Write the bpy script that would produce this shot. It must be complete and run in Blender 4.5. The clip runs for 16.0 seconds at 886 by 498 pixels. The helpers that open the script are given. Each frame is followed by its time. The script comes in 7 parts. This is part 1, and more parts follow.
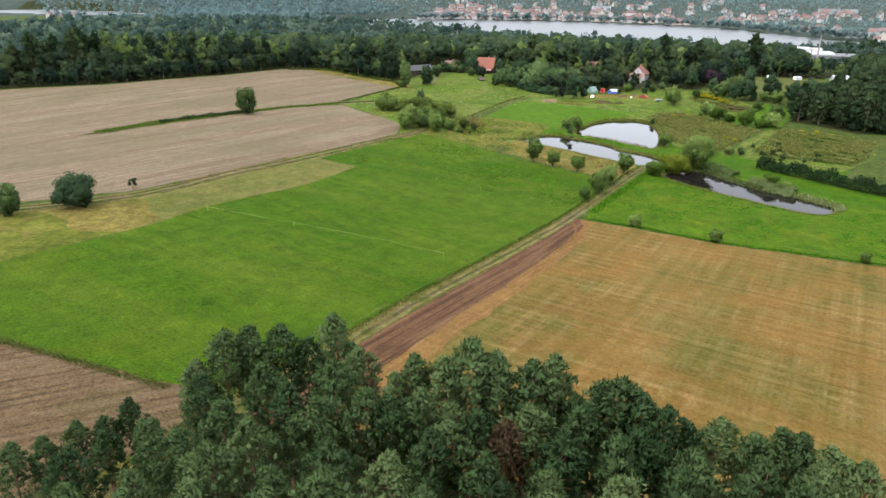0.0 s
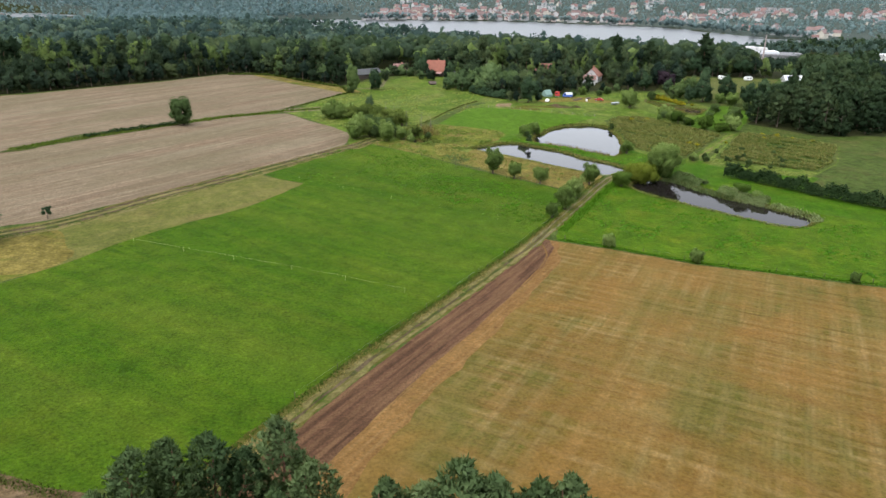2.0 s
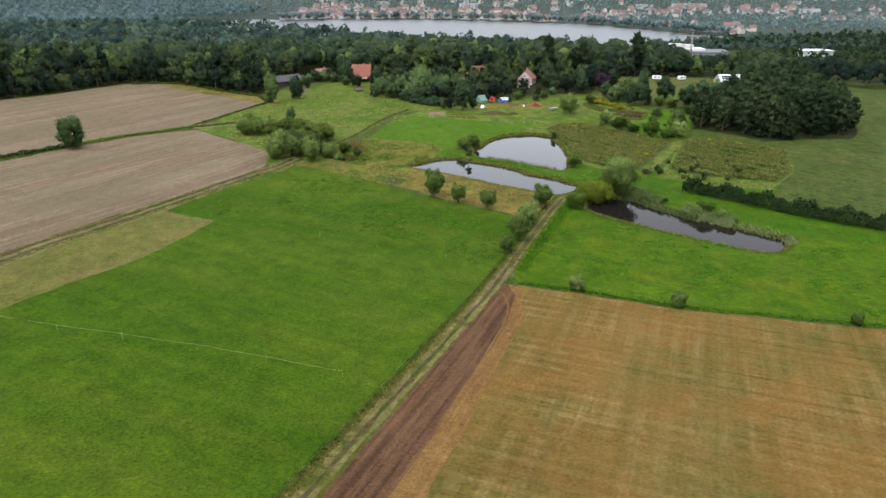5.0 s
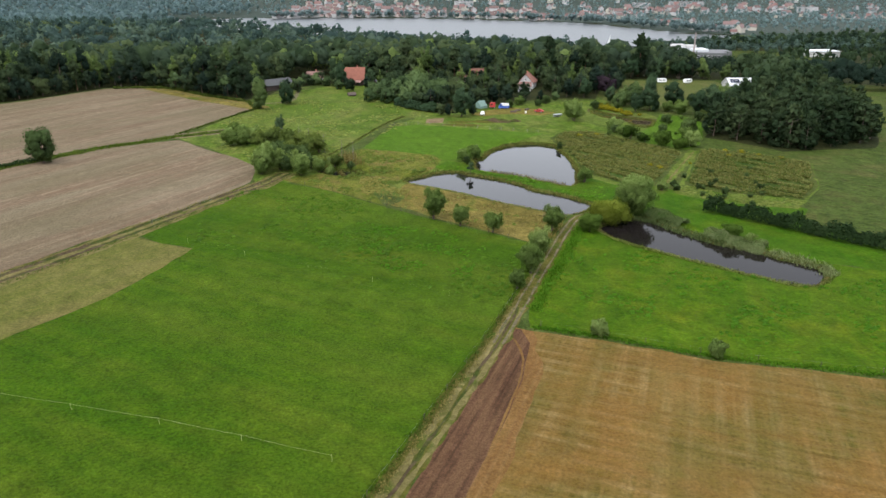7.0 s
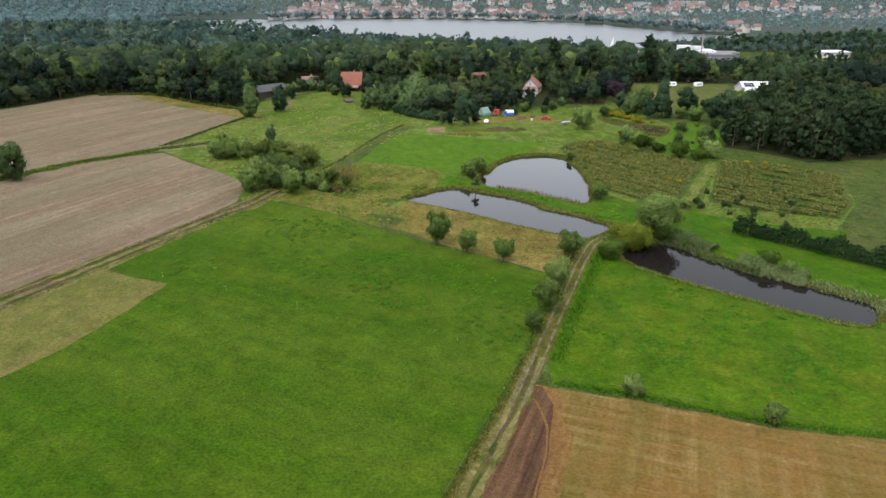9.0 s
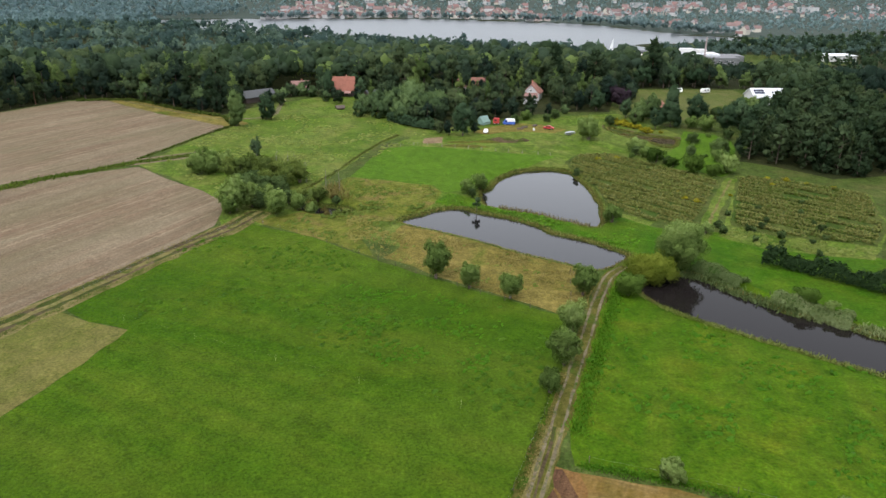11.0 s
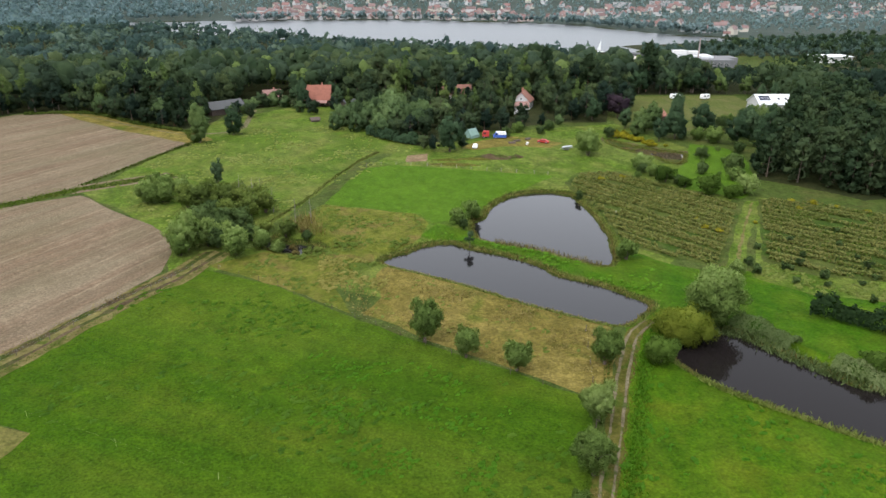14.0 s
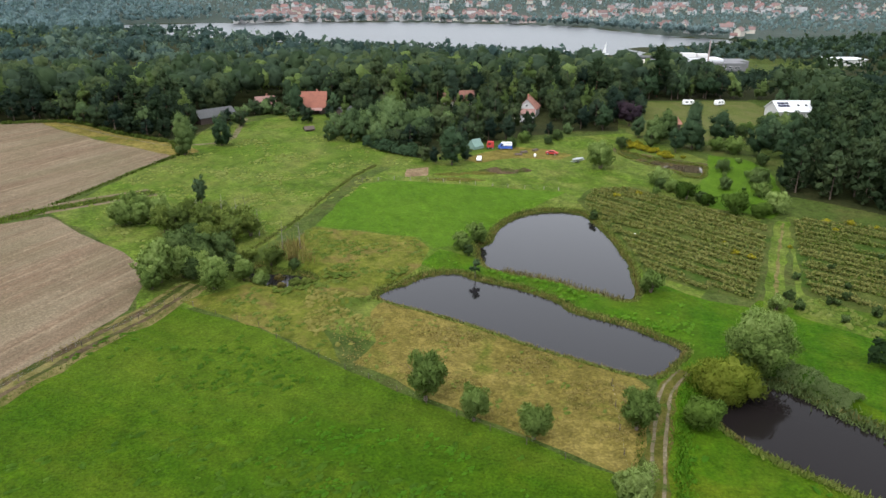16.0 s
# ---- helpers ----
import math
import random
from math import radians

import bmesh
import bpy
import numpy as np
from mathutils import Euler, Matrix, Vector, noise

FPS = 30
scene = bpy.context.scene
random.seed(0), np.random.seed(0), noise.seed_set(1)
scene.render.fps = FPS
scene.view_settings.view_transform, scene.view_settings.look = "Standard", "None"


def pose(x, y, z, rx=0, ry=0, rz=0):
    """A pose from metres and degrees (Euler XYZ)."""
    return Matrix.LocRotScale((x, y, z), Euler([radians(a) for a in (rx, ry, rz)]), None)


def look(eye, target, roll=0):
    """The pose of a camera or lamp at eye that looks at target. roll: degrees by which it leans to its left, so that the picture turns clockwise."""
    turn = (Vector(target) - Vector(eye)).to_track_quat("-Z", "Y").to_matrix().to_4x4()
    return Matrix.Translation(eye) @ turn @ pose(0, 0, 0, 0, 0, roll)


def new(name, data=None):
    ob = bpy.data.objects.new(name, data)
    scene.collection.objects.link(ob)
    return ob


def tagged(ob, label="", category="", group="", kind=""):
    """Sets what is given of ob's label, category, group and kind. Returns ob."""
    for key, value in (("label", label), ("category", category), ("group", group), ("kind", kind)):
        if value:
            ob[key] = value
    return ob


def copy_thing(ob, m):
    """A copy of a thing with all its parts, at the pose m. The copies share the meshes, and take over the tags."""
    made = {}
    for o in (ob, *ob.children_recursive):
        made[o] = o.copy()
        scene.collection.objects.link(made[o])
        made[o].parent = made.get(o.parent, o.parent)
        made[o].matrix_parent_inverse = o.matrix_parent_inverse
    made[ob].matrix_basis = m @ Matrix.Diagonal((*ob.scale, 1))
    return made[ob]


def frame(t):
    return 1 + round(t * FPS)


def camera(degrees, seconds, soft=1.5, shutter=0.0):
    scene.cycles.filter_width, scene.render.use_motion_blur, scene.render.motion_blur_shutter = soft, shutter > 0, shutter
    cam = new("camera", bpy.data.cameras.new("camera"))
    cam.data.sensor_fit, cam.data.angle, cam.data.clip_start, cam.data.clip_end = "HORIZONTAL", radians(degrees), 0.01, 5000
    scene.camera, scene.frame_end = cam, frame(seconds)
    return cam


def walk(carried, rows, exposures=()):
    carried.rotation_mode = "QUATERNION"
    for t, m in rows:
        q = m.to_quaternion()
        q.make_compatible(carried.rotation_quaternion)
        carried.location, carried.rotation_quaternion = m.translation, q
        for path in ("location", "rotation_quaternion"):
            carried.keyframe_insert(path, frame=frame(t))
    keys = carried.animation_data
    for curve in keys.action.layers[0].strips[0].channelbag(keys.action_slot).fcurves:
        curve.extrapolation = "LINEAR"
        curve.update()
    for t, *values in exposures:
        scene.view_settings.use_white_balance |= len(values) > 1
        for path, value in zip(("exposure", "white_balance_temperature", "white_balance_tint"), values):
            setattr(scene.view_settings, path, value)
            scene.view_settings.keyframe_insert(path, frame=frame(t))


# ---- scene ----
cam = camera(64.3, 16.0)
PATH = [
    (0, (6.788, -1.344, 54.531), (6.775, 0.53, 53.833), 0.8),
    (0.5, (6.43, 2.885, 54.734), (6.449, 4.759, 54.035), 0.7),
    (1, (6.021, 7.191, 54.911), (6.075, 9.064, 54.211), 0.7),
    (1.5, (5.496, 11.502, 54.879), (5.586, 13.373, 54.18), 0.6),
    (2, (4.986, 15.436, 54.846), (5.112, 17.307, 54.149), 0.7),
    (2.5, (5.023, 19.902, 55.112), (5.181, 21.77, 54.414), 0.6),
    (3, (4.779, 24.431, 55.139), (4.974, 26.295, 54.442), 0.6),
    (3.5, (4.717, 28.787, 55.273), (4.949, 30.647, 54.576), 0.5),
    (4, (4.681, 33.215, 55.36), (4.96, 35.068, 54.663), 0.4),
    (6.5, (5.892, 55.56, 56.972), (6.226, 57.401, 56.264), 0.4),
    (7, (6.339, 60.189, 57.02), (6.675, 62.029, 56.312), 0.4),
    (7.5, (6.808, 64.784, 57.09), (7.144, 66.623, 56.382), 0.3),
    (8, (7.317, 69.394, 57.057), (7.654, 71.234, 56.349), 0.3),
    (8.5, (7.773, 73.853, 57.153), (8.111, 75.692, 56.445), 0.3),
    (9, (8.234, 78.312, 57.27), (8.573, 80.151, 56.562), 0.2),
    (9.5, (8.717, 82.661, 57.454), (9.058, 84.5, 56.746), 0.3),
    (12, (11.954, 105.962, 58.345), (12.321, 107.795, 57.633), 0.3),
    (12.5, (12.688, 110.516, 58.322), (13.064, 112.347, 57.611), 0.2),
    (13, (13.406, 115.073, 58.267), (13.797, 116.901, 57.556), 0.2),
    (13.5, (13.991, 119.557, 58.344), (14.391, 121.384, 57.633), 0.2),
    (14, (14.705, 124.041, 58.236), (15.106, 125.867, 57.526), 0.2),
    (14.5, (15.665, 128.464, 58.218), (16.065, 130.291, 57.508), 0.2),
    (15, (16.452, 132.804, 58.071), (16.852, 134.631, 57.363), 0.2),
    (15.5, (17.235, 137.27, 58.073), (17.635, 139.098, 57.366), 0.2),
    (16, (18.183, 141.795, 58.064), (18.582, 143.623, 57.357), 0.1),
]
walk(cam, [(t, look(eye, target, roll)) for t, eye, target, roll in PATH], [(0, 0.83), (1.5, 0.68), (3.5, 0.52), (7, 0.44), (12.5, 0.51), (16, 0.57)])
# ---------------------------------------------------------------- light
world = bpy.data.worlds.new("overcast_sky")
scene.world = world
world.use_nodes = True
wn = world.node_tree
wn.nodes.clear()
w_out = wn.nodes.new("ShaderNodeOutputWorld")
w_bg = wn.nodes.new("ShaderNodeBackground")
w_sat = wn.nodes.new("ShaderNodeHueSaturation")
w_sky = wn.nodes.new("ShaderNodeTexSky")
w_sky.sky_type = "NISHITA"
w_sky.sun_disc = False
w_sky.sun_elevation = radians(60)
w_sky.sun_rotation = radians(-130)
w_sky.air_density, w_sky.dust_density = 1.0, 2.0
w_sat.inputs["Saturation"].default_value = 0.45
wn.links.new(w_sky.outputs[0], w_sat.inputs["Color"])
w_mix = wn.nodes.new("ShaderNodeMix")
w_mix.data_type = "RGBA"
w_mix.inputs[0].default_value = 0.7
w_mix.inputs[7].default_value = (9.4, 9.9, 10.8, 1)
wn.links.new(w_sat.outputs[0], w_mix.inputs[6])
wn.links.new(w_mix.outputs[2], w_bg.inputs["Color"])
wn.links.new(w_bg.outputs[0], w_out.inputs["Surface"])
w_bg.inputs["Strength"].default_value = 0.15
sun = new("sun", bpy.data.lights.new("sun", "SUN"))
sun.data.energy, sun.data.angle, sun.data.color = 1.5, radians(40), (1.0, 0.97, 0.92)
sun.matrix_basis = look((-77, -64, 173), (0, 0, 0))

# ---------------------------------------------------------------- materials


def ramp(nt, fac, stops):
    node = nt.nodes.new("ShaderNodeValToRGB")
    els = node.color_ramp.elements
    while len(els) < len(stops):
        els.new(0.5)
    for el, (p, c) in zip(els, stops):
        el.position, el.color = p, (*c, 1)
    nt.links.new(fac, node.inputs["Fac"])
    return node.outputs["Color"]


def noise_tex(nt, vec, scale, detail=4, rough=0.55, distortion=0.0):
    node = nt.nodes.new("ShaderNodeTexNoise")
    node.inputs["Scale"].default_value = scale
    node.inputs["Detail"].default_value = detail
    node.inputs["Roughness"].default_value = rough
    node.inputs["Distortion"].default_value = distortion
    nt.links.new(vec, node.inputs["Vector"])
    return node.outputs["Fac"]


def mixc(nt, fac, a, b, kind="MIX"):
    node = nt.nodes.new("ShaderNodeMix")
    node.data_type, node.blend_type = "RGBA", kind
    for socket, value in ((node.inputs[0], fac), (node.inputs[6], a), (node.inputs[7], b)):
        if isinstance(value, (int, float)):
            socket.default_value = value
        elif isinstance(value, tuple):
            socket.default_value = (*value, 1)
        else:
            nt.links.new(value, socket)
    return node.outputs[2]


def math_node(nt, op, a, b=0.0):
    node = nt.nodes.new("ShaderNodeMath")
    node.operation = op
    for socket, value in ((node.inputs[0], a), (node.inputs[1], b)):
        if isinstance(value, (int, float)):
            socket.default_value = value
        else:
            nt.links.new(value, socket)
    return node.outputs[0]


def material(name):
    mat = bpy.data.materials.new(name)
    mat.use_nodes = True
    nt = mat.node_tree
    return mat, nt, nt.nodes["Principled BSDF"]


def position(nt, turn=0.0, stretch=(1, 1, 1)):
    geo = nt.nodes.new("ShaderNodeNewGeometry")
    mp = nt.nodes.new("ShaderNodeMapping")
    mp.inputs["Rotation"].default_value = (0, 0, radians(turn))
    mp.inputs["Scale"].default_value = stretch
    nt.links.new(geo.outputs["Position"], mp.inputs["Vector"])
    return mp.outputs[0]


def add_bump(nt, bsdf, height, strength, distance):
    node = nt.nodes.new("ShaderNodeBump")
    node.inputs["Strength"].default_value, node.inputs["Distance"].default_value = strength, distance
    nt.links.new(height, node.inputs["Height"])
    nt.links.new(node.outputs[0], bsdf.inputs["Normal"])


def ground_mat(name, low, mid, high, patch=0.03, grain=1.2, patch_tint=None, patch_at=(0.55, 0.7), stripes=(), rough=0.95, bump=0.25, fine=0.5, streaks=(), clump=0.6):
    """Soil or sward: large patches, a middle grain and fine speckle; stripes are (turn, metres, amount, colour)."""
    mat, nt, bsdf = material(name)
    pos = position(nt)
    big = noise_tex(nt, pos, patch, 4, 0.6, 0.4)
    small = noise_tex(nt, pos, grain, 5, 0.65)
    speck = noise_tex(nt, pos, grain * 3, 4, 0.75)
    both = math_node(nt, "ADD", math_node(nt, "MULTIPLY", big, 0.45), math_node(nt, "MULTIPLY", small, 0.55))
    colour = ramp(nt, both, [(0.36, low), (0.5, mid), (0.64, high)])
    if patch_tint:
        other = noise_tex(nt, position(nt, 30), patch * 1.7, 5, 0.6, 0.6)
        mask = ramp(nt, other, [(patch_at[0], (0, 0, 0)), (patch_at[1], (1, 1, 1))])
        colour = mixc(nt, mask, colour, patch_tint)
    for turn, metres, amount, tint in stripes:
        wave = nt.nodes.new("ShaderNodeTexWave")
        wave.wave_type, wave.bands_direction, wave.wave_profile = "BANDS", "X", "SIN"
        wave.inputs["Scale"].default_value = 0.31416 / metres
        wave.inputs["Distortion"].default_value = 0.5
        wave.inputs["Detail"].default_value = 3
        wave.inputs["Detail Scale"].default_value = 1.5
        nt.links.new(position(nt, turn), wave.inputs["Vector"])
        drawn = nt.nodes.new("ShaderNodeMapping")
        drawn.inputs["Scale"].default_value = (1, 0.12, 1)
        nt.links.new(position(nt, turn), drawn.inputs["Vector"])
        broken = ramp(nt, noise_tex(nt, drawn.outputs[0], 0.9 / metres, 4, 0.65), [(0.38, (0, 0, 0)), (0.62, (1, 1, 1))])
        line = ramp(nt, wave.outputs["Fac"], [(0.45, (0, 0, 0)), (0.88, (1, 1, 1))])
        fac = math_node(nt, "MULTIPLY", math_node(nt, "MULTIPLY", line, broken), amount)
        colour = mixc(nt, fac, colour, tint)
    for turn, metres, draw, amount, tint in streaks:
        long = nt.nodes.new("ShaderNodeMapping")
        long.inputs["Scale"].default_value = (1, 1 / draw, 1)
        nt.links.new(position(nt, turn), long.inputs["Vector"])
        drift = noise_tex(nt, long.outputs[0], 1 / metres, 4, 0.6, 0.3)
        colour = mixc(nt, math_node(nt, "MULTIPLY", ramp(nt, drift, [(0.44, (0, 0, 0)), (0.68, (1, 1, 1))]), amount), colour, tint)
    tuft = noise_tex(nt, position(nt, 12, (1, 0.7, 1)), 0.33, 7, 0.72, 0.3)
    colour = mixc(nt, clump, colour, ramp(nt, tuft, [(0.32, (0.6, 0.62, 0.6)), (0.5, (1, 1, 1)), (0.68, (1.4, 1.36, 1.4))]), "MULTIPLY")
    colour = mixc(nt, fine, colour, ramp(nt, speck, [(0.3, (0.42, 0.42, 0.42)), (0.7, (1.58, 1.58, 1.58))]), "MULTIPLY")
    nt.links.new(colour, bsdf.inputs["Base Color"])
    bsdf.inputs["Roughness"].default_value = rough
    bsdf.inputs["Specular IOR Level"].default_value = 0.05
    add_bump(nt, bsdf, math_node(nt, "ADD", small, math_node(nt, "MULTIPLY", speck, 0.5)), bump, 0.6)
    return mat


def leaf_mat(name, dark, mid, light, glow=0.9, rough=0.85, speckle=0.3, mottle=0.35, grain=1.1):
    mat, nt, bsdf = material(name)
    geo = nt.nodes.new("ShaderNodeNewGeometry")
    info = nt.nodes.new("ShaderNodeObjectInfo")
    lump = noise_tex(nt, geo.outputs["Position"], 0.35, 3)
    mass = noise_tex(nt, geo.outputs["Position"], 0.085, 2)
    val = math_node(nt, "ADD", math_node(nt, "MULTIPLY", math_node(nt, "SUBTRACT", geo.outputs["Random Per Island"], 0.5), speckle), math_node(nt, "ADD", math_node(nt, "MULTIPLY", lump, 0.5), 0.15))
    val = math_node(nt, "ADD", val, math_node(nt, "MULTIPLY", math_node(nt, "SUBTRACT", mass, 0.42), 0.8))
    val = math_node(nt, "ADD", val, math_node(nt, "MULTIPLY", math_node(nt, "SUBTRACT", info.outputs["Random"], 0.5), 0.65))
    spray = noise_tex(nt, geo.outputs["Position"], grain, 5, 0.75)
    val = math_node(nt, "ADD", val, math_node(nt, "MULTIPLY", math_node(nt, "SUBTRACT", spray, 0.5), mottle))
    colour = ramp(nt, val, [(0.15, dark), (0.5, mid), (0.85, light)])
    if mottle > 0.5:
        add_bump(nt, bsdf, spray, 0.9, 0.7)
    nt.links.new(colour, bsdf.inputs["Base Color"])
    bsdf.inputs["Roughness"].default_value = rough
    bsdf.inputs["Specular IOR Level"].default_value = 0.04
    back = nt.nodes.new("ShaderNodeBsdfTranslucent")
    nt.links.new(mixc(nt, 1.0, colour, (glow, glow, glow * 0.8), "MULTIPLY"), back.inputs["Color"])
    both = nt.nodes.new("ShaderNodeAddShader")
    nt.links.new(bsdf.outputs[0], both.inputs[0])
    nt.links.new(back.outputs[0], both.inputs[1])
    nt.links.new(both.outputs[0], nt.nodes["Material Output"].inputs["Surface"])
    return mat


def plain_mat(name, colour, rough=0.7, vary=0.2, scale=1.5, metal=0.0, bump=0.1):
    mat, nt, bsdf = material(name)
    pos = position(nt)
    info = nt.nodes.new("ShaderNodeObjectInfo")
    fac = math_node(nt, "ADD", noise_tex(nt, pos, scale, 5, 0.65), math_node(nt, "MULTIPLY", math_node(nt, "SUBTRACT", info.outputs["Random"], 0.5), 0.35))
    a = tuple(c * (1 - vary) for c in colour)
    b = tuple(min(1, c * (1 + vary)) for c in colour)
    nt.links.new(ramp(nt, fac, [(0.3, a), (0.7, b)]), bsdf.inputs["Base Color"])
    bsdf.inputs["Roughness"].default_value, bsdf.inputs["Metallic"].default_value = rough, metal
    add_bump(nt, bsdf, noise_tex(nt, pos, scale * 8, 3), bump, 0.02)
    return mat


def water_mat(name, colour, ripple, scale, rough=0.03, wave=0.05):
    mat, nt, bsdf = material(name)
    bsdf.inputs["Base Color"].default_value = (*colour, 1)
    bsdf.inputs["Roughness"].default_value = rough
    bsdf.inputs["IOR"].default_value = 1.31
    add_bump(nt, bsdf, noise_tex(nt, position(nt), scale, 3, 0.5, 0.3), ripple, wave)
    return mat


M = {}
M["meadow"] = ground_mat("meadow_grass", (0.0289, 0.0676, 0.0021), (0.0399, 0.0855, 0.0028), (0.0536, 0.1037, 0.0042), 0.02, 0.8, (0.0633, 0.0815, 0.0045), (0.56, 0.78), stripes=((30, 1.6, 0.16, (0.0241, 0.0621, 0.0024)), (-38, 9, 0.22, (0.0515, 0.0898, 0.0042))), bump=1.0, fine=0.8, streaks=((-55, 9, 6, 0.7, (0.0740, 0.1030, 0.0077)), (-48, 2.2, 5, 0.5, (0.0215, 0.0590, 0.0020)), (35, 5, 7, 0.5, (0.0275, 0.0690, 0.0024)), (-60, 26, 3, 0.5, (0.0802, 0.1128, 0.0106))))
M["rough_meadow"] = ground_mat("rough_meadow_grass", (0.0394, 0.0737, 0.0070), (0.0671, 0.1095, 0.0112), (0.1025, 0.1411, 0.0214), 0.035, 0.5, (0.1025, 0.1179, 0.0242), (0.46, 0.64), bump=1.0, fine=0.85, streaks=((-30, 7, 4, 0.5, (0.1123, 0.1263, 0.0335)), (20, 4, 3, 0.45, (0.0375, 0.0716, 0.0074))), clump=0.9)
M["mown"] = ground_mat("mown_hay", (0.0570, 0.0696, 0.0116), (0.0785, 0.0847, 0.0173), (0.1060, 0.0997, 0.0270), 0.03, 0.8, (0.1100, 0.0941, 0.0288), (0.5, 0.7), fine=0.7, streaks=((30, 3, 8, 0.5, (0.1179, 0.1054, 0.0347)),))
M["stubble"] = ground_mat("stubble_soil", (0.1143, 0.0805, 0.0498), (0.1475, 0.1048, 0.0674), (0.1805, 0.1328, 0.0885), 0.02, 0.8, (0.1401, 0.0876, 0.0536), (0.55, 0.75), stripes=((31, 3.0, 0.9, (0.2028, 0.1568, 0.1035)), (30, 1.4, 0.8, (0.1042, 0.0742, 0.0479)), (29, 8.0, 0.6, (0.1096, 0.0783, 0.0498)), (33, 18.0, 0.4, (0.2084, 0.1588, 0.1054))), bump=0.7, fine=0.7, streaks=((31, 5, 12, 0.75, (0.1645, 0.1356, 0.0881)), (31, 16, 3, 0.7, (0.1152, 0.0974, 0.0556))), clump=0.3)
M["plough"] = ground_mat("ploughed_soil", (0.0727, 0.0367, 0.0206), (0.1029, 0.0534, 0.0298), (0.1354, 0.0723, 0.0403), 0.05, 1.4, (0.1405, 0.0756, 0.0403), (0.58, 0.72), stripes=((30, 0.8, 0.8, (0.0500, 0.0265, 0.0140)), (30, 1.7, 0.75, (0.1750, 0.0980, 0.0490)), (30, 2.9, 0.6, (0.0560, 0.0295, 0.0165))), bump=1.0, fine=0.8, streaks=((30, 1.6, 25, 0.6, (0.1693, 0.0957, 0.0480)),), clump=0.3)
M["ochre"] = ground_mat("ochre_soil", (0.118, 0.064, 0.0195), (0.158, 0.088, 0.0285), (0.190, 0.110, 0.039), 0.05, 0.9, (0.110, 0.078, 0.021), (0.56, 0.74), stripes=((30, 1.1, 0.5, (0.200, 0.126, 0.05)), (-60, 2.2, 0.3, (0.1, 0.058, 0.018))), bump=0.6, fine=0.6, streaks=((30, 2.0, 14, 0.5, (0.125, 0.062, 0.024)),), clump=0.3)
M["tan"] = ground_mat("harvested_rye_field", (0.0855, 0.0551, 0.0120), (0.1197, 0.0734, 0.0175), (0.1520, 0.0908, 0.0240), 0.018, 0.7, (0.0722, 0.0694, 0.0120), (0.44, 0.60), stripes=((30, 3.6, 1.0, (0.2232, 0.1612, 0.0680)), (-60, 3.1, 0.95, (0.2137, 0.1510, 0.0620)), (30, 1.25, 0.6, (0.1805, 0.1204, 0.0400)), (31, 2.9, 0.7, (0.1757, 0.1173, 0.0380)), (30, 0.8, 0.35, (0.0760, 0.0541, 0.0110)), (-60, 2.6, 0.8, (0.0722, 0.0479, 0.0105)), (-59, 1.3, 0.6, (0.1710, 0.1102, 0.0350))), bump=0.6, streaks=((30, 4, 9, 0.7, (0.0703, 0.0632, 0.0120)), (-60, 5, 8, 0.65, (0.1121, 0.0632, 0.0165)), (30, 14, 3, 0.5, (0.1691, 0.1102, 0.0350)), (15, 16, 2, 0.5, (0.0627, 0.0683, 0.0130)), (60, 11, 1.5, 0.6, (0.1615, 0.0836, 0.0215))), clump=0.3)
M["furrows"] = ground_mat("brown_stubble", (0.078, 0.0500, 0.0260), (0.114, 0.0750, 0.0390), (0.156, 0.1070, 0.0600), 0.05, 0.9, (0.0860, 0.0660, 0.0260), stripes=((62, 1.6, 0.75, (0.058, 0.0390, 0.0220)), (62, 3.7, 0.55, (0.172, 0.1230, 0.0740))), bump=1.0, fine=0.8, clump=0.3)
M["lush"] = ground_mat("lush_grass", (0.0278, 0.0704, 0.0021), (0.0448, 0.0951, 0.0028), (0.0662, 0.1158, 0.0047), 0.05, 0.7, (0.0790, 0.1034, 0.0057), (0.5, 0.7), bump=0.9, fine=0.7, streaks=((30, 6, 4, 0.45, (0.0801, 0.1085, 0.0085)), (-40, 4, 3, 0.4, (0.0257, 0.0600, 0.0028))))
M["deep_lush"] = ground_mat("deep_lush_grass", (0.0217, 0.0664, 0.0021), (0.0350, 0.0897, 0.0028), (0.0517, 0.1092, 0.0047), 0.05, 0.7, (0.0617, 0.0975, 0.0057), (0.5, 0.7), bump=0.9, fine=0.7, streaks=((30, 6, 4, 0.45, (0.0626, 0.1024, 0.0085)), (-40, 4, 3, 0.4, (0.0201, 0.0566, 0.0028))))
M["pasture"] = ground_mat("pasture_grass", (0.0384, 0.0847, 0.0053), (0.0525, 0.1054, 0.0067), (0.0659, 0.1191, 0.0096), 0.05, 1.0, bump=0.6, fine=0.8)
M["dry"] = ground_mat("dry_grass", (0.0890, 0.0755, 0.0152), (0.1336, 0.1081, 0.0264), (0.1781, 0.1408, 0.0400), 0.06, 0.7, (0.0636, 0.0816, 0.0104), (0.54, 0.7), bump=0.9, fine=0.8, clump=0.9)
M["wet"] = ground_mat("marsh_grass", (0.0520, 0.0673, 0.0080), (0.0882, 0.1008, 0.0137), (0.1386, 0.1276, 0.0290), 0.06, 0.6, (0.1260, 0.0991, 0.0290), (0.5, 0.66), bump=1.0, clump=0.9)
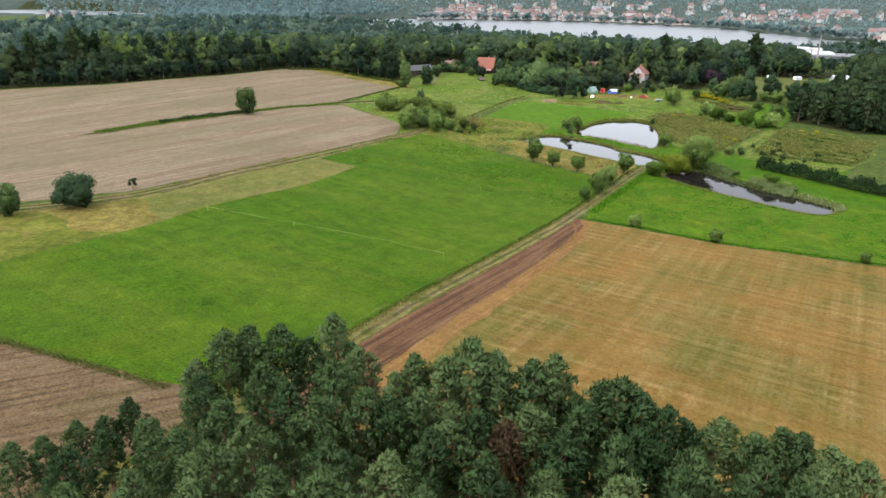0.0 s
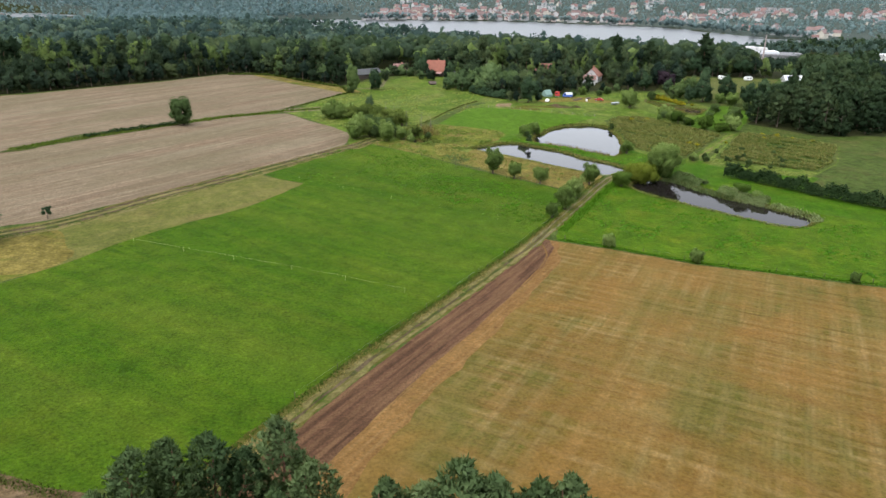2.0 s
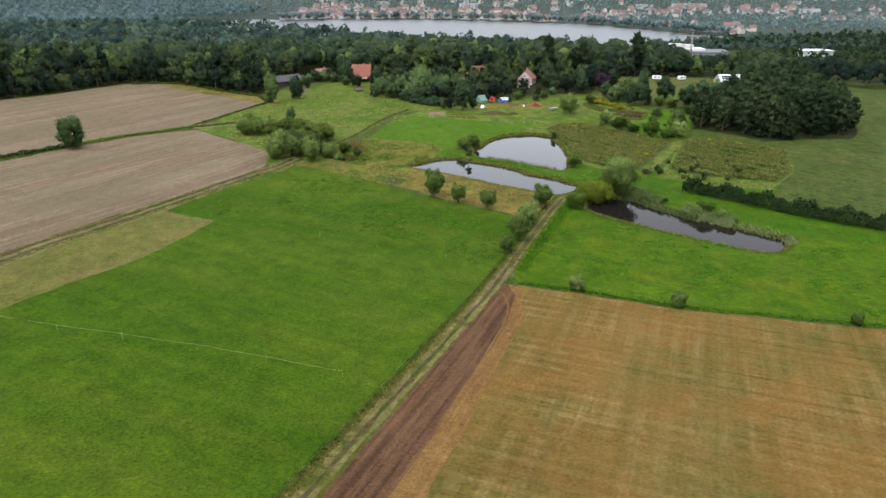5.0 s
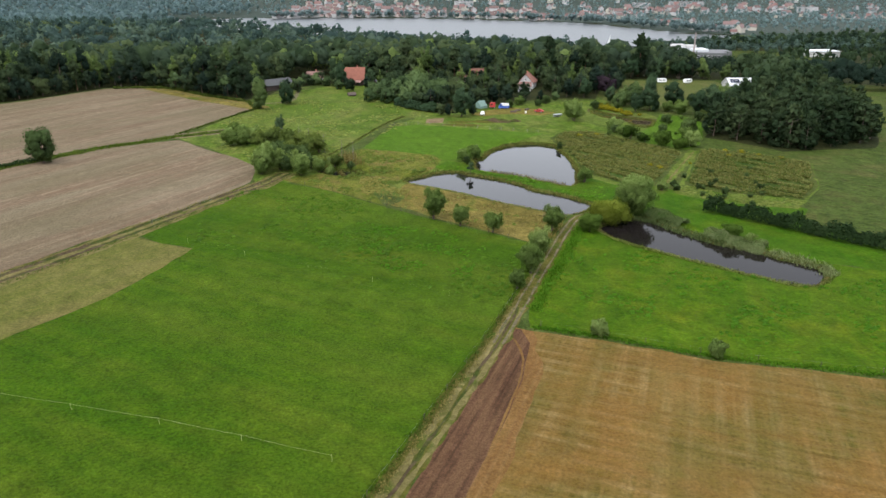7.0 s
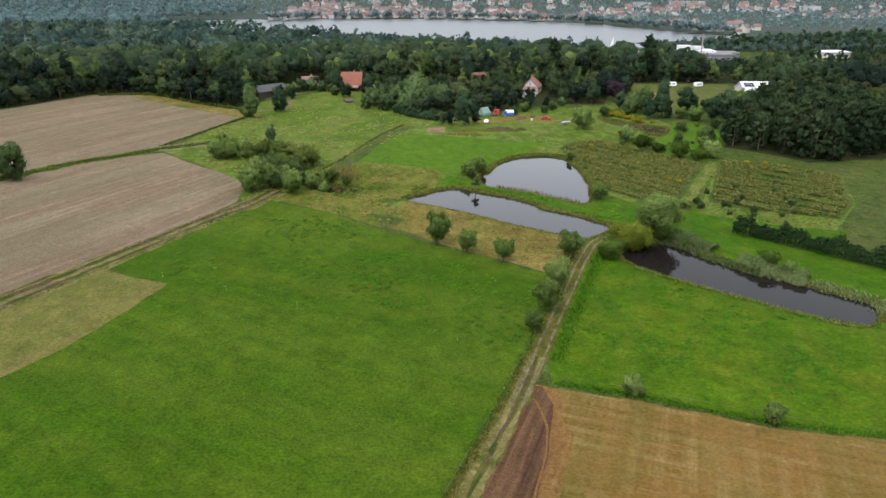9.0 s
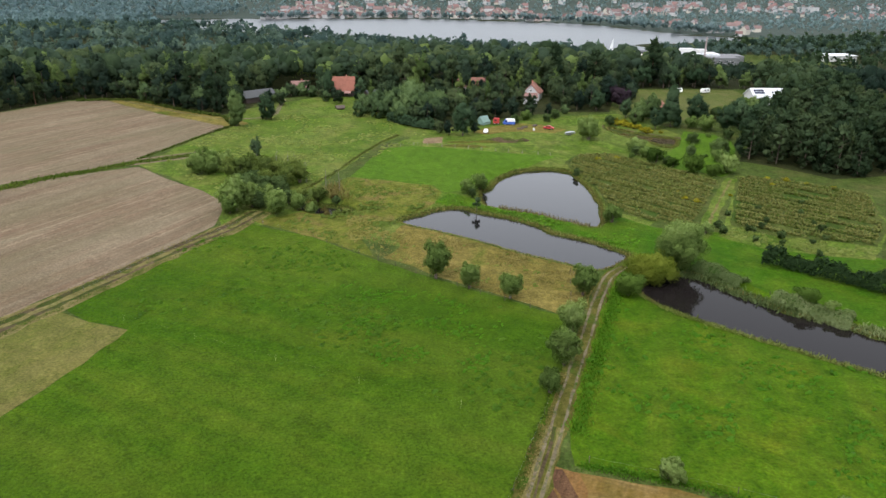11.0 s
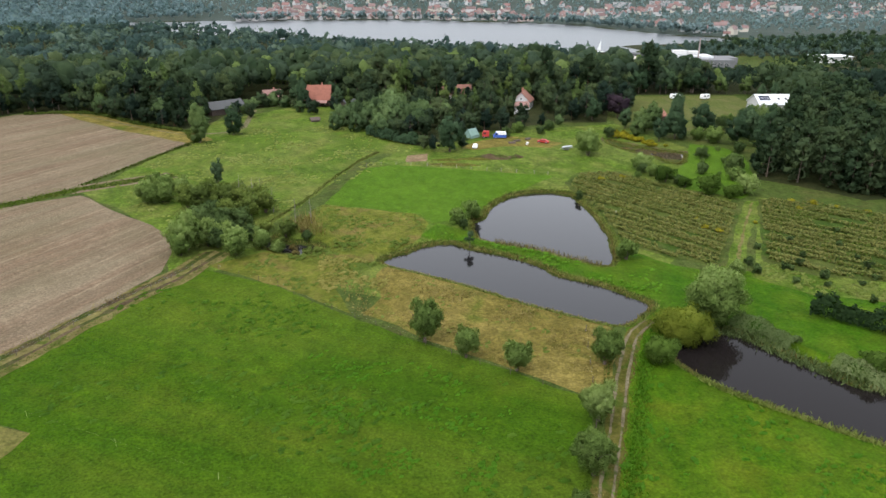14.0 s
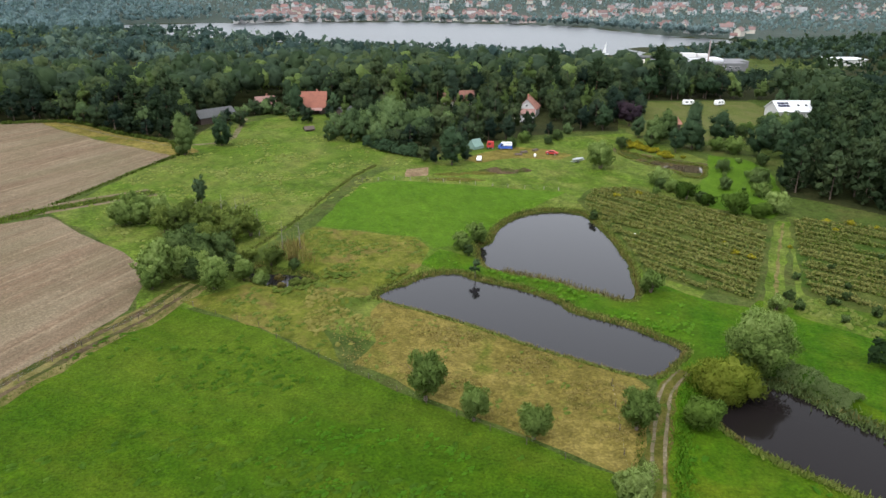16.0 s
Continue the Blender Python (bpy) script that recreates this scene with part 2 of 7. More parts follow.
M["fallow"] = ground_mat("fallow_grass", (0.0332, 0.0518, 0.0096), (0.0490, 0.0714, 0.0140), (0.0712, 0.0875, 0.0227), 0.05, 0.6, (0.0697, 0.0731, 0.0210), (0.5, 0.66), bump=1.0, fine=0.85, streaks=((30, 4, 5, 0.5, (0.0364, 0.0589, 0.0113)),), clump=0.9)
M["rows"] = ground_mat("nursery_soil", (0.0391, 0.0543, 0.0103), (0.0561, 0.0708, 0.0153), (0.0748, 0.0810, 0.0234), 0.06, 0.6, (0.0340, 0.0607, 0.0090), (0.48, 0.62), bump=1.0, clump=0.9)
M["bank"] = ground_mat("bank_grass", (0.0242, 0.0390, 0.0060), (0.0437, 0.0571, 0.0101), (0.0806, 0.0726, 0.0228), 0.2, 1.0, bump=1.0)
M["earth"] = ground_mat("bare_earth", (0.0504, 0.0349, 0.0202), (0.0773, 0.0558, 0.0310), (0.1042, 0.0773, 0.0444), 0.1, 0.9, (0.0403, 0.0538, 0.0108), (0.44, 0.58), bump=0.9)
M["sand"] = ground_mat("sandy_rut", (0.0883, 0.0720, 0.0412), (0.1267, 0.1040, 0.0627), (0.1651, 0.1400, 0.0921), 0.35, 1.2, (0.0581, 0.0706, 0.0198), (0.5, 0.62), bump=0.4)
M["sand_red"] = ground_mat("reddish_sand", (0.128, 0.088, 0.048), (0.172, 0.120, 0.070), (0.214, 0.156, 0.096), 0.3, 1.0, (0.075, 0.08, 0.02), (0.54, 0.66), bump=0.5)
M["verge"] = ground_mat("track_verge", (0.0480, 0.0560, 0.0080), (0.0780, 0.0740, 0.0150), (0.1150, 0.0950, 0.0310), 0.12, 0.8, (0.0370, 0.0706, 0.0067), (0.56, 0.7), bump=0.9)
M["straw_ground"] = ground_mat("straw_line", (0.0840, 0.0768, 0.0216), (0.1320, 0.1128, 0.0408), (0.1800, 0.1500, 0.0624), 0.15, 1.0, (0.0600, 0.0780, 0.0120), (0.52, 0.66), bump=0.8)
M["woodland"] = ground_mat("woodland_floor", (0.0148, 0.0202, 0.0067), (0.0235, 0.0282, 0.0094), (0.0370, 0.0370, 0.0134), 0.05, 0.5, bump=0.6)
M["lawn"] = ground_mat("mown_lawn", (0.050, 0.066, 0.014), (0.066, 0.080, 0.018), (0.085, 0.094, 0.026), 0.06, 0.8, (0.090, 0.088, 0.032), bump=0.4, streaks=((10, 6, 3, 0.5, (0.092, 0.086, 0.034)),), clump=0.3)
# Ground colour blued to carry the haze over the far shore.
M["town_ground"] = ground_mat("hazed_town_green", (0.0302, 0.0435, 0.0351), (0.0423, 0.0559, 0.0457), (0.0605, 0.0715, 0.0632), 0.01, 0.08, bump=0.2, clump=0.3)
M["pond"] = water_mat("pond_water", (0.012, 0.011, 0.012), 0.03, 0.9)
# Slightly darker water; its IOR is cut to weaken the mirrored sky.
M["dim_pond"] = water_mat("dim_pond_water", (0.010, 0.008, 0.008), 0.03, 0.9)
M["dim_pond"].node_tree.nodes["Principled BSDF"].inputs["IOR"].default_value = 1.16
M["mud_pond"] = water_mat("muddy_pond_water", (0.055, 0.042, 0.026), 0.03, 0.9)
M["lake"] = water_mat("lake_water", (0.03, 0.036, 0.038), 0.5, 0.25, 0.32, 0.4)
M["bark"] = plain_mat("bark", (0.10, 0.075, 0.055), 0.9, 0.35, 3.0, bump=0.6)
M["pine_bark"] = plain_mat("pine_bark", (0.20, 0.105, 0.06), 0.9, 0.35, 2.0, bump=0.6)
M["grey_bark"] = plain_mat("dead_wood", (0.22, 0.20, 0.17), 0.9, 0.3, 2.0)
M["leaf"] = leaf_mat("broad_leaves", (0.0311, 0.0499, 0.0168), (0.0513, 0.0788, 0.0263), (0.0830, 0.1164, 0.0391))
M["elder"] = leaf_mat("elder_leaves", (0.0370, 0.0598, 0.0246), (0.0616, 0.0933, 0.0370), (0.0915, 0.1302, 0.0510))
M["leaf_dark"] = leaf_mat("dark_leaves", (0.0198, 0.0370, 0.0181), (0.0324, 0.0554, 0.0270), (0.0506, 0.0777, 0.0376))
M["leaf_light"] = leaf_mat("light_leaves", (0.0557, 0.0946, 0.0240), (0.0835, 0.1291, 0.0332), (0.1159, 0.1679, 0.0462))
M["needles"] = leaf_mat("pine_needles", (0.0132, 0.0246, 0.0116), (0.0251, 0.0407, 0.0187), (0.0444, 0.0624, 0.0278), 0.8, speckle=0.22)
M["fore_leaf"] = leaf_mat("fore_needles", (0.0250, 0.0450, 0.0180), (0.0480, 0.0740, 0.0290), (0.0820, 0.1120, 0.0460), 0.85, speckle=0.14)
M["brown_leaf"] = leaf_mat("withered_needles", (0.0531, 0.0354, 0.0194), (0.0768, 0.0502, 0.0277), (0.1004, 0.0708, 0.0388), 0.8)
M["sallow"] = leaf_mat("sallow_leaves", (0.022, 0.043, 0.007), (0.041, 0.072, 0.012), (0.068, 0.108, 0.020))
M["willow"] = leaf_mat("willow_leaves", (0.0540, 0.0860, 0.0210), (0.0900, 0.1310, 0.0340), (0.1480, 0.1920, 0.0620))
M["yellow_bush"] = leaf_mat("yellow_green_leaves", (0.0440, 0.0610, 0.0070), (0.0740, 0.0960, 0.0115), (0.1120, 0.1310, 0.0190))
M["reed"] = leaf_mat("reed_leaves", (0.0580, 0.0800, 0.0290), (0.0880, 0.1130, 0.0440), (0.1330, 0.1560, 0.0720))
M["straw"] = leaf_mat("dry_stalks", (0.0780, 0.0647, 0.0211), (0.1140, 0.0941, 0.0344), (0.1560, 0.1264, 0.0502))
M["sedge"] = leaf_mat("sedge_blades", (0.062, 0.062, 0.015), (0.105, 0.100, 0.024), (0.150, 0.135, 0.040))
M["goldenrod"] = leaf_mat("goldenrod_flowers", (0.11, 0.105, 0.010), (0.17, 0.155, 0.012), (0.23, 0.205, 0.016))
M["tuft"] = leaf_mat("grass_tufts", (0.0228, 0.0518, 0.0043), (0.0366, 0.0761, 0.0064), (0.0569, 0.0972, 0.0107))
M["lush_tuft"] = leaf_mat("lush_tufts", (0.0296, 0.0793, 0.0046), (0.0420, 0.1003, 0.0064), (0.0565, 0.1177, 0.0097))
M["rough_tuft"] = leaf_mat("rough_tufts", (0.026, 0.048, 0.006), (0.042, 0.068, 0.008), (0.064, 0.085, 0.014))
M["bank_tuft"] = leaf_mat("bank_weeds", (0.022, 0.036, 0.006), (0.036, 0.05, 0.009), (0.06, 0.064, 0.02))
M["tuft_pale"] = leaf_mat("pale_tussocks", (0.0528, 0.0786, 0.0132), (0.0828, 0.1050, 0.0218), (0.1200, 0.1350, 0.0370))
M["shrub_row"] = leaf_mat("nursery_shrubs", (0.0507, 0.0686, 0.0175), (0.0760, 0.0914, 0.0237), (0.1115, 0.1117, 0.0363))
M["hedge"] = leaf_mat("hedge_leaves", (0.0081, 0.0174, 0.0062), (0.0134, 0.0261, 0.0084), (0.0217, 0.0366, 0.0128))
# Distance haze is put into this leaf colour: lighter and bluer.
M["haze_leaf"] = leaf_mat("hazed_leaves", (0.0661, 0.1037, 0.1115), (0.1044, 0.1452, 0.1534), (0.1531, 0.1987, 0.2056), speckle=0.2, mottle=0.9, grain=0.5)
M["wood_leaf"] = leaf_mat("woodland_leaves", (0.0172, 0.0295, 0.0156), (0.0328, 0.0508, 0.0238), (0.0590, 0.0787, 0.0328), speckle=0.2, mottle=0.9, grain=1.5)
M["wood_dark"] = leaf_mat("dark_woodland_leaves", (0.0110, 0.0213, 0.0145), (0.0204, 0.0348, 0.0221), (0.0340, 0.0527, 0.0298), speckle=0.2, mottle=0.9, grain=1.5)
# Lighter, bluer copies of the wood leaves, with haze mixed into the colour.
M["haze_mid_leaf"] = leaf_mat("hazed_woodland_leaves", (0.0287, 0.0471, 0.0375), (0.0506, 0.0759, 0.0575), (0.0828, 0.1127, 0.0800), speckle=0.2, mottle=0.9, grain=0.8)
M["haze_mid_dark"] = leaf_mat("hazed_dark_leaves", (0.0216, 0.0384, 0.0351), (0.0372, 0.0600, 0.0520), (0.0600, 0.0888, 0.0702), speckle=0.2, mottle=0.9, grain=0.8)
M["olive_bush"] = leaf_mat("olive_leaves", (0.0433, 0.0612, 0.0149), (0.0707, 0.0956, 0.0218), (0.1277, 0.1555, 0.0377))
M["wood_light"] = leaf_mat("birch_leaves", (0.0442, 0.0696, 0.0215), (0.0685, 0.1001, 0.0302), (0.0994, 0.1349, 0.0411), speckle=0.2, mottle=0.9, grain=1.5)
M["purple"] = leaf_mat("copper_leaves", (0.0210, 0.0144, 0.0198), (0.0330, 0.0222, 0.0284), (0.0450, 0.0330, 0.0364))
M["tiles"] = plain_mat("clay_tiles", (0.18, 0.064, 0.041), 0.85, 0.3, 0.8)
M["tiles_old"] = plain_mat("faded_clay_tiles", (0.24, 0.105, 0.075), 0.85, 0.3, 1.0)
M["tiles_pink"] = plain_mat("faded_pink_tiles", (0.2125, 0.1170, 0.0990), 0.85, 0.25, 0.8)
# Both town roof colours are greyed towards pink to imitate distance haze.
M["town_tiles"] = plain_mat("hazed_town_tiles", (0.165, 0.092, 0.082), 0.85, 0.25, 0.2)
M["town_tiles_dull"] = plain_mat("dull_town_tiles", (0.150, 0.098, 0.090), 0.85, 0.25, 0.2)
M["render_white"] = plain_mat("white_render", (0.5, 0.49, 0.48), 0.9, 0.08, 0.6)
M["town_render"] = plain_mat("town_render", (0.44, 0.435, 0.43), 0.9, 0.15, 0.2)
M["render_cream"] = plain_mat("cream_render", (0.50, 0.46, 0.39), 0.9, 0.1, 0.6)
M["render_pink"] = plain_mat("pink_render", (0.50, 0.40, 0.37), 0.9, 0.1, 0.6)
M["timber"] = plain_mat("dark_timber", (0.07, 0.05, 0.04), 0.85, 0.3, 2.0)
M["grey_roof"] = plain_mat("weathered_grey_sheet", (0.052, 0.053, 0.053), 0.8, 0.25, 0.6)
M["glass"] = plain_mat("window_glass", (0.03, 0.035, 0.04), 0.1, 0.1)
M["frame_white"] = plain_mat("white_frames", (0.75, 0.75, 0.73), 0.5, 0.05)
M["post"] = plain_mat("weathered_post", (0.2, 0.18, 0.15), 0.9, 0.2, 4.0)
M["wire"] = plain_mat("pale_fence_tape", (0.42, 0.44, 0.22), 0.6, 0.1)
M["steel"] = plain_mat("grey_steel", (0.42, 0.43, 0.44), 0.45, 0.1, 2.0, 0.6)
M["red_paint"] = plain_mat("red_paint", (0.36, 0.025, 0.022), 0.45, 0.15)
M["blue_paint"] = plain_mat("blue_paint", (0.04, 0.10, 0.40), 0.35, 0.1)
M["white_paint"] = plain_mat("white_paint", (0.8, 0.8, 0.79), 0.4, 0.05)
M["tarp"] = plain_mat("pale_green_tarp", (0.17, 0.27, 0.23), 0.7, 0.25)
M["rubber"] = plain_mat("tyre_rubber", (0.025, 0.025, 0.025), 0.85, 0.2)
M["solar"] = plain_mat("solar_cells", (0.012, 0.016, 0.045), 0.15, 0.2)
M["flat_grey"] = plain_mat("roofing_felt", (0.13, 0.13, 0.135), 0.9, 0.2, 0.3)
M["flat_white"] = plain_mat("white_sheet_roof", (0.62, 0.63, 0.65), 0.6, 0.06, 0.3)
M["pale_steel"] = plain_mat("pale_red_lattice", (0.34, 0.27, 0.26), 0.6, 0.2, 1.0)
M["brick"] = plain_mat("chimney_brick", (0.35, 0.15, 0.11), 0.9, 0.2, 2.0)

# ---------------------------------------------------------------- helpers for building


def part(name, bm, mat, parent=None, label=""):
    me = bpy.data.meshes.new(name)
    bm.to_mesh(me)
    bm.free()
    return part_mesh(name, me, mat, parent, label)


def part_mesh(name, me, mat, parent=None, label=""):
    me.materials.append(mat)
    ob = new(name, me)
    if parent:
        ob.parent = parent
    if label:
        tagged(ob, label)
    return ob


def thing(name, label, category, m=None, group="", kind=""):
    ob = tagged(new(name), label, category, group, kind)
    if m is not None:
        ob.matrix_basis = m
    return ob


def box(bm, x0, x1, y0, y1, z0, z1):
    v = [bm.verts.new((x, y, z)) for z in (z0, z1) for x, y in ((x0, y0), (x1, y0), (x1, y1), (x0, y1))]
    for f in ((3, 2, 1, 0), (4, 5, 6, 7), (0, 1, 5, 4), (1, 2, 6, 5), (2, 3, 7, 6), (3, 0, 4, 7)):
        bm.faces.new([v[i] for i in f])
    return v


def boxed(name, mat, parent, dims, bevel=0.0, label=""):
    bm = bmesh.new()
    box(bm, *dims)
    if bevel:
        bmesh.ops.bevel(bm, geom=bm.edges[:], offset=bevel, segments=2, affect="EDGES")
    return part(name, bm, mat, parent, label)


def tube(bm, pts, radii, sides=6):
    rings = []
    for n, (p, r) in enumerate(zip(pts, radii)):
        p = Vector(p)
        a, b = Vector(pts[max(n - 1, 0)]), Vector(pts[min(n + 1, len(pts) - 1)])
        d = (b - a).normalized()
        u = d.orthogonal().normalized()
        if abs(d.z) > 0.5:
            u = Vector((1, 0, 0)) - d * d.x
            u.normalize()
        w = d.cross(u)
        rings.append([bm.verts.new(p + r * (math.cos(k * math.tau / sides) * u + math.sin(k * math.tau / sides) * w)) for k in range(sides)])
    for a, b in zip(rings, rings[1:]):
        for k in range(sides):
            bm.faces.new((a[k], a[(k + 1) % sides], b[(k + 1) % sides], b[k]))
    bm.faces.new(rings[0][::-1])
    bm.faces.new(rings[-1])


def quads_mesh(name, quads, normals=None):
    """One mesh of loose quads from an array (n, 4, 3); normals (n, 3) round off their shading like a real crown's."""
    n = len(quads)
    quads = np.asarray(quads, dtype=np.float64)
    if normals is not None:
        flat = np.cross(quads[:, 2] - quads[:, 0], quads[:, 3] - quads[:, 1])
        turned = (flat * normals).sum(1) < 0
        quads[turned] = quads[turned][:, ::-1]
    me = bpy.data.meshes.new(name)
    me.vertices.add(4 * n)
    me.vertices.foreach_set("co", np.ascontiguousarray(quads, dtype=np.float32).ravel())
    me.loops.add(4 * n)
    me.loops.foreach_set("vertex_index", np.arange(4 * n, dtype=np.int32))
    me.polygons.add(n)
    me.polygons.foreach_set("loop_start", np.arange(0, 4 * n, 4, dtype=np.int32))
    me.polygons.foreach_set("loop_total", np.full(n, 4, dtype=np.int32))
    me.update(calc_edges=True)
    if normals is not None:
        me.polygons.foreach_set("use_smooth", np.ones(n, bool))
        me.normals_split_custom_set(np.repeat(normals, 4, 0))
    return me


def unit(v):
    return v / np.maximum(np.linalg.norm(v, axis=-1, keepdims=True), 1e-9)


def leaf_quads(rng, centres, normals, size, long=1.3, along=None):
    """Irregular leaf sprays: a bent rhombus for each centre, facing its normal, or with its long axis along a given way."""
    n = len(centres)
    if along is None:
        a = unit(np.cross(normals, unit(rng.normal(size=(n, 3)))))
        b = unit(np.cross(normals, a))
    else:
        a = along
        b = unit(np.cross(a, unit(normals + rng.normal(size=(n, 3)) * 0.8)))
    s = (size * rng.uniform(0.6, 1.4, (n, 1)))
    j = rng.uniform(0.7, 1.3, (n, 4, 1))
    lift = np.cross(a, b) * s * 0.25
    return np.stack([centres + a * s * long * j[:, 0], centres + b * s * j[:, 1] + lift, centres - a * s * long * j[:, 2], centres - b * s * j[:, 3] + lift], 1)


def clump_leaves(rng, centres, radii, per, size, squash=0.8, up=0.35, long=1.3, shoots=0.0):
    """Leaf sprays on the skins of many clumps, with rounded normals; shoots is the share that points outwards and up."""
    c = np.repeat(centres, per, 0)
    r = np.repeat(radii, per)[:, None]
    d = unit(rng.normal(size=(len(c), 3)) + (0, 0, up))
    pos = c + d * r * rng.uniform(0.55, 1.08, (len(c), 1)) * (1, 1, squash)
    normal = unit(d + rng.normal(size=d.shape) * 0.45 + (0, 0, 0.25))
    middle = centres.mean(0)
    spread = np.abs(centres - middle).max(0) + 0.3
    round_off = unit(0.8 * d + 0.7 * unit((c - middle) / spread) + rng.normal(size=d.shape) * 0.22)
    k = int(len(c) * shoots)
    pick = rng.permutation(len(c))
    o, f = pick[:k], pick[k:]
    way = unit(d[o] + rng.normal(size=(k, 3)) * 0.35 + (0, 0, 0.5))
    quads = np.concatenate([leaf_quads(rng, pos[o], normal[o], size * 0.75, long * 1.7, way), leaf_quads(rng, pos[f], normal[f], size, long)])
    return quads, np.concatenate([round_off[o], round_off[f]])


def ico(level):
    bm = bmesh.new()
    bmesh.ops.create_icosphere(bm, subdivisions=level, radius=1)
    v = np.array([q.co[:] for q in bm.verts])
    f = np.array([[q.index for q in face.verts] for face in bm.faces])
    bm.free()
    return v, f


ICO = {k: ico(k) for k in (1, 2)}


def puffs(rng, centres, radii, level=2, squash=0.85, floor=None, round_to=0.7):
    """Uneven foliage masses, one for each centre; faces buried in a neighbour are left out. Gives verts, faces, normals."""
    v0, f0 = ICO[level]
    n, m = len(centres), len(v0)
    a = rng.uniform(0, 6.28, (n, 1, 3))
    lump = 1 + 0.16 * np.sin(v0[None, :, 0:1] * 4.1 + a[..., 0:1]) * np.cos(v0[None, :, 1:2] * 4.7 + a[..., 1:2]) + 0.1 * np.sin(v0[None, :, 2:3] * 6.3 + a[..., 2:3]) + rng.uniform(-0.22, 0.22, (n, m, 1))
    d = np.broadcast_to(v0[None], (n, m, 3))
    verts = centres[:, None] + d * lump * np.asarray(radii)[:, None, None] * (1, 1, squash)
    mid = verts[:, f0].mean(2)
    rel = (mid[:, :, None] - centres[None, None]) / (np.asarray(radii)[None, None, :, None] * np.array((1, 1, squash)))
    inside = (np.linalg.norm(rel, axis=-1) < 0.82).sum(-1) > 0
    keep = ~inside
    if floor is not None:
        keep &= mid[..., 2] > floor
    faces = (f0[None] + (np.arange(n) * m)[:, None, None])[keep]
    middle = centres.mean(0)
    spread = np.abs(centres - middle).max(0) + 0.3
    whole = unit((verts - middle) / spread)
    normals = unit(d * 0.55 + whole * round_to + rng.normal(size=verts.shape) * 0.3).reshape(-1, 3)
    used = np.unique(faces)
    at = np.zeros(n * m, int)
    at[used] = np.arange(len(used))
    return verts.reshape(-1, 3)[used], at[faces], normals[used]


def foliage_mesh(name, quads, qn, verts, faces, vn):
    """One mesh of loose leaf quads over foliage masses."""
    quads = np.array(quads, dtype=np.float64)
    flat = np.cross(quads[:, 2] - quads[:, 0], quads[:, 3] - quads[:, 1])
    turned = (flat * qn).sum(1) < 0
    quads[turned] = quads[turned][:, ::-1]
    n, k, t = len(quads), len(verts), len(faces)
    me = bpy.data.meshes.new(name)
    me.vertices.add(k + 4 * n)
    me.vertices.foreach_set("co", np.concatenate([verts, quads.reshape(-1, 3)]).astype(np.float32).ravel())
    me.loops.add(3 * t + 4 * n)
    me.loops.foreach_set("vertex_index", np.concatenate([faces.ravel(), k + np.arange(4 * n)]).astype(np.int32))
    me.polygons.add(t + n)
    me.polygons.foreach_set("loop_start", np.concatenate([np.arange(t) * 3, 3 * t + np.arange(n) * 4]).astype(np.int32))
    me.polygons.foreach_set("loop_total", np.concatenate([np.full(t, 3), np.full(n, 4)]).astype(np.int32))
    me.update(calc_edges=True)
    me.polygons.foreach_set("use_smooth", np.ones(t + n, bool))
    me.normals_split_custom_set(np.concatenate([vn[faces.ravel()], np.repeat(qn, 4, 0)]))
    return me
# ---------------------------------------------------------------- terrain
HILLS = ((0, 50, 60, 5.38), (-110, 40, 80, 7.0), (-90, 290, 60, 1.19), (-150, 170, 90, 5.36), (200, 460, 120, 2.6), (54, 345, 22, 1.21),
         (-60, 430, 110, -1.54), (40, 500, 90, 2.32), (110, 370, 40, 0.41), (60, 80, 50, -1.04), (160, 60, 80, 2.22), (-160, 420, 100, 5.9))
WATER = -1.3
LAKE = -2.0
POOL = 0.5
PONDS = {
    "pond_long": [(33, 270.6), (39, 276), (46, 280), (52, 279), (55, 275), (62, 268.7), (67.4, 261.4), (69.3, 255.8), (75.5, 249), (79.4, 242.6),
                  (81.3, 237.4), (72.7, 231.1), (69.5, 232.5), (64.6, 237), (55.8, 246), (48, 255.4), (41.7, 261.7)],
    "pond_round": [(60.2, 294), (63.7, 297), (70.6, 308.7), (82, 317.2), (93.5, 314.7), (94.7, 306), (93.2, 290.8), (89.8, 274.8), (84.3, 261),
                   (80.6, 258.8), (76.2, 263.7), (70.4, 270.9), (62.4, 277.3), (58.7, 282.5)],
    "pond_dark": [(75.3, 218.5), (79, 222.5), (84.4, 225.5), (90.5, 225), (92.5, 219.5), (95.2, 213.5), (99.1, 204.5), (104.6, 199), (108.9, 192.3), (113.2, 185.4),
                  (110, 180), (103, 178), (97.5, 183), (90.7, 191), (83.6, 200), (77.8, 208.8)],
    "marsh_pool": [(6, 291), (9, 293), (12, 289), (20, 284), (19.5, 280), (14, 279.5), (8, 284)],
    "garden_pool": [(135.5, 375), (137.5, 368.5), (140, 361.5), (146, 354), (152, 349), (149, 343), (143, 335.5), (140.5, 338), (140.5, 345), (137, 352.5), (134, 361), (133.2, 369.5)],
}


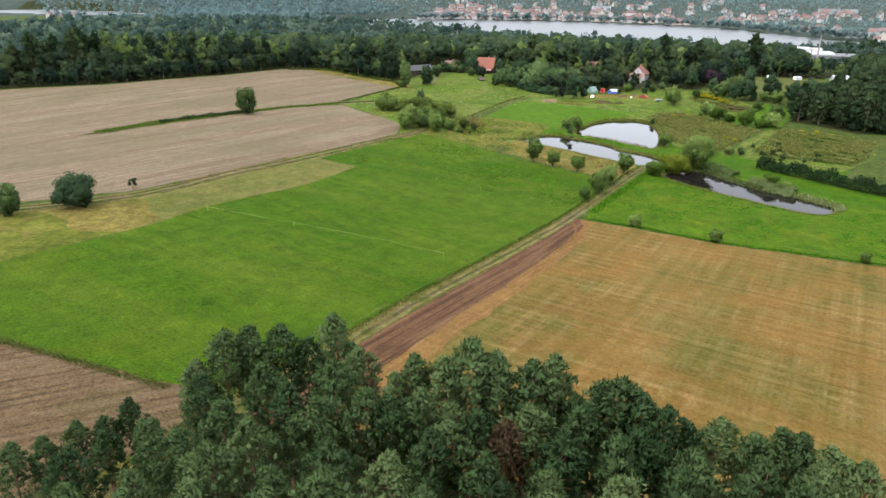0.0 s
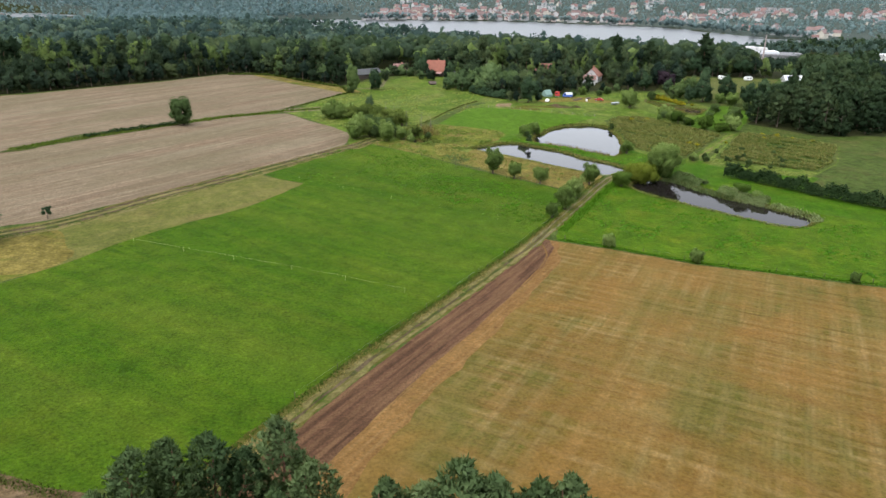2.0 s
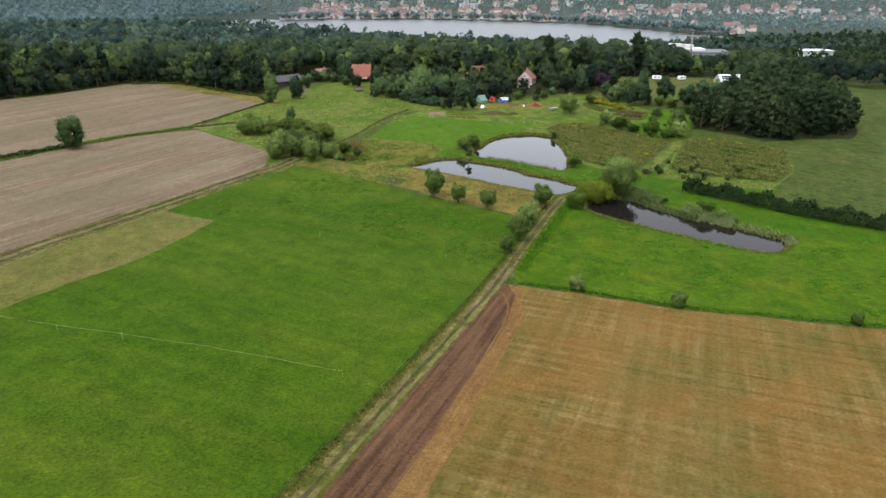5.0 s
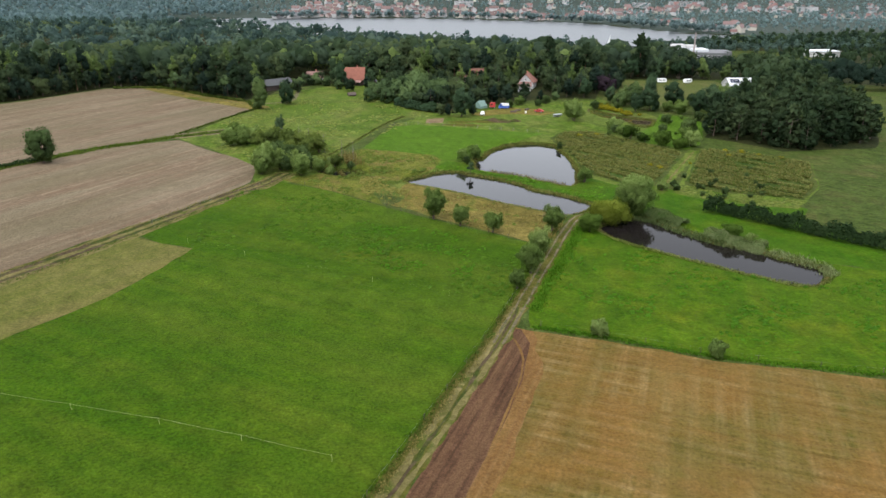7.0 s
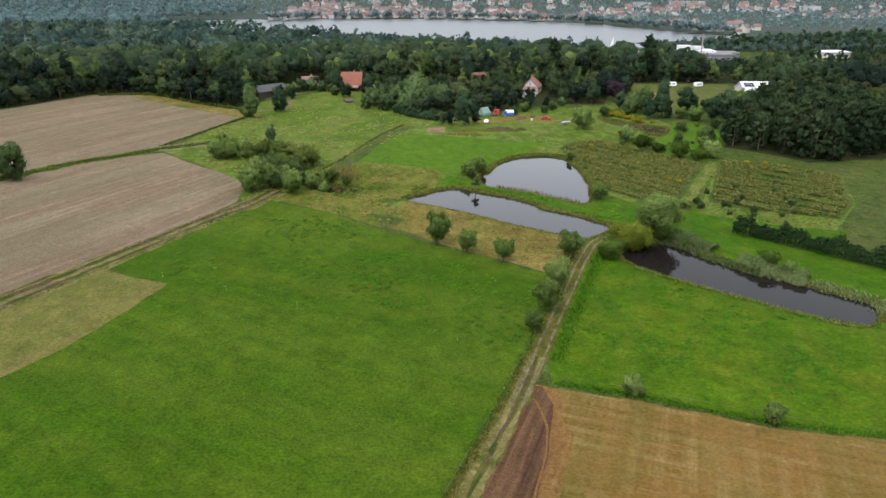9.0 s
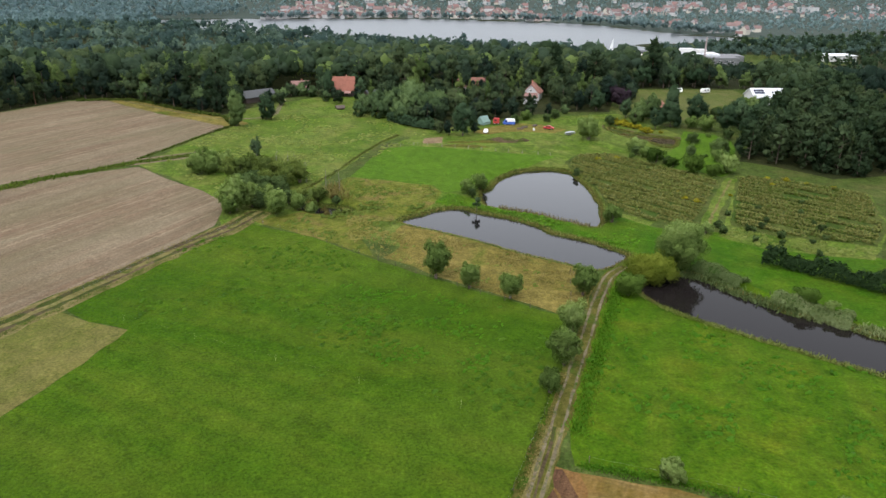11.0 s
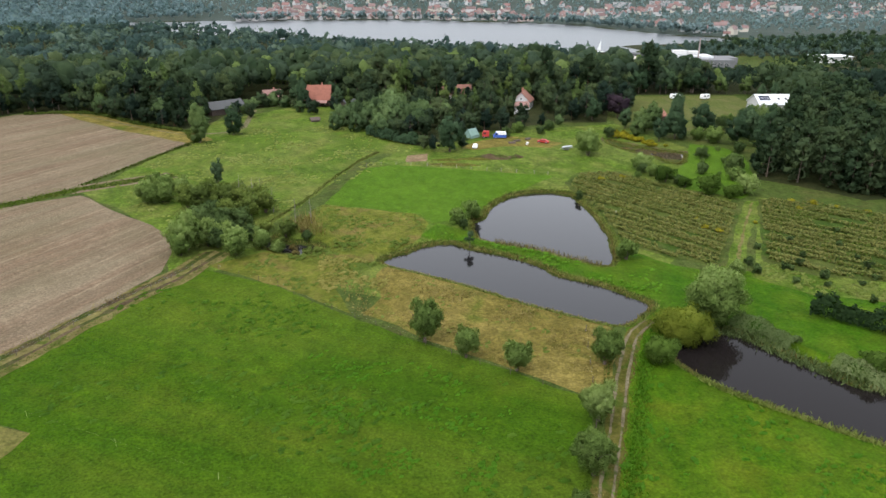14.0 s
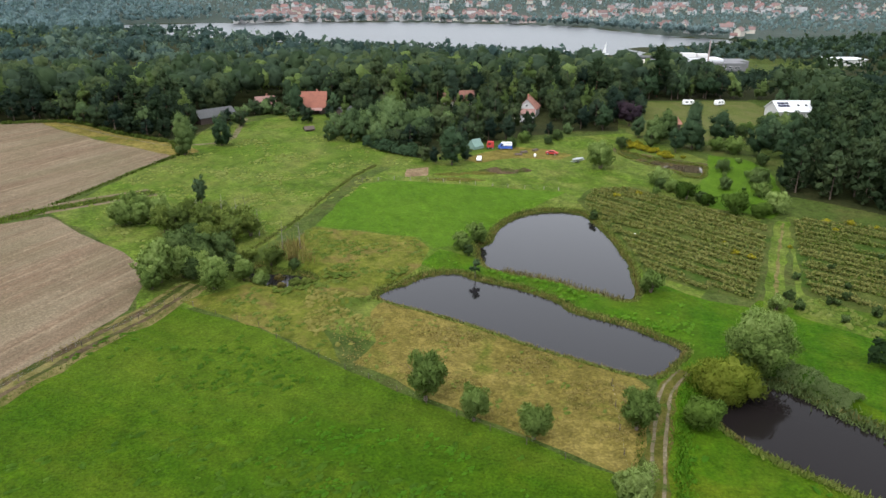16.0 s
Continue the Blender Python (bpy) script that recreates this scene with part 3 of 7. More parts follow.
def seg_distance(px, py, ring):
    """Distance of points to a closed ring, negative inside."""
    d = np.full(px.shape, 1e9)
    inside = np.zeros(px.shape, bool)
    for (ax, ay), (bx, by) in zip(ring, ring[1:] + ring[:1]):
        ex, ey = bx - ax, by - ay
        t = np.clip(((px - ax) * ex + (py - ay) * ey) / (ex * ex + ey * ey + 1e-9), 0, 1)
        d = np.minimum(d, np.hypot(px - ax - t * ex, py - ay - t * ey))
        cross = ((ay > py) != (by > py)) & (px < (bx - ax) * (py - ay) / (by - ay + 1e-12) + ax)
        inside ^= cross
    return np.where(inside, -d, d)


def smooth(ring, step=1.6, wobble=0.25, seed=1, closed=True):
    """A ring or line rounded by a Catmull-Rom curve, cut to even steps, a little uneven."""
    rng = np.random.default_rng(seed)
    p = np.array(ring, float)
    n = len(p)
    out = []
    for k in range(n if closed else n - 1):
        if closed:
            a, b, c, d = p[k - 1], p[k], p[(k + 1) % n], p[(k + 2) % n]
        else:
            a, b, c, d = p[max(k - 1, 0)], p[k], p[k + 1], p[min(k + 2, n - 1)]
        m = max(1, int(np.linalg.norm(c - b) / step))
        for t in np.arange(m) / m:
            out.append(0.5 * (2 * b + (c - a) * t + (2 * a - 5 * b + 4 * c - d) * t * t + (3 * b - a - 3 * c + d) * t**3))
    if not closed:
        out.append(p[-1])
    out = np.array(out)
    return out + rng.uniform(-wobble, wobble, out.shape)


def straight(ring, step=4.0, wobble=0.35, seed=1):
    """A ring with its corners kept, cut to even steps, a little uneven between them."""
    rng = np.random.default_rng(seed)
    out = []
    for a, b in zip(ring, ring[1:] + ring[:1]):
        a, b = np.array(a, float), np.array(b, float)
        m = max(1, int(np.linalg.norm(b - a) / step))
        for k in range(m):
            out.append(a + (b - a) * k / m + (rng.uniform(-wobble, wobble, 2) if k else 0))
    return np.array(out)


def ribbon(line, width, step=2.5, wobble=0.12, seed=1, shift=0.0):
    """The ring round a line of that width, moved sideways by shift."""
    rng = np.random.default_rng(seed)
    p = smooth(line, step, 0.0, seed, closed=False)
    d = unit(np.gradient(p, axis=0))
    side = np.stack([-d[:, 1], d[:, 0]], 1)
    w = width / 2 + rng.uniform(-wobble, wobble, (2, len(p), 1))
    return np.concatenate([p + side * (shift + w[0]), (p + side * (shift - w[1]))[::-1]])


POND_RINGS = {k: smooth(v, 1.5, 0.22, n) for n, (k, v) in enumerate(PONDS.items())}


def hills(x, y):
    z = np.full(np.shape(x), -0.9)
    for cx, cy, s, h in HILLS:
        z = z + h * np.exp(-((x - cx) ** 2 + (y - cy) ** 2) / (2 * s * s))
    far = np.clip((np.hypot(x - 40, y - 250) - 420) / 400, 0, 1)
    return z * (1 - far) + (LAKE + 0.8 + 0.06 * np.clip(y - 1370, 0, 400)) * far


def ground_z(x, y):
    x, y = np.asarray(x, float), np.asarray(y, float)
    z = hills(x, y)
    for name, ring in PONDS.items():
        near = (np.abs(x - ring[0][0]) < 90) & (np.abs(y - ring[0][1]) < 90)
        if near.any():
            d = seg_distance(x[near], y[near], [tuple(q) for q in POND_RINGS[name]])
            level = WATER if name != "garden_pool" else POOL
            t = np.clip(d / 3.0, 0, 1)
            t = t * t * (3 - 2 * t)
            edge = np.minimum(level + 0.12, z[near])
            zz = edge + (z[near] - edge) * t
            z[near] = np.where(d < 0, np.minimum(zz, level + 0.12 + np.maximum(d, -2.5) * 0.5), zz)
    return z


def gz(x, y):
    return float(ground_z(np.array([x]), np.array([y]))[0])


TRACK = [(-34, 36), (-21, 62), (-7, 88), (4.2, 109.5), (20.4, 137.5), (34, 160.5), (41.8, 174.5), (49, 187.5), (56.5, 200.5), (63.2, 212.5), (67.5, 219.5), (71.5, 225.5), (77.5, 230.8), (86, 236), (96, 242), (106, 246.5), (121, 267), (140, 290), (148, 298)]
LEFT_TRACK = [(-130, 120), (-99, 143), (-84, 153), (-69, 168), (-56, 194), (-47.8, 207.3), (-39.5, 221), (-30.5, 236), (-19, 255), (-10, 267.5), (-3, 281)]
STUB_HEDGE = [(-128, 232), (-115, 249), (-102, 272), (-81, 299), (-68, 322), (-46, 338), (-22, 352)]
FURROW = [(-7.5, 69), (-0.5, 82.5), (6, 95.5), (13.5, 109), (18, 116.5), (23, 126.5), (29.5, 139), (35, 150), (37.2, 158), (36.8, 163)]
BALK = [(-118, 246), (-108, 263), (-96, 279), (-81, 299), (-68, 317), (-57, 326), (-46, 338), (-22, 352)]
WOOD_L = [(-420, 250), (-300, 318), (-220, 357), (-171, 377), (-126, 426), (-102, 470), (-72, 469), (-46, 441), (-27, 423), (-16, 440), (-10, 462), (20, 480), (36, 470), (34, 446), (29, 426), (38, 407), (46, 396), (62, 376), (80, 392),
          (99, 399), (126, 408), (148, 404), (160, 430), (188, 474), (250, 466), (262, 500), (240, 540), (246, 600), (190, 680), (120, 720), (60, 765), (30, 870), (-130, 1085), (-420, 1000), (-700, 800)]
WOOD_M = [(200, 478), (262, 466), (300, 474), (332, 500), (316, 536), (270, 512), (240, 530), (214, 505)]
PINE_WOOD = [(157, 313), (166, 302), (174, 287), (194, 288), (212, 287), (226, 302), (252, 350), (276, 410), (300, 470), (284, 486), (264, 470), (252, 440), (246, 414), (232, 396), (200, 362), (177, 338)]
WOOD_R = [(300, 480), (330, 500), (352, 540), (340, 566), (372, 600), (420, 590), (460, 620), (440, 668), (360, 690), (420, 760), (560, 800), (720, 820), (1500, 1000), (1700, 760), (900, 560), (520, 430), (420, 410), (340, 440)]

# (object, material, label, category, ring); later ones lie over earlier ones
FIELDS = [
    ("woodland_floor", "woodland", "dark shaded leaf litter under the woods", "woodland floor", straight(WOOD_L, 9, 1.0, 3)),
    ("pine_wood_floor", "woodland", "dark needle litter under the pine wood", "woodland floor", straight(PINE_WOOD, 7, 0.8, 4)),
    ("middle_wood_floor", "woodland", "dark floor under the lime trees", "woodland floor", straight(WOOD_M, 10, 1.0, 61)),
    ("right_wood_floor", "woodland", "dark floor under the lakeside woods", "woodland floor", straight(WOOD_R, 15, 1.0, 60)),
    ("town_shore", "town_ground", "haze-tinted grey-green wooded town land across the lake", "town ground", straight([(-1500, 1100), (-700, 1250), (-240, 1270), (-190, 1310), (0, 1330), (180, 1330), (340, 1230), (430, 1140), (450, 1020), (500, 890), (700, 800), (2600, 1000), (2600, 4600), (-2600, 4600), (-2600, 1500)], 60, 3, 6)),
    ("rough_meadow", "rough_meadow", "rough tussocky green meadow below the farm", "meadow", straight([(-12, 268), (-18, 298), (-44, 334), (-24, 400), (-16, 440), (22, 474), (40, 472), (46, 400), (62, 374), (110, 396), (150, 400), (160, 340), (140, 298), (96, 256), (80, 240), (30, 250), (0, 270)], 5, 0.6, 7)),
    ("lush_meadow", "lush", "lush bright green waterside grass", "meadow", straight([(41.2, 165.8), (52, 160.8), (68, 151), (83, 145), (100, 138), (185, 97), (260, 60), (300, 150), (171, 160), (140, 170), (116, 186), (104, 204), (96, 222), (88, 228), (80, 232), (73, 232), (68, 222), (57, 202), (47, 185)], 4, 0.4, 8)),
    ("pond_meadow", "deep_lush", "deep green grass between the ponds", "meadow", straight([(73, 232), (80, 238), (66, 262), (54, 277), (44, 284), (50, 292), (58, 285), (70, 273), (84, 262), (88, 268), (96, 254), (104, 248), (112, 229), (140, 186), (171, 160), (140, 170), (116, 186), (104, 204), (96, 222), (88, 228), (80, 232)], 4, 0.4, 74)),
    ("meadow", "meadow", "broad even green hay meadow", "meadow", straight([(-6, 271), (-12.5, 262), (-18.6, 252.5), (-24, 243.5), (-30.3, 232), (-35, 223), (-29.5, 217), (-22, 213), (-26, 201.5), (-32.9, 186.4), (-40.6, 175.1), (-47.4, 165), (-52.9, 153.9), (-56.1, 144.2), (-60, 136.2), (-65.4, 126.6), (-69.4, 120.6), (-73, 113.5), (-84, 97), (-54, 84), (-27, 73), (-13, 78), (2, 108.5), (18, 137.5), (39.5, 173), (47, 187), (54, 203), (56, 208), (51.4, 212), (46.7, 218), (34, 230.5), (22, 244), (10, 259)], 4, 0.3, 9)),
    ("mown_strip", "mown", "mown pale straw-green hay strip", "hay strip", straight([(-22, 213), (-29.5, 217), (-38, 224), (-54, 197), (-63, 183.5), (-70.5, 171), (-80, 161.5), (-89, 151), (-81, 146), (-77, 143), (-70.5, 134.8), (-60, 136.2), (-56.1, 144.2), (-52.9, 153.9), (-47.4, 165), (-40.6, 175.1), (-32.9, 186.4), (-26, 201.5)], 4, 0.35, 10)),
    ("cow_pasture", "wet", "trampled rough grass beside the hay strip", "pasture", straight([(-86, 150), (-81, 146), (-77, 143), (-70.5, 134.8), (-60, 136.2), (-65.4, 126.6), (-69.4, 120.6), (-73, 113.5), (-84, 97), (-112, 106), (-200, 130), (-180, 170), (-110, 150)], 4, 0.5, 11)),
    ("bare_strip", "dry", "trampled brown end of the hay strip", "bare ground", straight([(-90, 151), (-80, 161.5), (-71, 166), (-64, 158), (-57.5, 146), (-60, 136.2), (-70.5, 134.8), (-77, 143), (-81, 146)], 3, 1.0, 42)),
    ("left_track", "straw_ground", "straw-coloured field track between meadow and stubble", "track", ribbon(LEFT_TRACK, 6.6, 3, 0.5, 12)),
    ("stubble_field_low", "stubble", "grey-tan harvested stubble field with drill lines", "stubble field", straight([(-89, 157), (-72, 171), (-58.6, 195.5), (-49.8, 211.2), (-41, 226), (-31.8, 239.5), (-20, 258), (-13.8, 270), (-13.2, 281), (-14.5, 292), (-20.5, 302), (-30, 313), (-44, 331.5), (-66, 319), (-79, 296), (-100, 270), (-113, 247), (-126, 231), (-190, 165), (-280, 60), (-180, 90)], 4, 0.4, 13)),
    ("stubble_field_high", "stubble", "pale tan harvested stubble slope under the wood", "stubble field", straight([(-129, 235), (-116, 251), (-104, 274), (-83, 302), (-69, 325), (-47, 342), (-30, 383), (-20.5, 395.5), (-35, 410), (-51, 425), (-70, 447), (-88, 472), (-102, 466), (-126, 421), (-171, 372), (-220, 352), (-300, 312), (-420, 244), (-400, 120), (-280, 62), (-190, 168)], 5, 0.5, 14)),
    ("wood_strip", "dry", "yellowing grass strip under the wood's edge", "field margin", straight([(-20.5, 395.5), (-35, 410), (-51, 425), (-70, 447), (-88, 472), (-76, 478), (-62, 457), (-46, 438), (-30, 422), (-18, 412), (-14, 402)], 3, 0.5, 71)),
    ("footpath", "sand", "narrow pale path along the wood's edge", "path", ribbon([(-84, 477), (-72, 460), (-61, 448), (-49, 434.5), (-37, 423), (-25.7, 414), (-17, 412)], 0.8, 2.5, 0.12, 72)),
    ("stubble_join", "stubble", "grey-tan stubble where two fields meet", "stubble field", ribbon([(-300, 40), (-210, 130), *STUB_HEDGE], 8.0, 4, 0.3, 16)),
    ("stubble_margin", "bank", "weedy green balk between two stubble fields", "field margin", ribbon(BALK, 5.0, 3, 0.9, 15)),
    ("stubble_margin_end", "bank", "broad weedy end of the stubble balk", "field margin", straight([(-123, 237), (-118.5, 246), (-116, 255), (-108, 273), (-95, 284), (-90, 286), (-92, 279), (-101, 268), (-109, 254), (-114, 244)], 3, 0.7, 14)),
    ("tan_field", "tan", "golden tan mown field with crossing wheel marks", "field", straight([(40.4, 164.8), (51.8, 159.6), (67.6, 149.8), (83, 143.8), (100, 136.6), (184, 96), (262, 56), (240, -120), (-60, -80), (-46, 10), (-24, 52), (-14, 66), (-5, 83), (7, 108), (22, 137)], 4, 0.35, 16)),
    ("ochre_margin", "ochre", "ochre strip of bare soil beside the plough", "field margin", straight([(38.6, 166.2), (41.2, 164.2), (38.5, 150), (31, 136), (24.5, 124), (16.5, 108), (8.5, 93), (1.5, 79), (-6, 60), (-14, 56), (-4, 80), (16, 118)], 3, 0.5, 41)),
    ("plough_strip", "plough", "ploughed dark brown strip of soil beside the track", "ploughed strip", straight([(-17, 66), (-5.6, 88), (2.5, 103), (7.6, 112.6), (13, 121.6), (19, 132.8), (26.5, 146.5), (34, 159.5), (37.6, 165.8), (39.4, 165.4), (39.4, 160), (34.6, 148), (27.2, 134), (21, 123.5), (17, 115.4), (12.8, 107.4), (5.4, 94), (-1.2, 81.8), (-9, 65)], 3, 0.12, 17)),
    ("furrow_line", "ochre", "pale wheel line along the plough", "furrow", ribbon(FURROW, 0.34, 2, 0.12, 43)),
    ("brown_field", "furrows", "brown furrowed stubble field at the meadow's foot", "field", straight([(-22, 72), (-54, 82.5), (-112, 106), (-220, 60), (-140, -60), (-50, 0), (-27, 30), (-22, 54), (-14.5, 66)], 4, 0.4, 18)),
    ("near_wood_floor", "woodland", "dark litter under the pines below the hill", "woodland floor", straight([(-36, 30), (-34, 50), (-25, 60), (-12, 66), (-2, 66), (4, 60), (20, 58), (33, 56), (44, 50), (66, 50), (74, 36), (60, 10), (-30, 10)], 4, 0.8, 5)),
    ("dry_meadow", "dry", "tawny dry grass beside the long pond", "meadow", straight([(34, 268), (41, 260), (48, 253.5), (56, 244.5), (64, 236), (69, 231.5), (69.5, 227), (62, 213.5), (57, 207.5), (51, 214.2), (41.7, 224), (35.5, 230.5), (31.5, 237), (25.5, 243.5), (30, 250), (30.5, 262)], 3, 0.5, 19)),
    ("marsh", "wet", "yellow-green marsh grass with straw patches", "marsh", straight([(21, 314), (46, 301), (48, 293), (44, 283), (34, 273), (28, 268), (21, 257), (23.5, 243.5), (10.5, 259), (-4.5, 272.5), (8, 280), (19, 288), (17, 303)], 3, 0.6, 20)),
    ("bright_pasture", "pasture", "bright short-grazed green pasture", "pasture", straight([(21, 315), (38, 348), (47, 349), (80, 335), (96, 329), (86, 321), (77, 316), (67, 303), (60, 296), (49, 293), (47, 301)], 4, 0.4, 21)),
    ("hedge_margin", "deep_lush", "green strip of grass beside the hedge", "meadow", straight([(103, 250), (106, 252), (113, 245), (117, 237), (137, 225), (146, 190), (128, 202), (109, 230), (100, 247)], 4, 0.3, 44)),
    ("nursery_plot", "rows", "weedy plot of low shrubs in rows", "nursery plot", straight([(96, 321), (104.5, 331), (118, 330.5), (129.5, 307), (137.8, 292), (121, 270.5), (104.5, 251.2), (97, 258.5), (90.5, 270), (94, 288)], 4, 0.5, 22)),
    ("shrub_meadow", "rough_meadow", "weedy green grass with young shrubs", "meadow", straight([(145, 296), (157, 289.5), (173, 270), (154, 241), (135, 224), (115, 234), (108.5, 245), (125, 267)], 4, 0.5, 23)),
    ("nursery_plot_wide", "rows", "wide overgrown plot of shrub rows", "nursery plot", straight([(145, 295.6), (157, 289.2), (172.6, 270), (154.4, 242.4), (142, 231.4), (121.5, 243.6), (116.4, 252), (125.8, 266.4)], 3, 0.6, 75)),
    ("fallow", "fallow", "olive fallow grass beyond the rows", "fallow", straight([(176, 268), (212, 284), (300, 300), (300, 170), (172, 164), (142, 190), (128, 214), (150, 236)], 6, 0.6, 24)),
    ("plot_lane", "rough_meadow", "green grassy lane between the nursery plots", "lane", ribbon([(104, 244.4), (115.3, 259.5), (127.6, 275.3), (142, 293)], 3.6, 3, 0.5, 45)),
    ("lane_line", "straw_ground", "trodden pale line of the grassy lane", "path", ribbon([(106, 247), (115.3, 259.5), (127.6, 275.3), (141, 292)], 0.7, 2, 0.25, 73)),
    ("earth_rut", "earth", "brown earthen wheel rut of the grassy track", "track", ribbon(LEFT_TRACK, 1.5, 2, 0.3, 46, 1.7)),
    ("earth_rut", "earth", "brown earthen wheel rut of the grassy track", "track", ribbon(LEFT_TRACK, 1.1, 2, 0.3, 47, -0.9)),
    ("yard", "dry", "worn straw-brown yard before the barn trees", "yard", straight([(76, 373), (86, 381), (98, 386), (108, 381), (115, 371), (108, 365), (98, 369), (90, 370), (79, 366)], 3, 0.8, 25)),
    ("sand_patch", "sand_red", "bare reddish sandy patch in grass", "sand", straight([(52, 352), (59, 352), (61.5, 363), (54, 361.5)], 2, 0.4, 26)),
    ("garden_bank", "earth", "bare muddy bank of the garden pool", "bank", straight([(134, 378), (139, 370), (142.5, 363), (149, 356), (155.5, 350), (151, 341), (143.5, 332), (138.5, 336.5), (138.5, 344), (134.5, 351), (131.5, 360), (131, 371)], 3, 0.5, 36)),
    ("garden_lawn", "lawn", "mown garden lawn by the white house", "lawn", straight([(150, 402), (186, 470), (248, 463), (232, 410), (200, 385), (170, 382)], 5, 0.4, 27)),
    ("garden_slope", "pasture", "green garden bank with young shrubs", "garden", straight([(156, 352), (162, 361), (171, 353), (171, 340), (158, 316), (149, 302), (140, 295.5), (130, 308), (134, 324), (146, 336)], 4, 0.4, 28)),
    ("meadow_lane", "fallow", "trodden grey-green lane through the grass", "lane", ribbon([(2, 283), (11, 299), (20, 315), (31, 339), (40, 356), (48, 366)], 4.6, 3, 0.5, 29)),
    ("farm_drive", "sand", "pale sandy farm drive", "drive", ribbon([(-19, 414), (-10, 416), (-4, 424), (-2, 445), (-0.5, 464)], 2.2, 3, 0.2, 30)),
    ("track_verge", "verge", "dry grassy verge of the field track", "verge", ribbon(TRACK[:7], 3.9, 2.0, 0.35, 31, 0.65)),
    ("track_verge", "verge", "grassy verge of the wheel track", "verge", ribbon(TRACK[5:13], 3.0, 2.0, 0.45, 34)),
    ("straw_line", "straw_ground", "pale straw-covered line beside the plough", "verge", ribbon(TRACK[:7], 1.0, 2.0, 0.25, 35, 0.95)),
    ("plough_edge", "earth", "dark earthen edge between track and plough", "verge", ribbon(TRACK[:7], 0.5, 2.0, 0.2, 36, 0.1)),
    ("straw_line", "straw_ground", "narrow straw-coloured line beside the plough", "verge", ribbon(TRACK[:7], 0.8, 2.0, 0.25, 37, -0.7)),
    ("wheel_rut", "sand", "pale sandy wheel rut of the field track", "track", ribbon(TRACK[5:13], 0.42, 1.6, 0.12, 32, 0.8)),
    ("wheel_rut", "sand", "pale sandy wheel rut of the field track", "track", ribbon(TRACK[5:13], 0.42, 1.6, 0.12, 33, -0.8)),
]
LAKE_RING = straight([(-225, 1300), (-205, 1335), (-120, 1352), (0, 1352), (90, 1354), (180, 1350), (268, 1306), (354, 1256), (405, 1202), (448, 1140), (458, 1060), (470, 985), (488, 925), (520, 885), (508, 850), (440, 812), (380, 776), (338, 746), (312, 720), (285, 718), (230, 800), (120, 880), (0, 960), (-130, 1090), (-200, 1210)], 18, 1.5, 50)
FAR_LAKE = straight([(-900, 1625), (-820, 1620), (-607, 1490), (-545, 1336), (-640, 1300), (-900, 1400)], 40, 3, 51)


def grow(ring, by):
    d = unit(np.roll(ring, -1, 0) - np.roll(ring, 1, 0))
    area = np.sum(ring[:, 0] * np.roll(ring[:, 1], -1) - np.roll(ring[:, 0], -1) * ring[:, 1])
    side = np.stack([d[:, 1], -d[:, 0]], 1) * (1 if area > 0 else -1)
    return ring + side * by


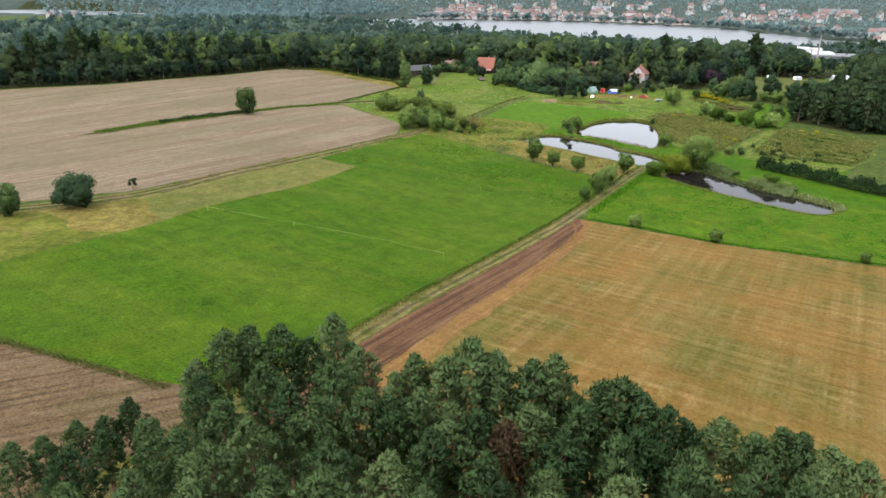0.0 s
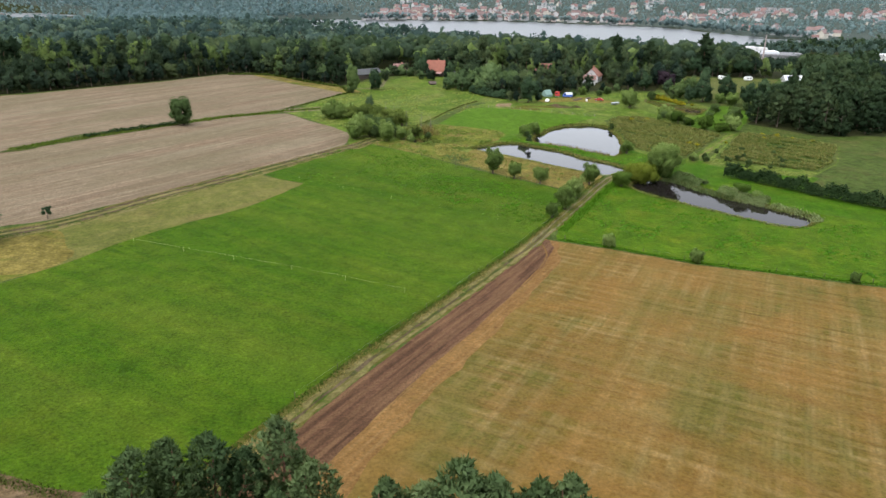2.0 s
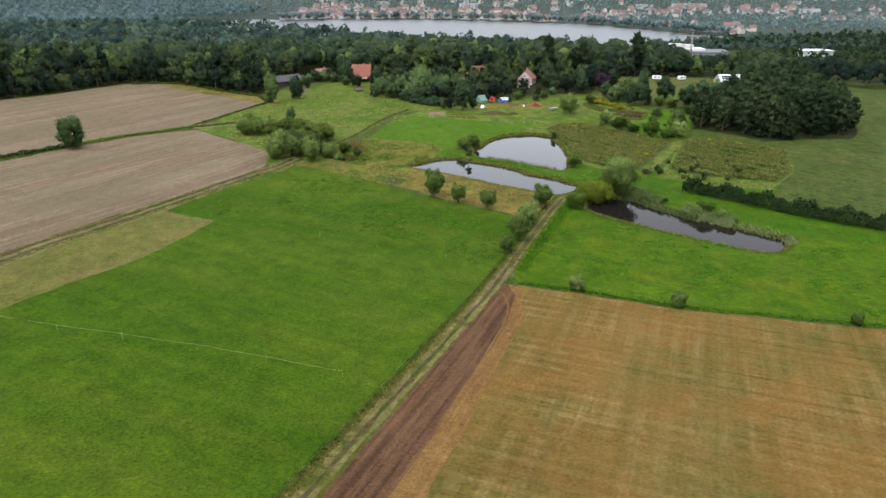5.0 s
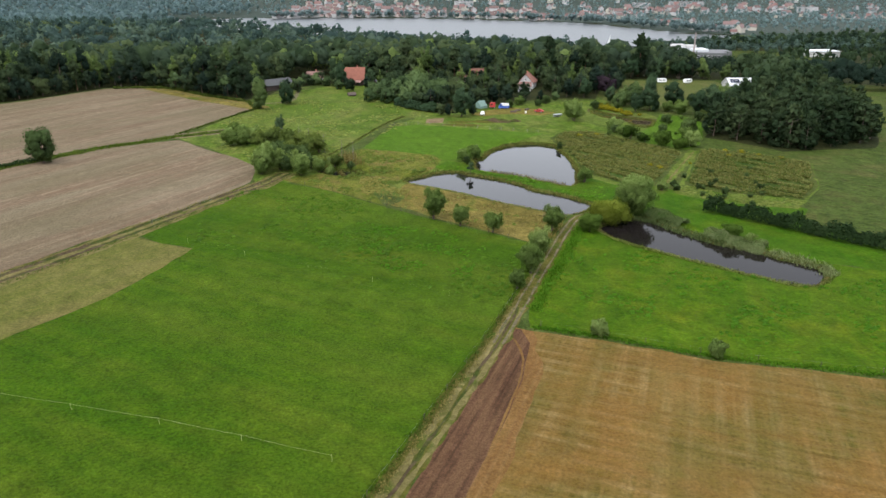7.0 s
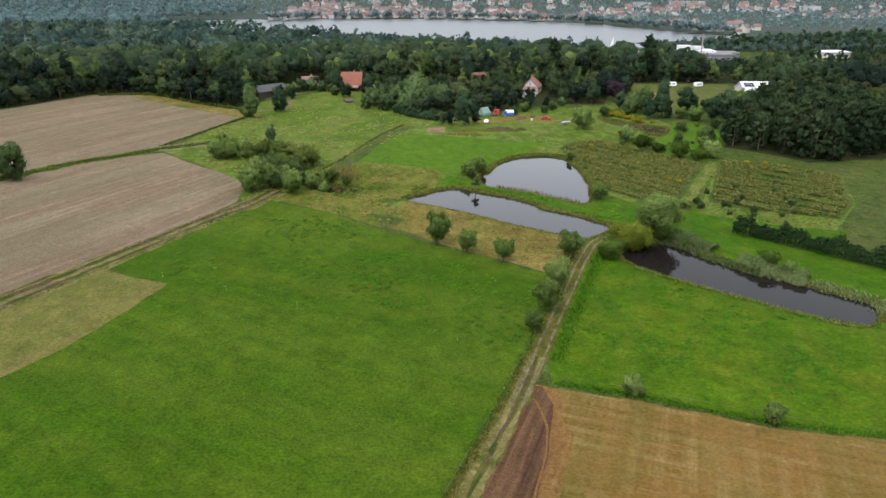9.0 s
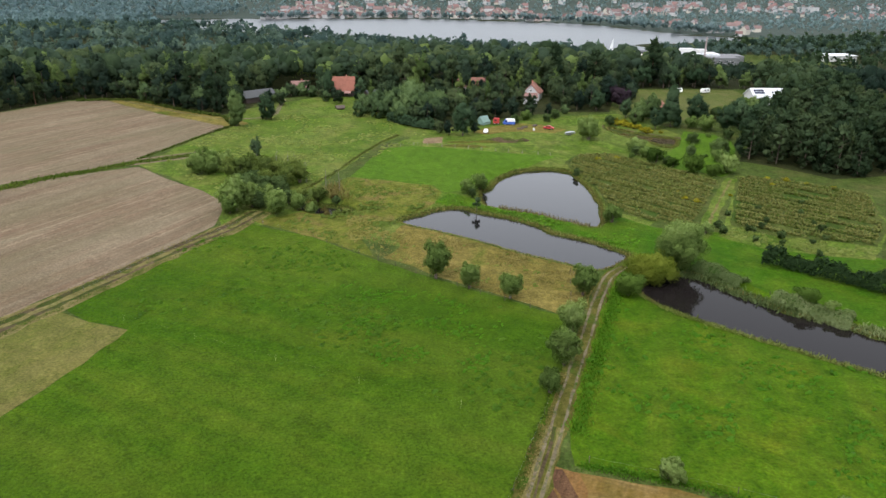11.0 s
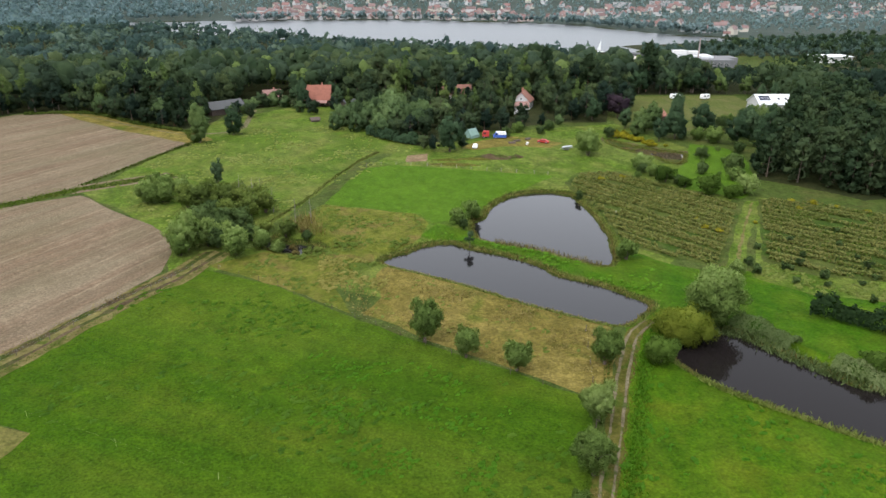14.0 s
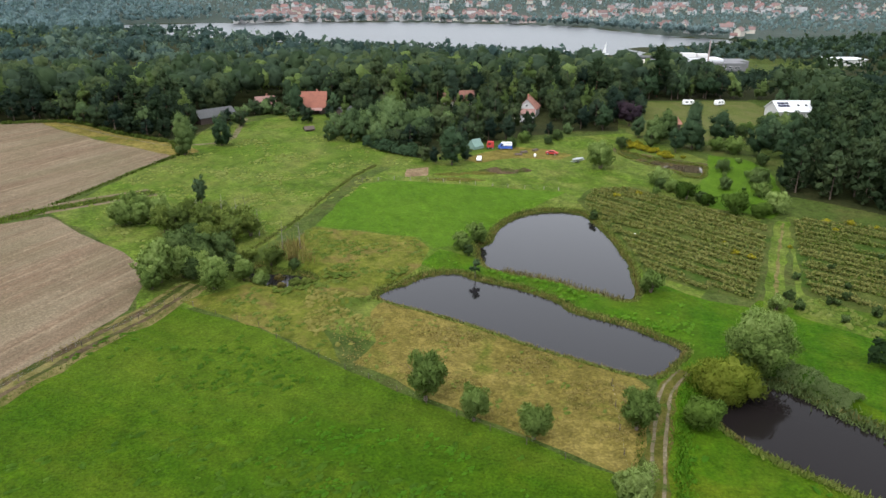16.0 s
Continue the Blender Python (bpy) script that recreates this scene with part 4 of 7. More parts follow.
def build_ground():
    """One sheet to the horizon, cut along every field edge; each field is its own object on shared edges."""
    from mathutils.geometry import delaunay_2d_cdt
    regions = list(FIELDS)
    for name, ring in POND_RINGS.items():
        regions.append(("pond_bank", "bank", "reedy grassy bank round the pond", "bank", grow(ring, 1.5)[::1]))
        regions.append(("pond_bed", "bank", "muddy bed under the pond water", "pond bed", ring))
    regions.append(("lake_bed", "woodland", "dark bed under the lake", "lake bed", LAKE_RING))
    regions.append(("lake_bed", "woodland", "dark bed under the far lake", "lake bed", FAR_LAKE))
    verts, edges = [], []
    for _, _, _, _, ring in regions:
        k, n = len(verts), len(ring)
        edges += [(k + i, k + (i + 1) % n) for i in range(n)]
        verts += [Vector(p) for p in ring]
    rng = np.random.default_rng(2)
    gx, gy = np.meshgrid(np.arange(-262, 420, 6.5), np.arange(-60, 560, 6.5))
    pts = np.stack([gx.ravel(), gy.ravel()], 1) + rng.uniform(-1.2, 1.2, (gx.size, 2))
    fx, fy = np.meshgrid(np.arange(-3000, 3400, 90.0), np.arange(-600, 4900, 90.0))
    far = np.stack([fx.ravel(), fy.ravel()], 1)
    far = far[(far[:, 0] < -262) | (far[:, 0] > 420) | (far[:, 1] < -60) | (far[:, 1] > 560)]
    edge = np.array([(-9000, -9000), (9000, -9000), (9000, 9000), (-9000, 9000)], float)
    verts += [Vector(p) for p in np.concatenate([pts, far, edge])]
    vo, _, fo, *_ = delaunay_2d_cdt(verts, edges, [], 0, 0.01, False)
    xy = np.array([(v.x, v.y) for v in vo])
    mid = np.array([xy[list(f)].mean(0) for f in fo])
    owner = np.full(len(fo), -1)
    for r, (_, _, _, _, ring) in enumerate(regions):
        lo, hi = ring.min(0), ring.max(0)
        close = np.nonzero(((mid >= lo) & (mid <= hi)).all(1))[0]
        if len(close):
            d = seg_distance(mid[close, 0], mid[close, 1], [tuple(q) for q in ring])
            owner[close[d < 0]] = r
    z = ground_z(xy[:, 0], xy[:, 1])
    for ring, level in ((LAKE_RING, LAKE), (FAR_LAKE, LAKE)):
        d = seg_distance(xy[:, 0], xy[:, 1], [tuple(q) for q in ring])
        z = np.where(d < 0, level - 1.0, z)
    for r in sorted(set(owner.tolist())):
        if r < 0:
            name, mat, label, cat = "ground", "fallow", "olive farmland reaching to the horizon", "ground"
        else:
            name, mat, label, cat, _ = regions[r]
        mine = [f for f, o in zip(fo, owner) if o == r]
        used = sorted({v for f in mine for v in f})
        at = {v: k for k, v in enumerate(used)}
        me = bpy.data.meshes.new(name)
        me.from_pydata([(xy[v, 0], xy[v, 1], z[v]) for v in used], [], [[at[v] for v in f] for f in mine])
        me.polygons.foreach_set("use_smooth", np.ones(len(me.polygons), bool))
        ob = part_mesh(name, me, M[mat])
        tagged(ob, label, cat, "", "structure")


build_ground()


def water(name, ring, level, mat, label):
    bm = bmesh.new()
    bm.faces.new([bm.verts.new((x, y, level)) for x, y in ring])
    bmesh.ops.triangulate(bm, faces=bm.faces[:])
    bmesh.ops.recalc_face_normals(bm, faces=bm.faces[:])
    for f in bm.faces:
        if f.normal.z < 0:
            f.normal_flip()
    tagged(part(name, bm, mat), label, "water", "", "structure")


for pond, ring in POND_RINGS.items():
    water(pond, grow(ring, 0.7), WATER if pond != "garden_pool" else POOL, M[{"pond_dark": "dim_pond", "garden_pool": "mud_pond"}.get(pond, "pond")], "still dark pond water mirroring the sky")
water("lake", LAKE_RING, LAKE, M["lake"], "broad pale grey lake below the town")
water("far_lake", FAR_LAKE, LAKE, M["lake"], "distant pale lake among woods")
# ---------------------------------------------------------------- trees and bushes


def limb_wood(name, rng, height, radius, limbs, reach, start=0.3, lean=0.04, sides=6, mat="bark", parent=None):
    """A tapered, slightly bent trunk with forked limbs, as one mesh."""
    bm = bmesh.new()
    bend = rng.uniform(-lean, lean, (2,)) * height
    pts = [(bend[0] * t * t, bend[1] * t * t, height * t) for t in np.linspace(0, 1, 6)]
    pts[0] = (0, 0, -0.4)
    tube(bm, pts, [radius * (1.25 if k == 0 else 1 - 0.82 * k / 5) for k in range(6)], sides)
    for k in range(limbs):
        t = start + (0.92 - start) * (k + rng.uniform(0.2, 0.8)) / limbs
        a = rng.uniform(0, math.tau)
        p = Vector((bend[0] * t * t, bend[1] * t * t, height * t))
        far = reach * rng.uniform(0.55, 1.0) * (1.15 - 0.6 * t)
        q = p + Vector((math.cos(a) * far * 0.5, math.sin(a) * far * 0.5, far * 0.25))
        e = p + Vector((math.cos(a + 0.2) * far, math.sin(a + 0.2) * far, far * rng.uniform(0.35, 0.7)))
        r = radius * (1 - 0.8 * t) * 0.5
        tube(bm, [p, q, e], [r, r * 0.7, r * 0.25], 5 if sides > 5 else 4)
    ob = part("trunk", bm, M[mat], parent)
    return ob


def crown_centres(rng, n, rx, rz, zc, flat=0.0, hollow=0.5):
    """Clump centres through the shell of an uneven egg."""
    d = unit(rng.normal(size=(n, 3)))
    lumps = 1 + 0.22 * np.sin(d[:, 0] * 5.1 + rng.uniform(0, 6)) * np.cos(d[:, 1] * 4.3 + rng.uniform(0, 6)) + 0.12 * np.sin(d[:, 2] * 7 + rng.uniform(0, 6))
    r = rng.uniform(hollow, 1.0, n) ** 0.6 * lumps
    p = d * r[:, None] * (rx, rx, rz)
    p[:, 2] = np.where(p[:, 2] < 0, p[:, 2] * (1 - flat), p[:, 2])
    return p + (0, 0, zc)


def broad_tree(name, seed, height, width, mat, clumps, per, leaf, label, category="tree", low=0.16, wood="bark", limbs=6, shape="egg"):
    """A broad-leaved tree at the origin: trunk with limbs, and a crown of leaf sprays."""
    rng = np.random.default_rng(seed)
    root = thing(name, label, category)
    limb_wood(name, rng, height * 0.8, height * 0.017 + 0.05, limbs, width * 0.42, 0.25, parent=root, mat=wood, sides=6 if per > 20 else 5)
    rx, z0 = width / 2, height * low
    rz = (height - z0) / 2
    c = crown_centres(rng, clumps, rx * 0.8, rz * 0.82, z0 + rz)
    if shape == "cone":
        t = rng.uniform(0, 1, clumps) ** 0.8
        a = rng.uniform(0, math.tau, clumps)
        rr = rx * 0.9 * (1 - t) ** 0.6 * rng.uniform(0.6, 1, clumps)
        c = np.stack([rr * np.cos(a), rr * np.sin(a), z0 + (height - z0) * t * 0.96], 1)
    if shape == "column":
        c[:, :2] *= (1 - 0.45 * np.clip((c[:, 2] - z0) / (height - z0), 0, 1))[:, None]
    big = max(12, int(clumps * 0.55))
    order = np.argsort(rng.uniform(size=clumps))[:big]
    radii = rx * rng.uniform(0.2, 0.36, big)
    m = c.mean(0)
    v, f, vn = puffs(rng, m + (c[order] - m) * 0.86, radii * 0.78, 2, 1.0, z0 - 0.5)
    q, nv = clump_leaves(rng, c[order], radii * 1.05, int(per * 1.7), leaf * 0.52, 1.05, shoots=0.35)
    keep = q[:, :, 2].min(1) > -0.2
    part_mesh("crown", foliage_mesh("crown", q[keep], nv[keep], v, f, vn), M[mat], root)
    return root


def pine_tree(name, seed, height, width, mat, clumps, per, leaf, label, bare=0.45, long=1.5, wood="pine_bark"):
    """A Scots pine: bare reddish trunk, and flat needle cushions on the upper limbs."""
    rng = np.random.default_rng(seed)
    root = thing(name, label, "pine tree")
    limb_wood(name, rng, height * 0.93, height * 0.013 + 0.04, 9, width * 0.45, bare * 0.8, 0.05, parent=root, mat=wood, sides=6 if per > 20 else 5)
    t = rng.uniform(0, 1, clumps) ** 0.85
    a = rng.uniform(0, math.tau, clumps)
    profile = np.sin(np.clip(0.22 + 0.78 * t, 0, 1) * math.pi) ** 0.65
    rr = width / 2 * 0.85 * profile * np.sqrt(rng.uniform(0.12, 1, clumps))
    lop = 1 + 0.3 * np.sin(a * 2 + rng.uniform(0, 6)) + 0.2 * np.sin(a * 3 + t * 6)
    c = np.stack([rr * lop * np.cos(a), rr * lop * np.sin(a), height * (bare + (0.97 - bare) * t)], 1)
    radii = width * rng.uniform(0.05, 0.095, clumps) if per < 30 and clumps > 150 else width * rng.uniform(0.1, 0.18, clumps)
    q, nv = clump_leaves(rng, c, radii, per, leaf, 0.75, 0.6, long, 0.7)
    if clumps < 150:
        v, f, vn = puffs(rng, c[::3], radii[::3] * 0.95, 2, 0.6, height * bare * 0.9)
        part_mesh("crown", foliage_mesh("crown", q, nv, v, f, vn), M[mat], root)
        return root
    part_mesh("crown", quads_mesh("crown", q, nv), M[mat], root)
    return root


def bush(name, seed, height, width, mat, clumps, per, leaf, label, category="bush", droop=0.0, long=1.6):
    """A low shrub: several stems and a rounded uneven head that reaches the ground."""
    rng = np.random.default_rng(seed)
    root = thing(name, label, category)
    bm = bmesh.new()
    for k in range(5):
        a = rng.uniform(0, math.tau)
        e = Vector((math.cos(a) * width * 0.28, math.sin(a) * width * 0.28, height * rng.uniform(0.5, 0.8)))
        tube(bm, [(0.15 * math.cos(a), 0.15 * math.sin(a), -0.3), e * 0.5 + Vector((0, 0, height * 0.1)), e], [0.05 + height * 0.012, 0.04, 0.015], 5)
    part("stem", bm, M["bark"], root)
    c = crown_centres(rng, clumps, width * 0.40, height * 0.42, height * 0.5, hollow=0.35)
    q, nv = clump_leaves(rng, c, width * rng.uniform(0.09, 0.17, clumps), int(per * 1.7), leaf * 0.68, 0.95, 0.25, long, 0.55)
    keep = q[:, :, 2].min(1) > -0.2
    m = c.mean(0)
    v, f, vn = puffs(rng, m + (c[::3] - m) * 0.82, width * rng.uniform(0.08, 0.13, len(c[::3])), 2, 0.95, 0.0)
    part_mesh("crown", foliage_mesh("crown", q[keep], nv[keep], v, f, vn), M[mat], root)
    return root


def pollard(name, seed, height, width, label, per=170, leaf=0.082):
    """A pollard willow: short thick trunk with a knob, and a ball of upswept silvery shoots."""
    rng = np.random.default_rng(seed)
    root = thing(name, label, "willow tree")
    bm = bmesh.new()
    h = height * 0.32
    tube(bm, [(0, 0, -0.3), (0.05, 0, h * 0.5), (0, 0.04, h * 0.9), (0, 0, h * 1.1)], [0.32, 0.24, 0.34, 0.2], 8)
    part("trunk", bm, M["bark"], root)
    for k in range(12):
        a = k * math.tau / 12 + rng.uniform(-0.2, 0.2)
        out = rng.uniform(0.25, 0.48) * width
        bm = bmesh.new()
        tube(bm, [(0.1 * math.cos(a), 0.1 * math.sin(a), h), (out * 0.6 * math.cos(a), out * 0.6 * math.sin(a), h + height * 0.3), (out * math.cos(a), out * math.sin(a), height * rng.uniform(0.6, 0.9))], [0.06, 0.04, 0.015], 4)
        part("branch", bm, M["bark"], root)
    c = crown_centres(rng, 60, width * 0.42, height * 0.36, height * 0.6, hollow=0.3)
    q, nv = clump_leaves(rng, c, width * rng.uniform(0.09, 0.18, 60), per, leaf * 0.95, 1.2, 0.3, 2.6, 0.8)
    m = c.mean(0)
    v, f, vn = puffs(rng, m + (c[::3] - m) * 0.62, width * rng.uniform(0.06, 0.10, len(c[::3])), 2, 1.0, height * 0.25)
    part_mesh("crown", foliage_mesh("crown", q, nv, v, f, vn), M["willow"], root)
    return root


def placed(proto, x, y, s=1.0, turn=0.0, sz=None, dz=0.0):
    return copy_thing(proto, pose(x, y, gz(x, y) - 0.05 + dz, 0, 0, turn) @ Matrix.Diagonal((s, s, sz or s, 1)))


def set_first(proto, x, y, s=1.0, turn=0.0, sz=None):
    proto.matrix_basis = pose(x, y, gz(x, y) - 0.05, 0, 0, turn) @ Matrix.Diagonal((s, s, sz or s, 1))


def grove(protos, spots, group, seed, lo=0.85, hi=1.15, tall=(0.92, 1.1)):
    """Plants copies of the given kinds, each kind's first one standing in its own spot."""
    rng = np.random.default_rng(seed)
    fresh = set()
    for x, y, *more in spots:
        k = more[1] if len(more) > 1 else int(rng.integers(len(protos)))
        s = (more[0] if more and more[0] else 1.0) * rng.uniform(lo, hi)
        sz = s * rng.uniform(*tall)
        turn = rng.uniform(0, 360)
        p = protos[k]
        if group:
            p["group"] = group
        if k not in fresh:
            fresh.add(k)
            set_first(p, x, y, s, turn, sz)
        else:
            base = p.matrix_basis.copy()
            p.matrix_basis = Matrix.Identity(4)
            placed(p, x, y, s, turn, sz)
            p.matrix_basis = base
    for k, p in enumerate(protos):
        if k not in fresh:
            for ob in (*p.children_recursive, p):
                bpy.data.objects.remove(ob)


def scatter(ring, step, seed, jitter=0.45, inset=2.0):
    """Spots inside a ring on a jittered grid."""
    rng = np.random.default_rng(seed)
    r = np.array(ring, float)
    gx, gy = np.meshgrid(np.arange(r[:, 0].min(), r[:, 0].max(), step), np.arange(r[:, 1].min(), r[:, 1].max(), step))
    p = np.stack([gx.ravel(), gy.ravel()], 1)
    p[:, 0] += (np.round((p[:, 1] - r[:, 1].min()) / step) % 2) * step * 0.5
    p += rng.uniform(-jitter, jitter, p.shape) * step
    return p[seg_distance(p[:, 0], p[:, 1], ring) < -inset]


# pines on the near hill
near = [pine_tree("scots_pine", 100 + k, h, w, "fore_leaf", 230, 16, 0.115, label, bare, 1.9) for k, (h, w, bare, label) in enumerate((
    (16.4, 5.8, 0.42, "Scots pine with a rounded blue-green crown on the near slope"), (16.4, 5.0, 0.45, "slender Scots pine with pale shoots on the near slope"), (16.4, 6.6, 0.48, "broad Scots pine with a ragged crown on the near slope")))]
near.append(pine_tree("scots_pine", 104, 15.6, 4.4, "brown_leaf", 160, 20, 0.11, "half-withered brown pine on the near slope", 0.5, 1.8))
# the row that stands against the fields: place, size, kind
NEAR_FRONT = [(-29.5, 47.5, 0.58, 0), (-28, 49.5, 0.56, 2), (-26.2, 51.6, 0.57, 0), (-24.6, 53.4, 0.53, 2), (-22.8, 55, 0.6, 1), (-17.3, 58, 0.74, 0), (-14.9, 59.8, 0.88, 2), (-12.8, 61.3, 0.91, 0), (-10.1, 62.8, 0.89, 2), (-7.3, 62.8, 0.78, 0), (-4.7, 62.8, 0.99, 1), (-2.1, 60.6, 0.83, 2), (-0.6, 59, 0.72, 3), (2.1, 56, 0.85, 0), (4, 55.5, 0.96, 1), (6.6, 54.7, 1.01, 0), (9.1, 54, 1.12, 2), (11.3, 54, 1.1, 0), (14.8, 54, 1.07, 2), (16.6, 54, 1.07, 1), (18.4, 53, 0.87, 0), (20.2, 51.6, 1.04, 1), (21.7, 50.4, 1.13, 2), (23.5, 50.2, 1.04, 0), (25.6, 50, 0.94, 2), (28, 50.7, 0.82, 1), (31.3, 52, 0.86, 2), (33.7, 50.3, 0.82, 0), (35.3, 48.9, 0.91, 2), (36.3, 47.9, 0.97, 1), (38.1, 46.4, 0.95, 2), (40, 44.8, 0.95, 0)]
NEAR_REST = [(2.1, 50.2, 0.92, 0), (-3.8, 49.1, 0.9, 2), (-7.0, 51.5, 0.89, 1), (-14.3, 45.4, 0.83, 0), (-0.1, 50.9, 0.91, 2), (7.3, 48.4, 0.94, 0), (11.9, 47.9, 0.96, 3), (5.6, 45.2, 0.94, 0), (16.1, 44.9, 0.98, 2), (20.2, 44.1, 1.0, 1), (-8.9, 46.3, 0.89, 0), (-10.9, 42.4, 0.88, 2), (-16.1, 40.4, 0.83, 0), (-19.9, 38.8, 0.8, 0), (2.6, 41.4, 0.93, 0), (-1.9, 43.2, 0.91, 2), (9.9, 41.9, 0.95, 1), (14.3, 40.1, 0.97, 0), (19.3, 39.4, 1.0, 2), (-5.6, 39.6, 0.9, 0)]
NEAR_BACK = [(24.3, 41.3, 1.0, 1), (28.4, 40.0, 1.0, 0), (32.6, 40.0, 1.0, 2), (5.4, 38.2, 0.94, 1), (-11.1, 38.9, 0.86, 0), (-9.7, 54.4, 0.88, 0), (-12.1, 49.3, 0.86, 2), (-17.2, 47.5, 0.76, 0), (-3.3, 54.7, 0.9, 2), (4.8, 50.4, 0.93, 1), (9.6, 49.0, 0.95, 0), (13.9, 49.0, 0.97, 2), (22.2, 45.9, 1.0, 0), (26.3, 44.6, 0.96, 2), (31.0, 43.4, 0.96, 0), (35.4, 42.8, 0.98, 2), (-19.5, 50.5, 0.66, 1), (-15.2, 53.8, 0.78, 0), (-23.5, 45.5, 0.68, 2), (-22.5, 49.5, 0.6, 0), (-1.9, 38.8, 0.92, 2), (18, 48.6, 0.95, 0)]
grove(near, NEAR_FRONT + NEAR_REST + NEAR_BACK, "pines on the near slope", 7, 0.97, 1.02, (0.98, 1.03))

# lone trees in the fields
for x, y, h, w, mat, seed, label in ((-78.2, 295.5, 12, 10, "leaf", 5, "lone field tree on the stubble balk"), (-78.4, 152.4, 8, 10, "leaf_dark", 6, "broad dark lone bush-tree at the pasture corner"), (-88, 143.5, 7.5, 5.5, "leaf", 8, "small upright tree at the pasture corner")):
    set_first(broad_tree("field_tree", seed, h, w, mat, 120, 36, 0.26, label, low=-0.06), x, y)
set_first(broad_tree("small_tree", 9, 3.2, 2.6, "leaf_dark", 26, 26, 0.16, "tiny round tree at the track side", low=0.2), -73.5, 171.5)

# pollard willows along the track and dry meadow
wil = [pollard("pollard_willow", 20 + k, h, w, "silvery pollard willow with a rounded shaggy head") for k, (h, w) in enumerate(((6.3, 5.4), (5.4, 4.8)))]
grove(wil, [(34.9, 230.3, 1.12, 0), (40.6, 223.8, 0.92, 1), (47.5, 218, 0.97, 1), (62.3, 217.2, 1.0, 0), (54.5, 202.3, 1.0, 0), (49, 191.2, 1.02, 0), (43.8, 183.4, 0.72, 1)], "willows by the track", 8, 0.97, 1.03)

# bushes on the field edge
fb = [bush("field_bush", 30, 3.0, 3.6, "willow", 40, 80, 0.12, "round grey-green bush on the field edge")]
grove(fb, [(52, 161.4, 1.0), (68.2, 151.2, 0.95), (95.8, 139.5, 0.7)], "bushes on the field edge", 9, 0.97, 1.03)

# bushes round the ponds
set_first(bush("big_willow", 31, 10, 10.6, "willow", 150, 110, 0.2, "big spreading silver willow over the dark pond", "willow tree"), 89.0, 228.6)
set_first(bush("yellow_willow", 32, 5.6, 11.0, "yellow_bush", 90, 80, 0.17, "wide yellow-green sallow bush between the ponds"), 80.3, 223.6)
set_first(bush("dark_sallow", 33, 4.6, 6.2, "sallow", 70, 80, 0.15, "dark green sallow at the pond corner"), 71.6, 216.2)
sb = [bush("pond_shrub", 34, 3.6, 4.2, "willow", 36, 40, 0.2, "grey-green shrub on the pond bank"), bush("pond_shrub", 35, 3.2, 3.0, "leaf", 30, 40, 0.18, "green shrub on the pond bank")]
grove(sb, [(87.2, 260.5, 1.15, 0), (95.5, 308, 1.0, 1), (60.5, 297, 1.2, 0), (55.5, 291.5, 1.0, 0), (56, 287.5, 0.8, 1), (106.5, 247.5, 0.8, 0), (112, 251, 0.7, 1), (106.5, 202, 0.6, 0)], "shrubs on the pond bank", 10)
set_first(broad_tree("island_tree", 36, 4.5, 3.0, "leaf_dark", 24, 26, 0.2, "small dark tree on the bank between ponds", low=0.25), 54.6, 276.2)

# thicket by the marsh
tk = [bush("thicket_willow", 40, 8.5, 8.5, "willow", 80, 34, 0.3, "rounded silver-green willow in the thicket"), bush("thicket_bush", 41, 7.4, 7.0, "olive_bush", 46, 28, 0.24, "olive bush in the marsh thicket"), bush("thicket_bush", 42, 6.0, 7.0, "leaf", 60, 34, 0.26, "dense green bush in the marsh thicket")]
grove(tk, [(-24, 321.5, 0.95, 0), (-20.5, 322, 0.9, 0), (-21, 327, 1.0, 0), (-16, 326, 0.7, 0), (-13, 314, 1.0, 1), (-9, 311, 1.0, 1), (-4, 310, 1.05, 1), (1, 312, 1.0, 1), (5.5, 314, 0.95, 1), (-7, 318, 0.9, 1), (0, 319, 0.9, 1), (7, 309, 0.8, 1), (3, 305, 0.95, 1), (-2, 303, 1.0, 1), (-6, 305, 0.9, 2), (-8, 297, 1.0, 2), (-3, 296, 1.0, 2),
           (1.5, 297, 0.9, 2), (-9.9, 283, 0.95, 0), (-5.5, 285, 0.9, 0), (-11, 279.5, 0.7, 0), (-3.5, 284, 0.9, 2), (1, 277.8, 1.0, 0), (-1.5, 290, 0.95, 2), (4, 289, 0.8, 2), (6.5, 283, 0.55, 0), (10, 280.5, 0.45, 0), (12, 291, 0.5, 1), (17, 288, 0.4, 2)], "bushes of the marsh thicket", 11)
set_first(broad_tree("thicket_tree", 43, 9.0, 4.2, "leaf_dark", 70, 30, 0.26, "dark slender tree rising from the thicket", low=0.0), -7.2, 338)

mb = [bush("marsh_sallow", 47, 2.6, 3.8, "olive_bush", 26, 34, 0.16, "low brownish sallow in the marsh pool"), bush("marsh_sallow", 48, 2.0, 3.4, "straw", 22, 30, 0.14, "bleached brushy sallow in the marsh")]
grove(mb, [(10.5, 288.5, 1.0, 0), (13.5, 285, 0.9, 1), (17, 282, 0.8, 0), (9, 282, 0.9, 1), (19, 278.5, 0.7, 0), (14, 279, 0.7, 1), (12.5, 293, 1.1, 0), (16.5, 291, 0.9, 1), (7, 295, 0.9, 0)], "sallows of the marsh pool", 49)

# two trees before the barn, and trees round the farm
set_first(broad_tree("birch", 44, 15.5, 9.5, "leaf", 130, 30, 0.3, "upright birch at the meadow's top", low=-0.03, shape="column"), -18.5, 398.5)
set_first(broad_tree("round_tree", 45, 10.5, 8.5, "leaf_dark", 100, 26, 0.32, "round dark maple beside the drive", low=-0.03), -7, 411.5)

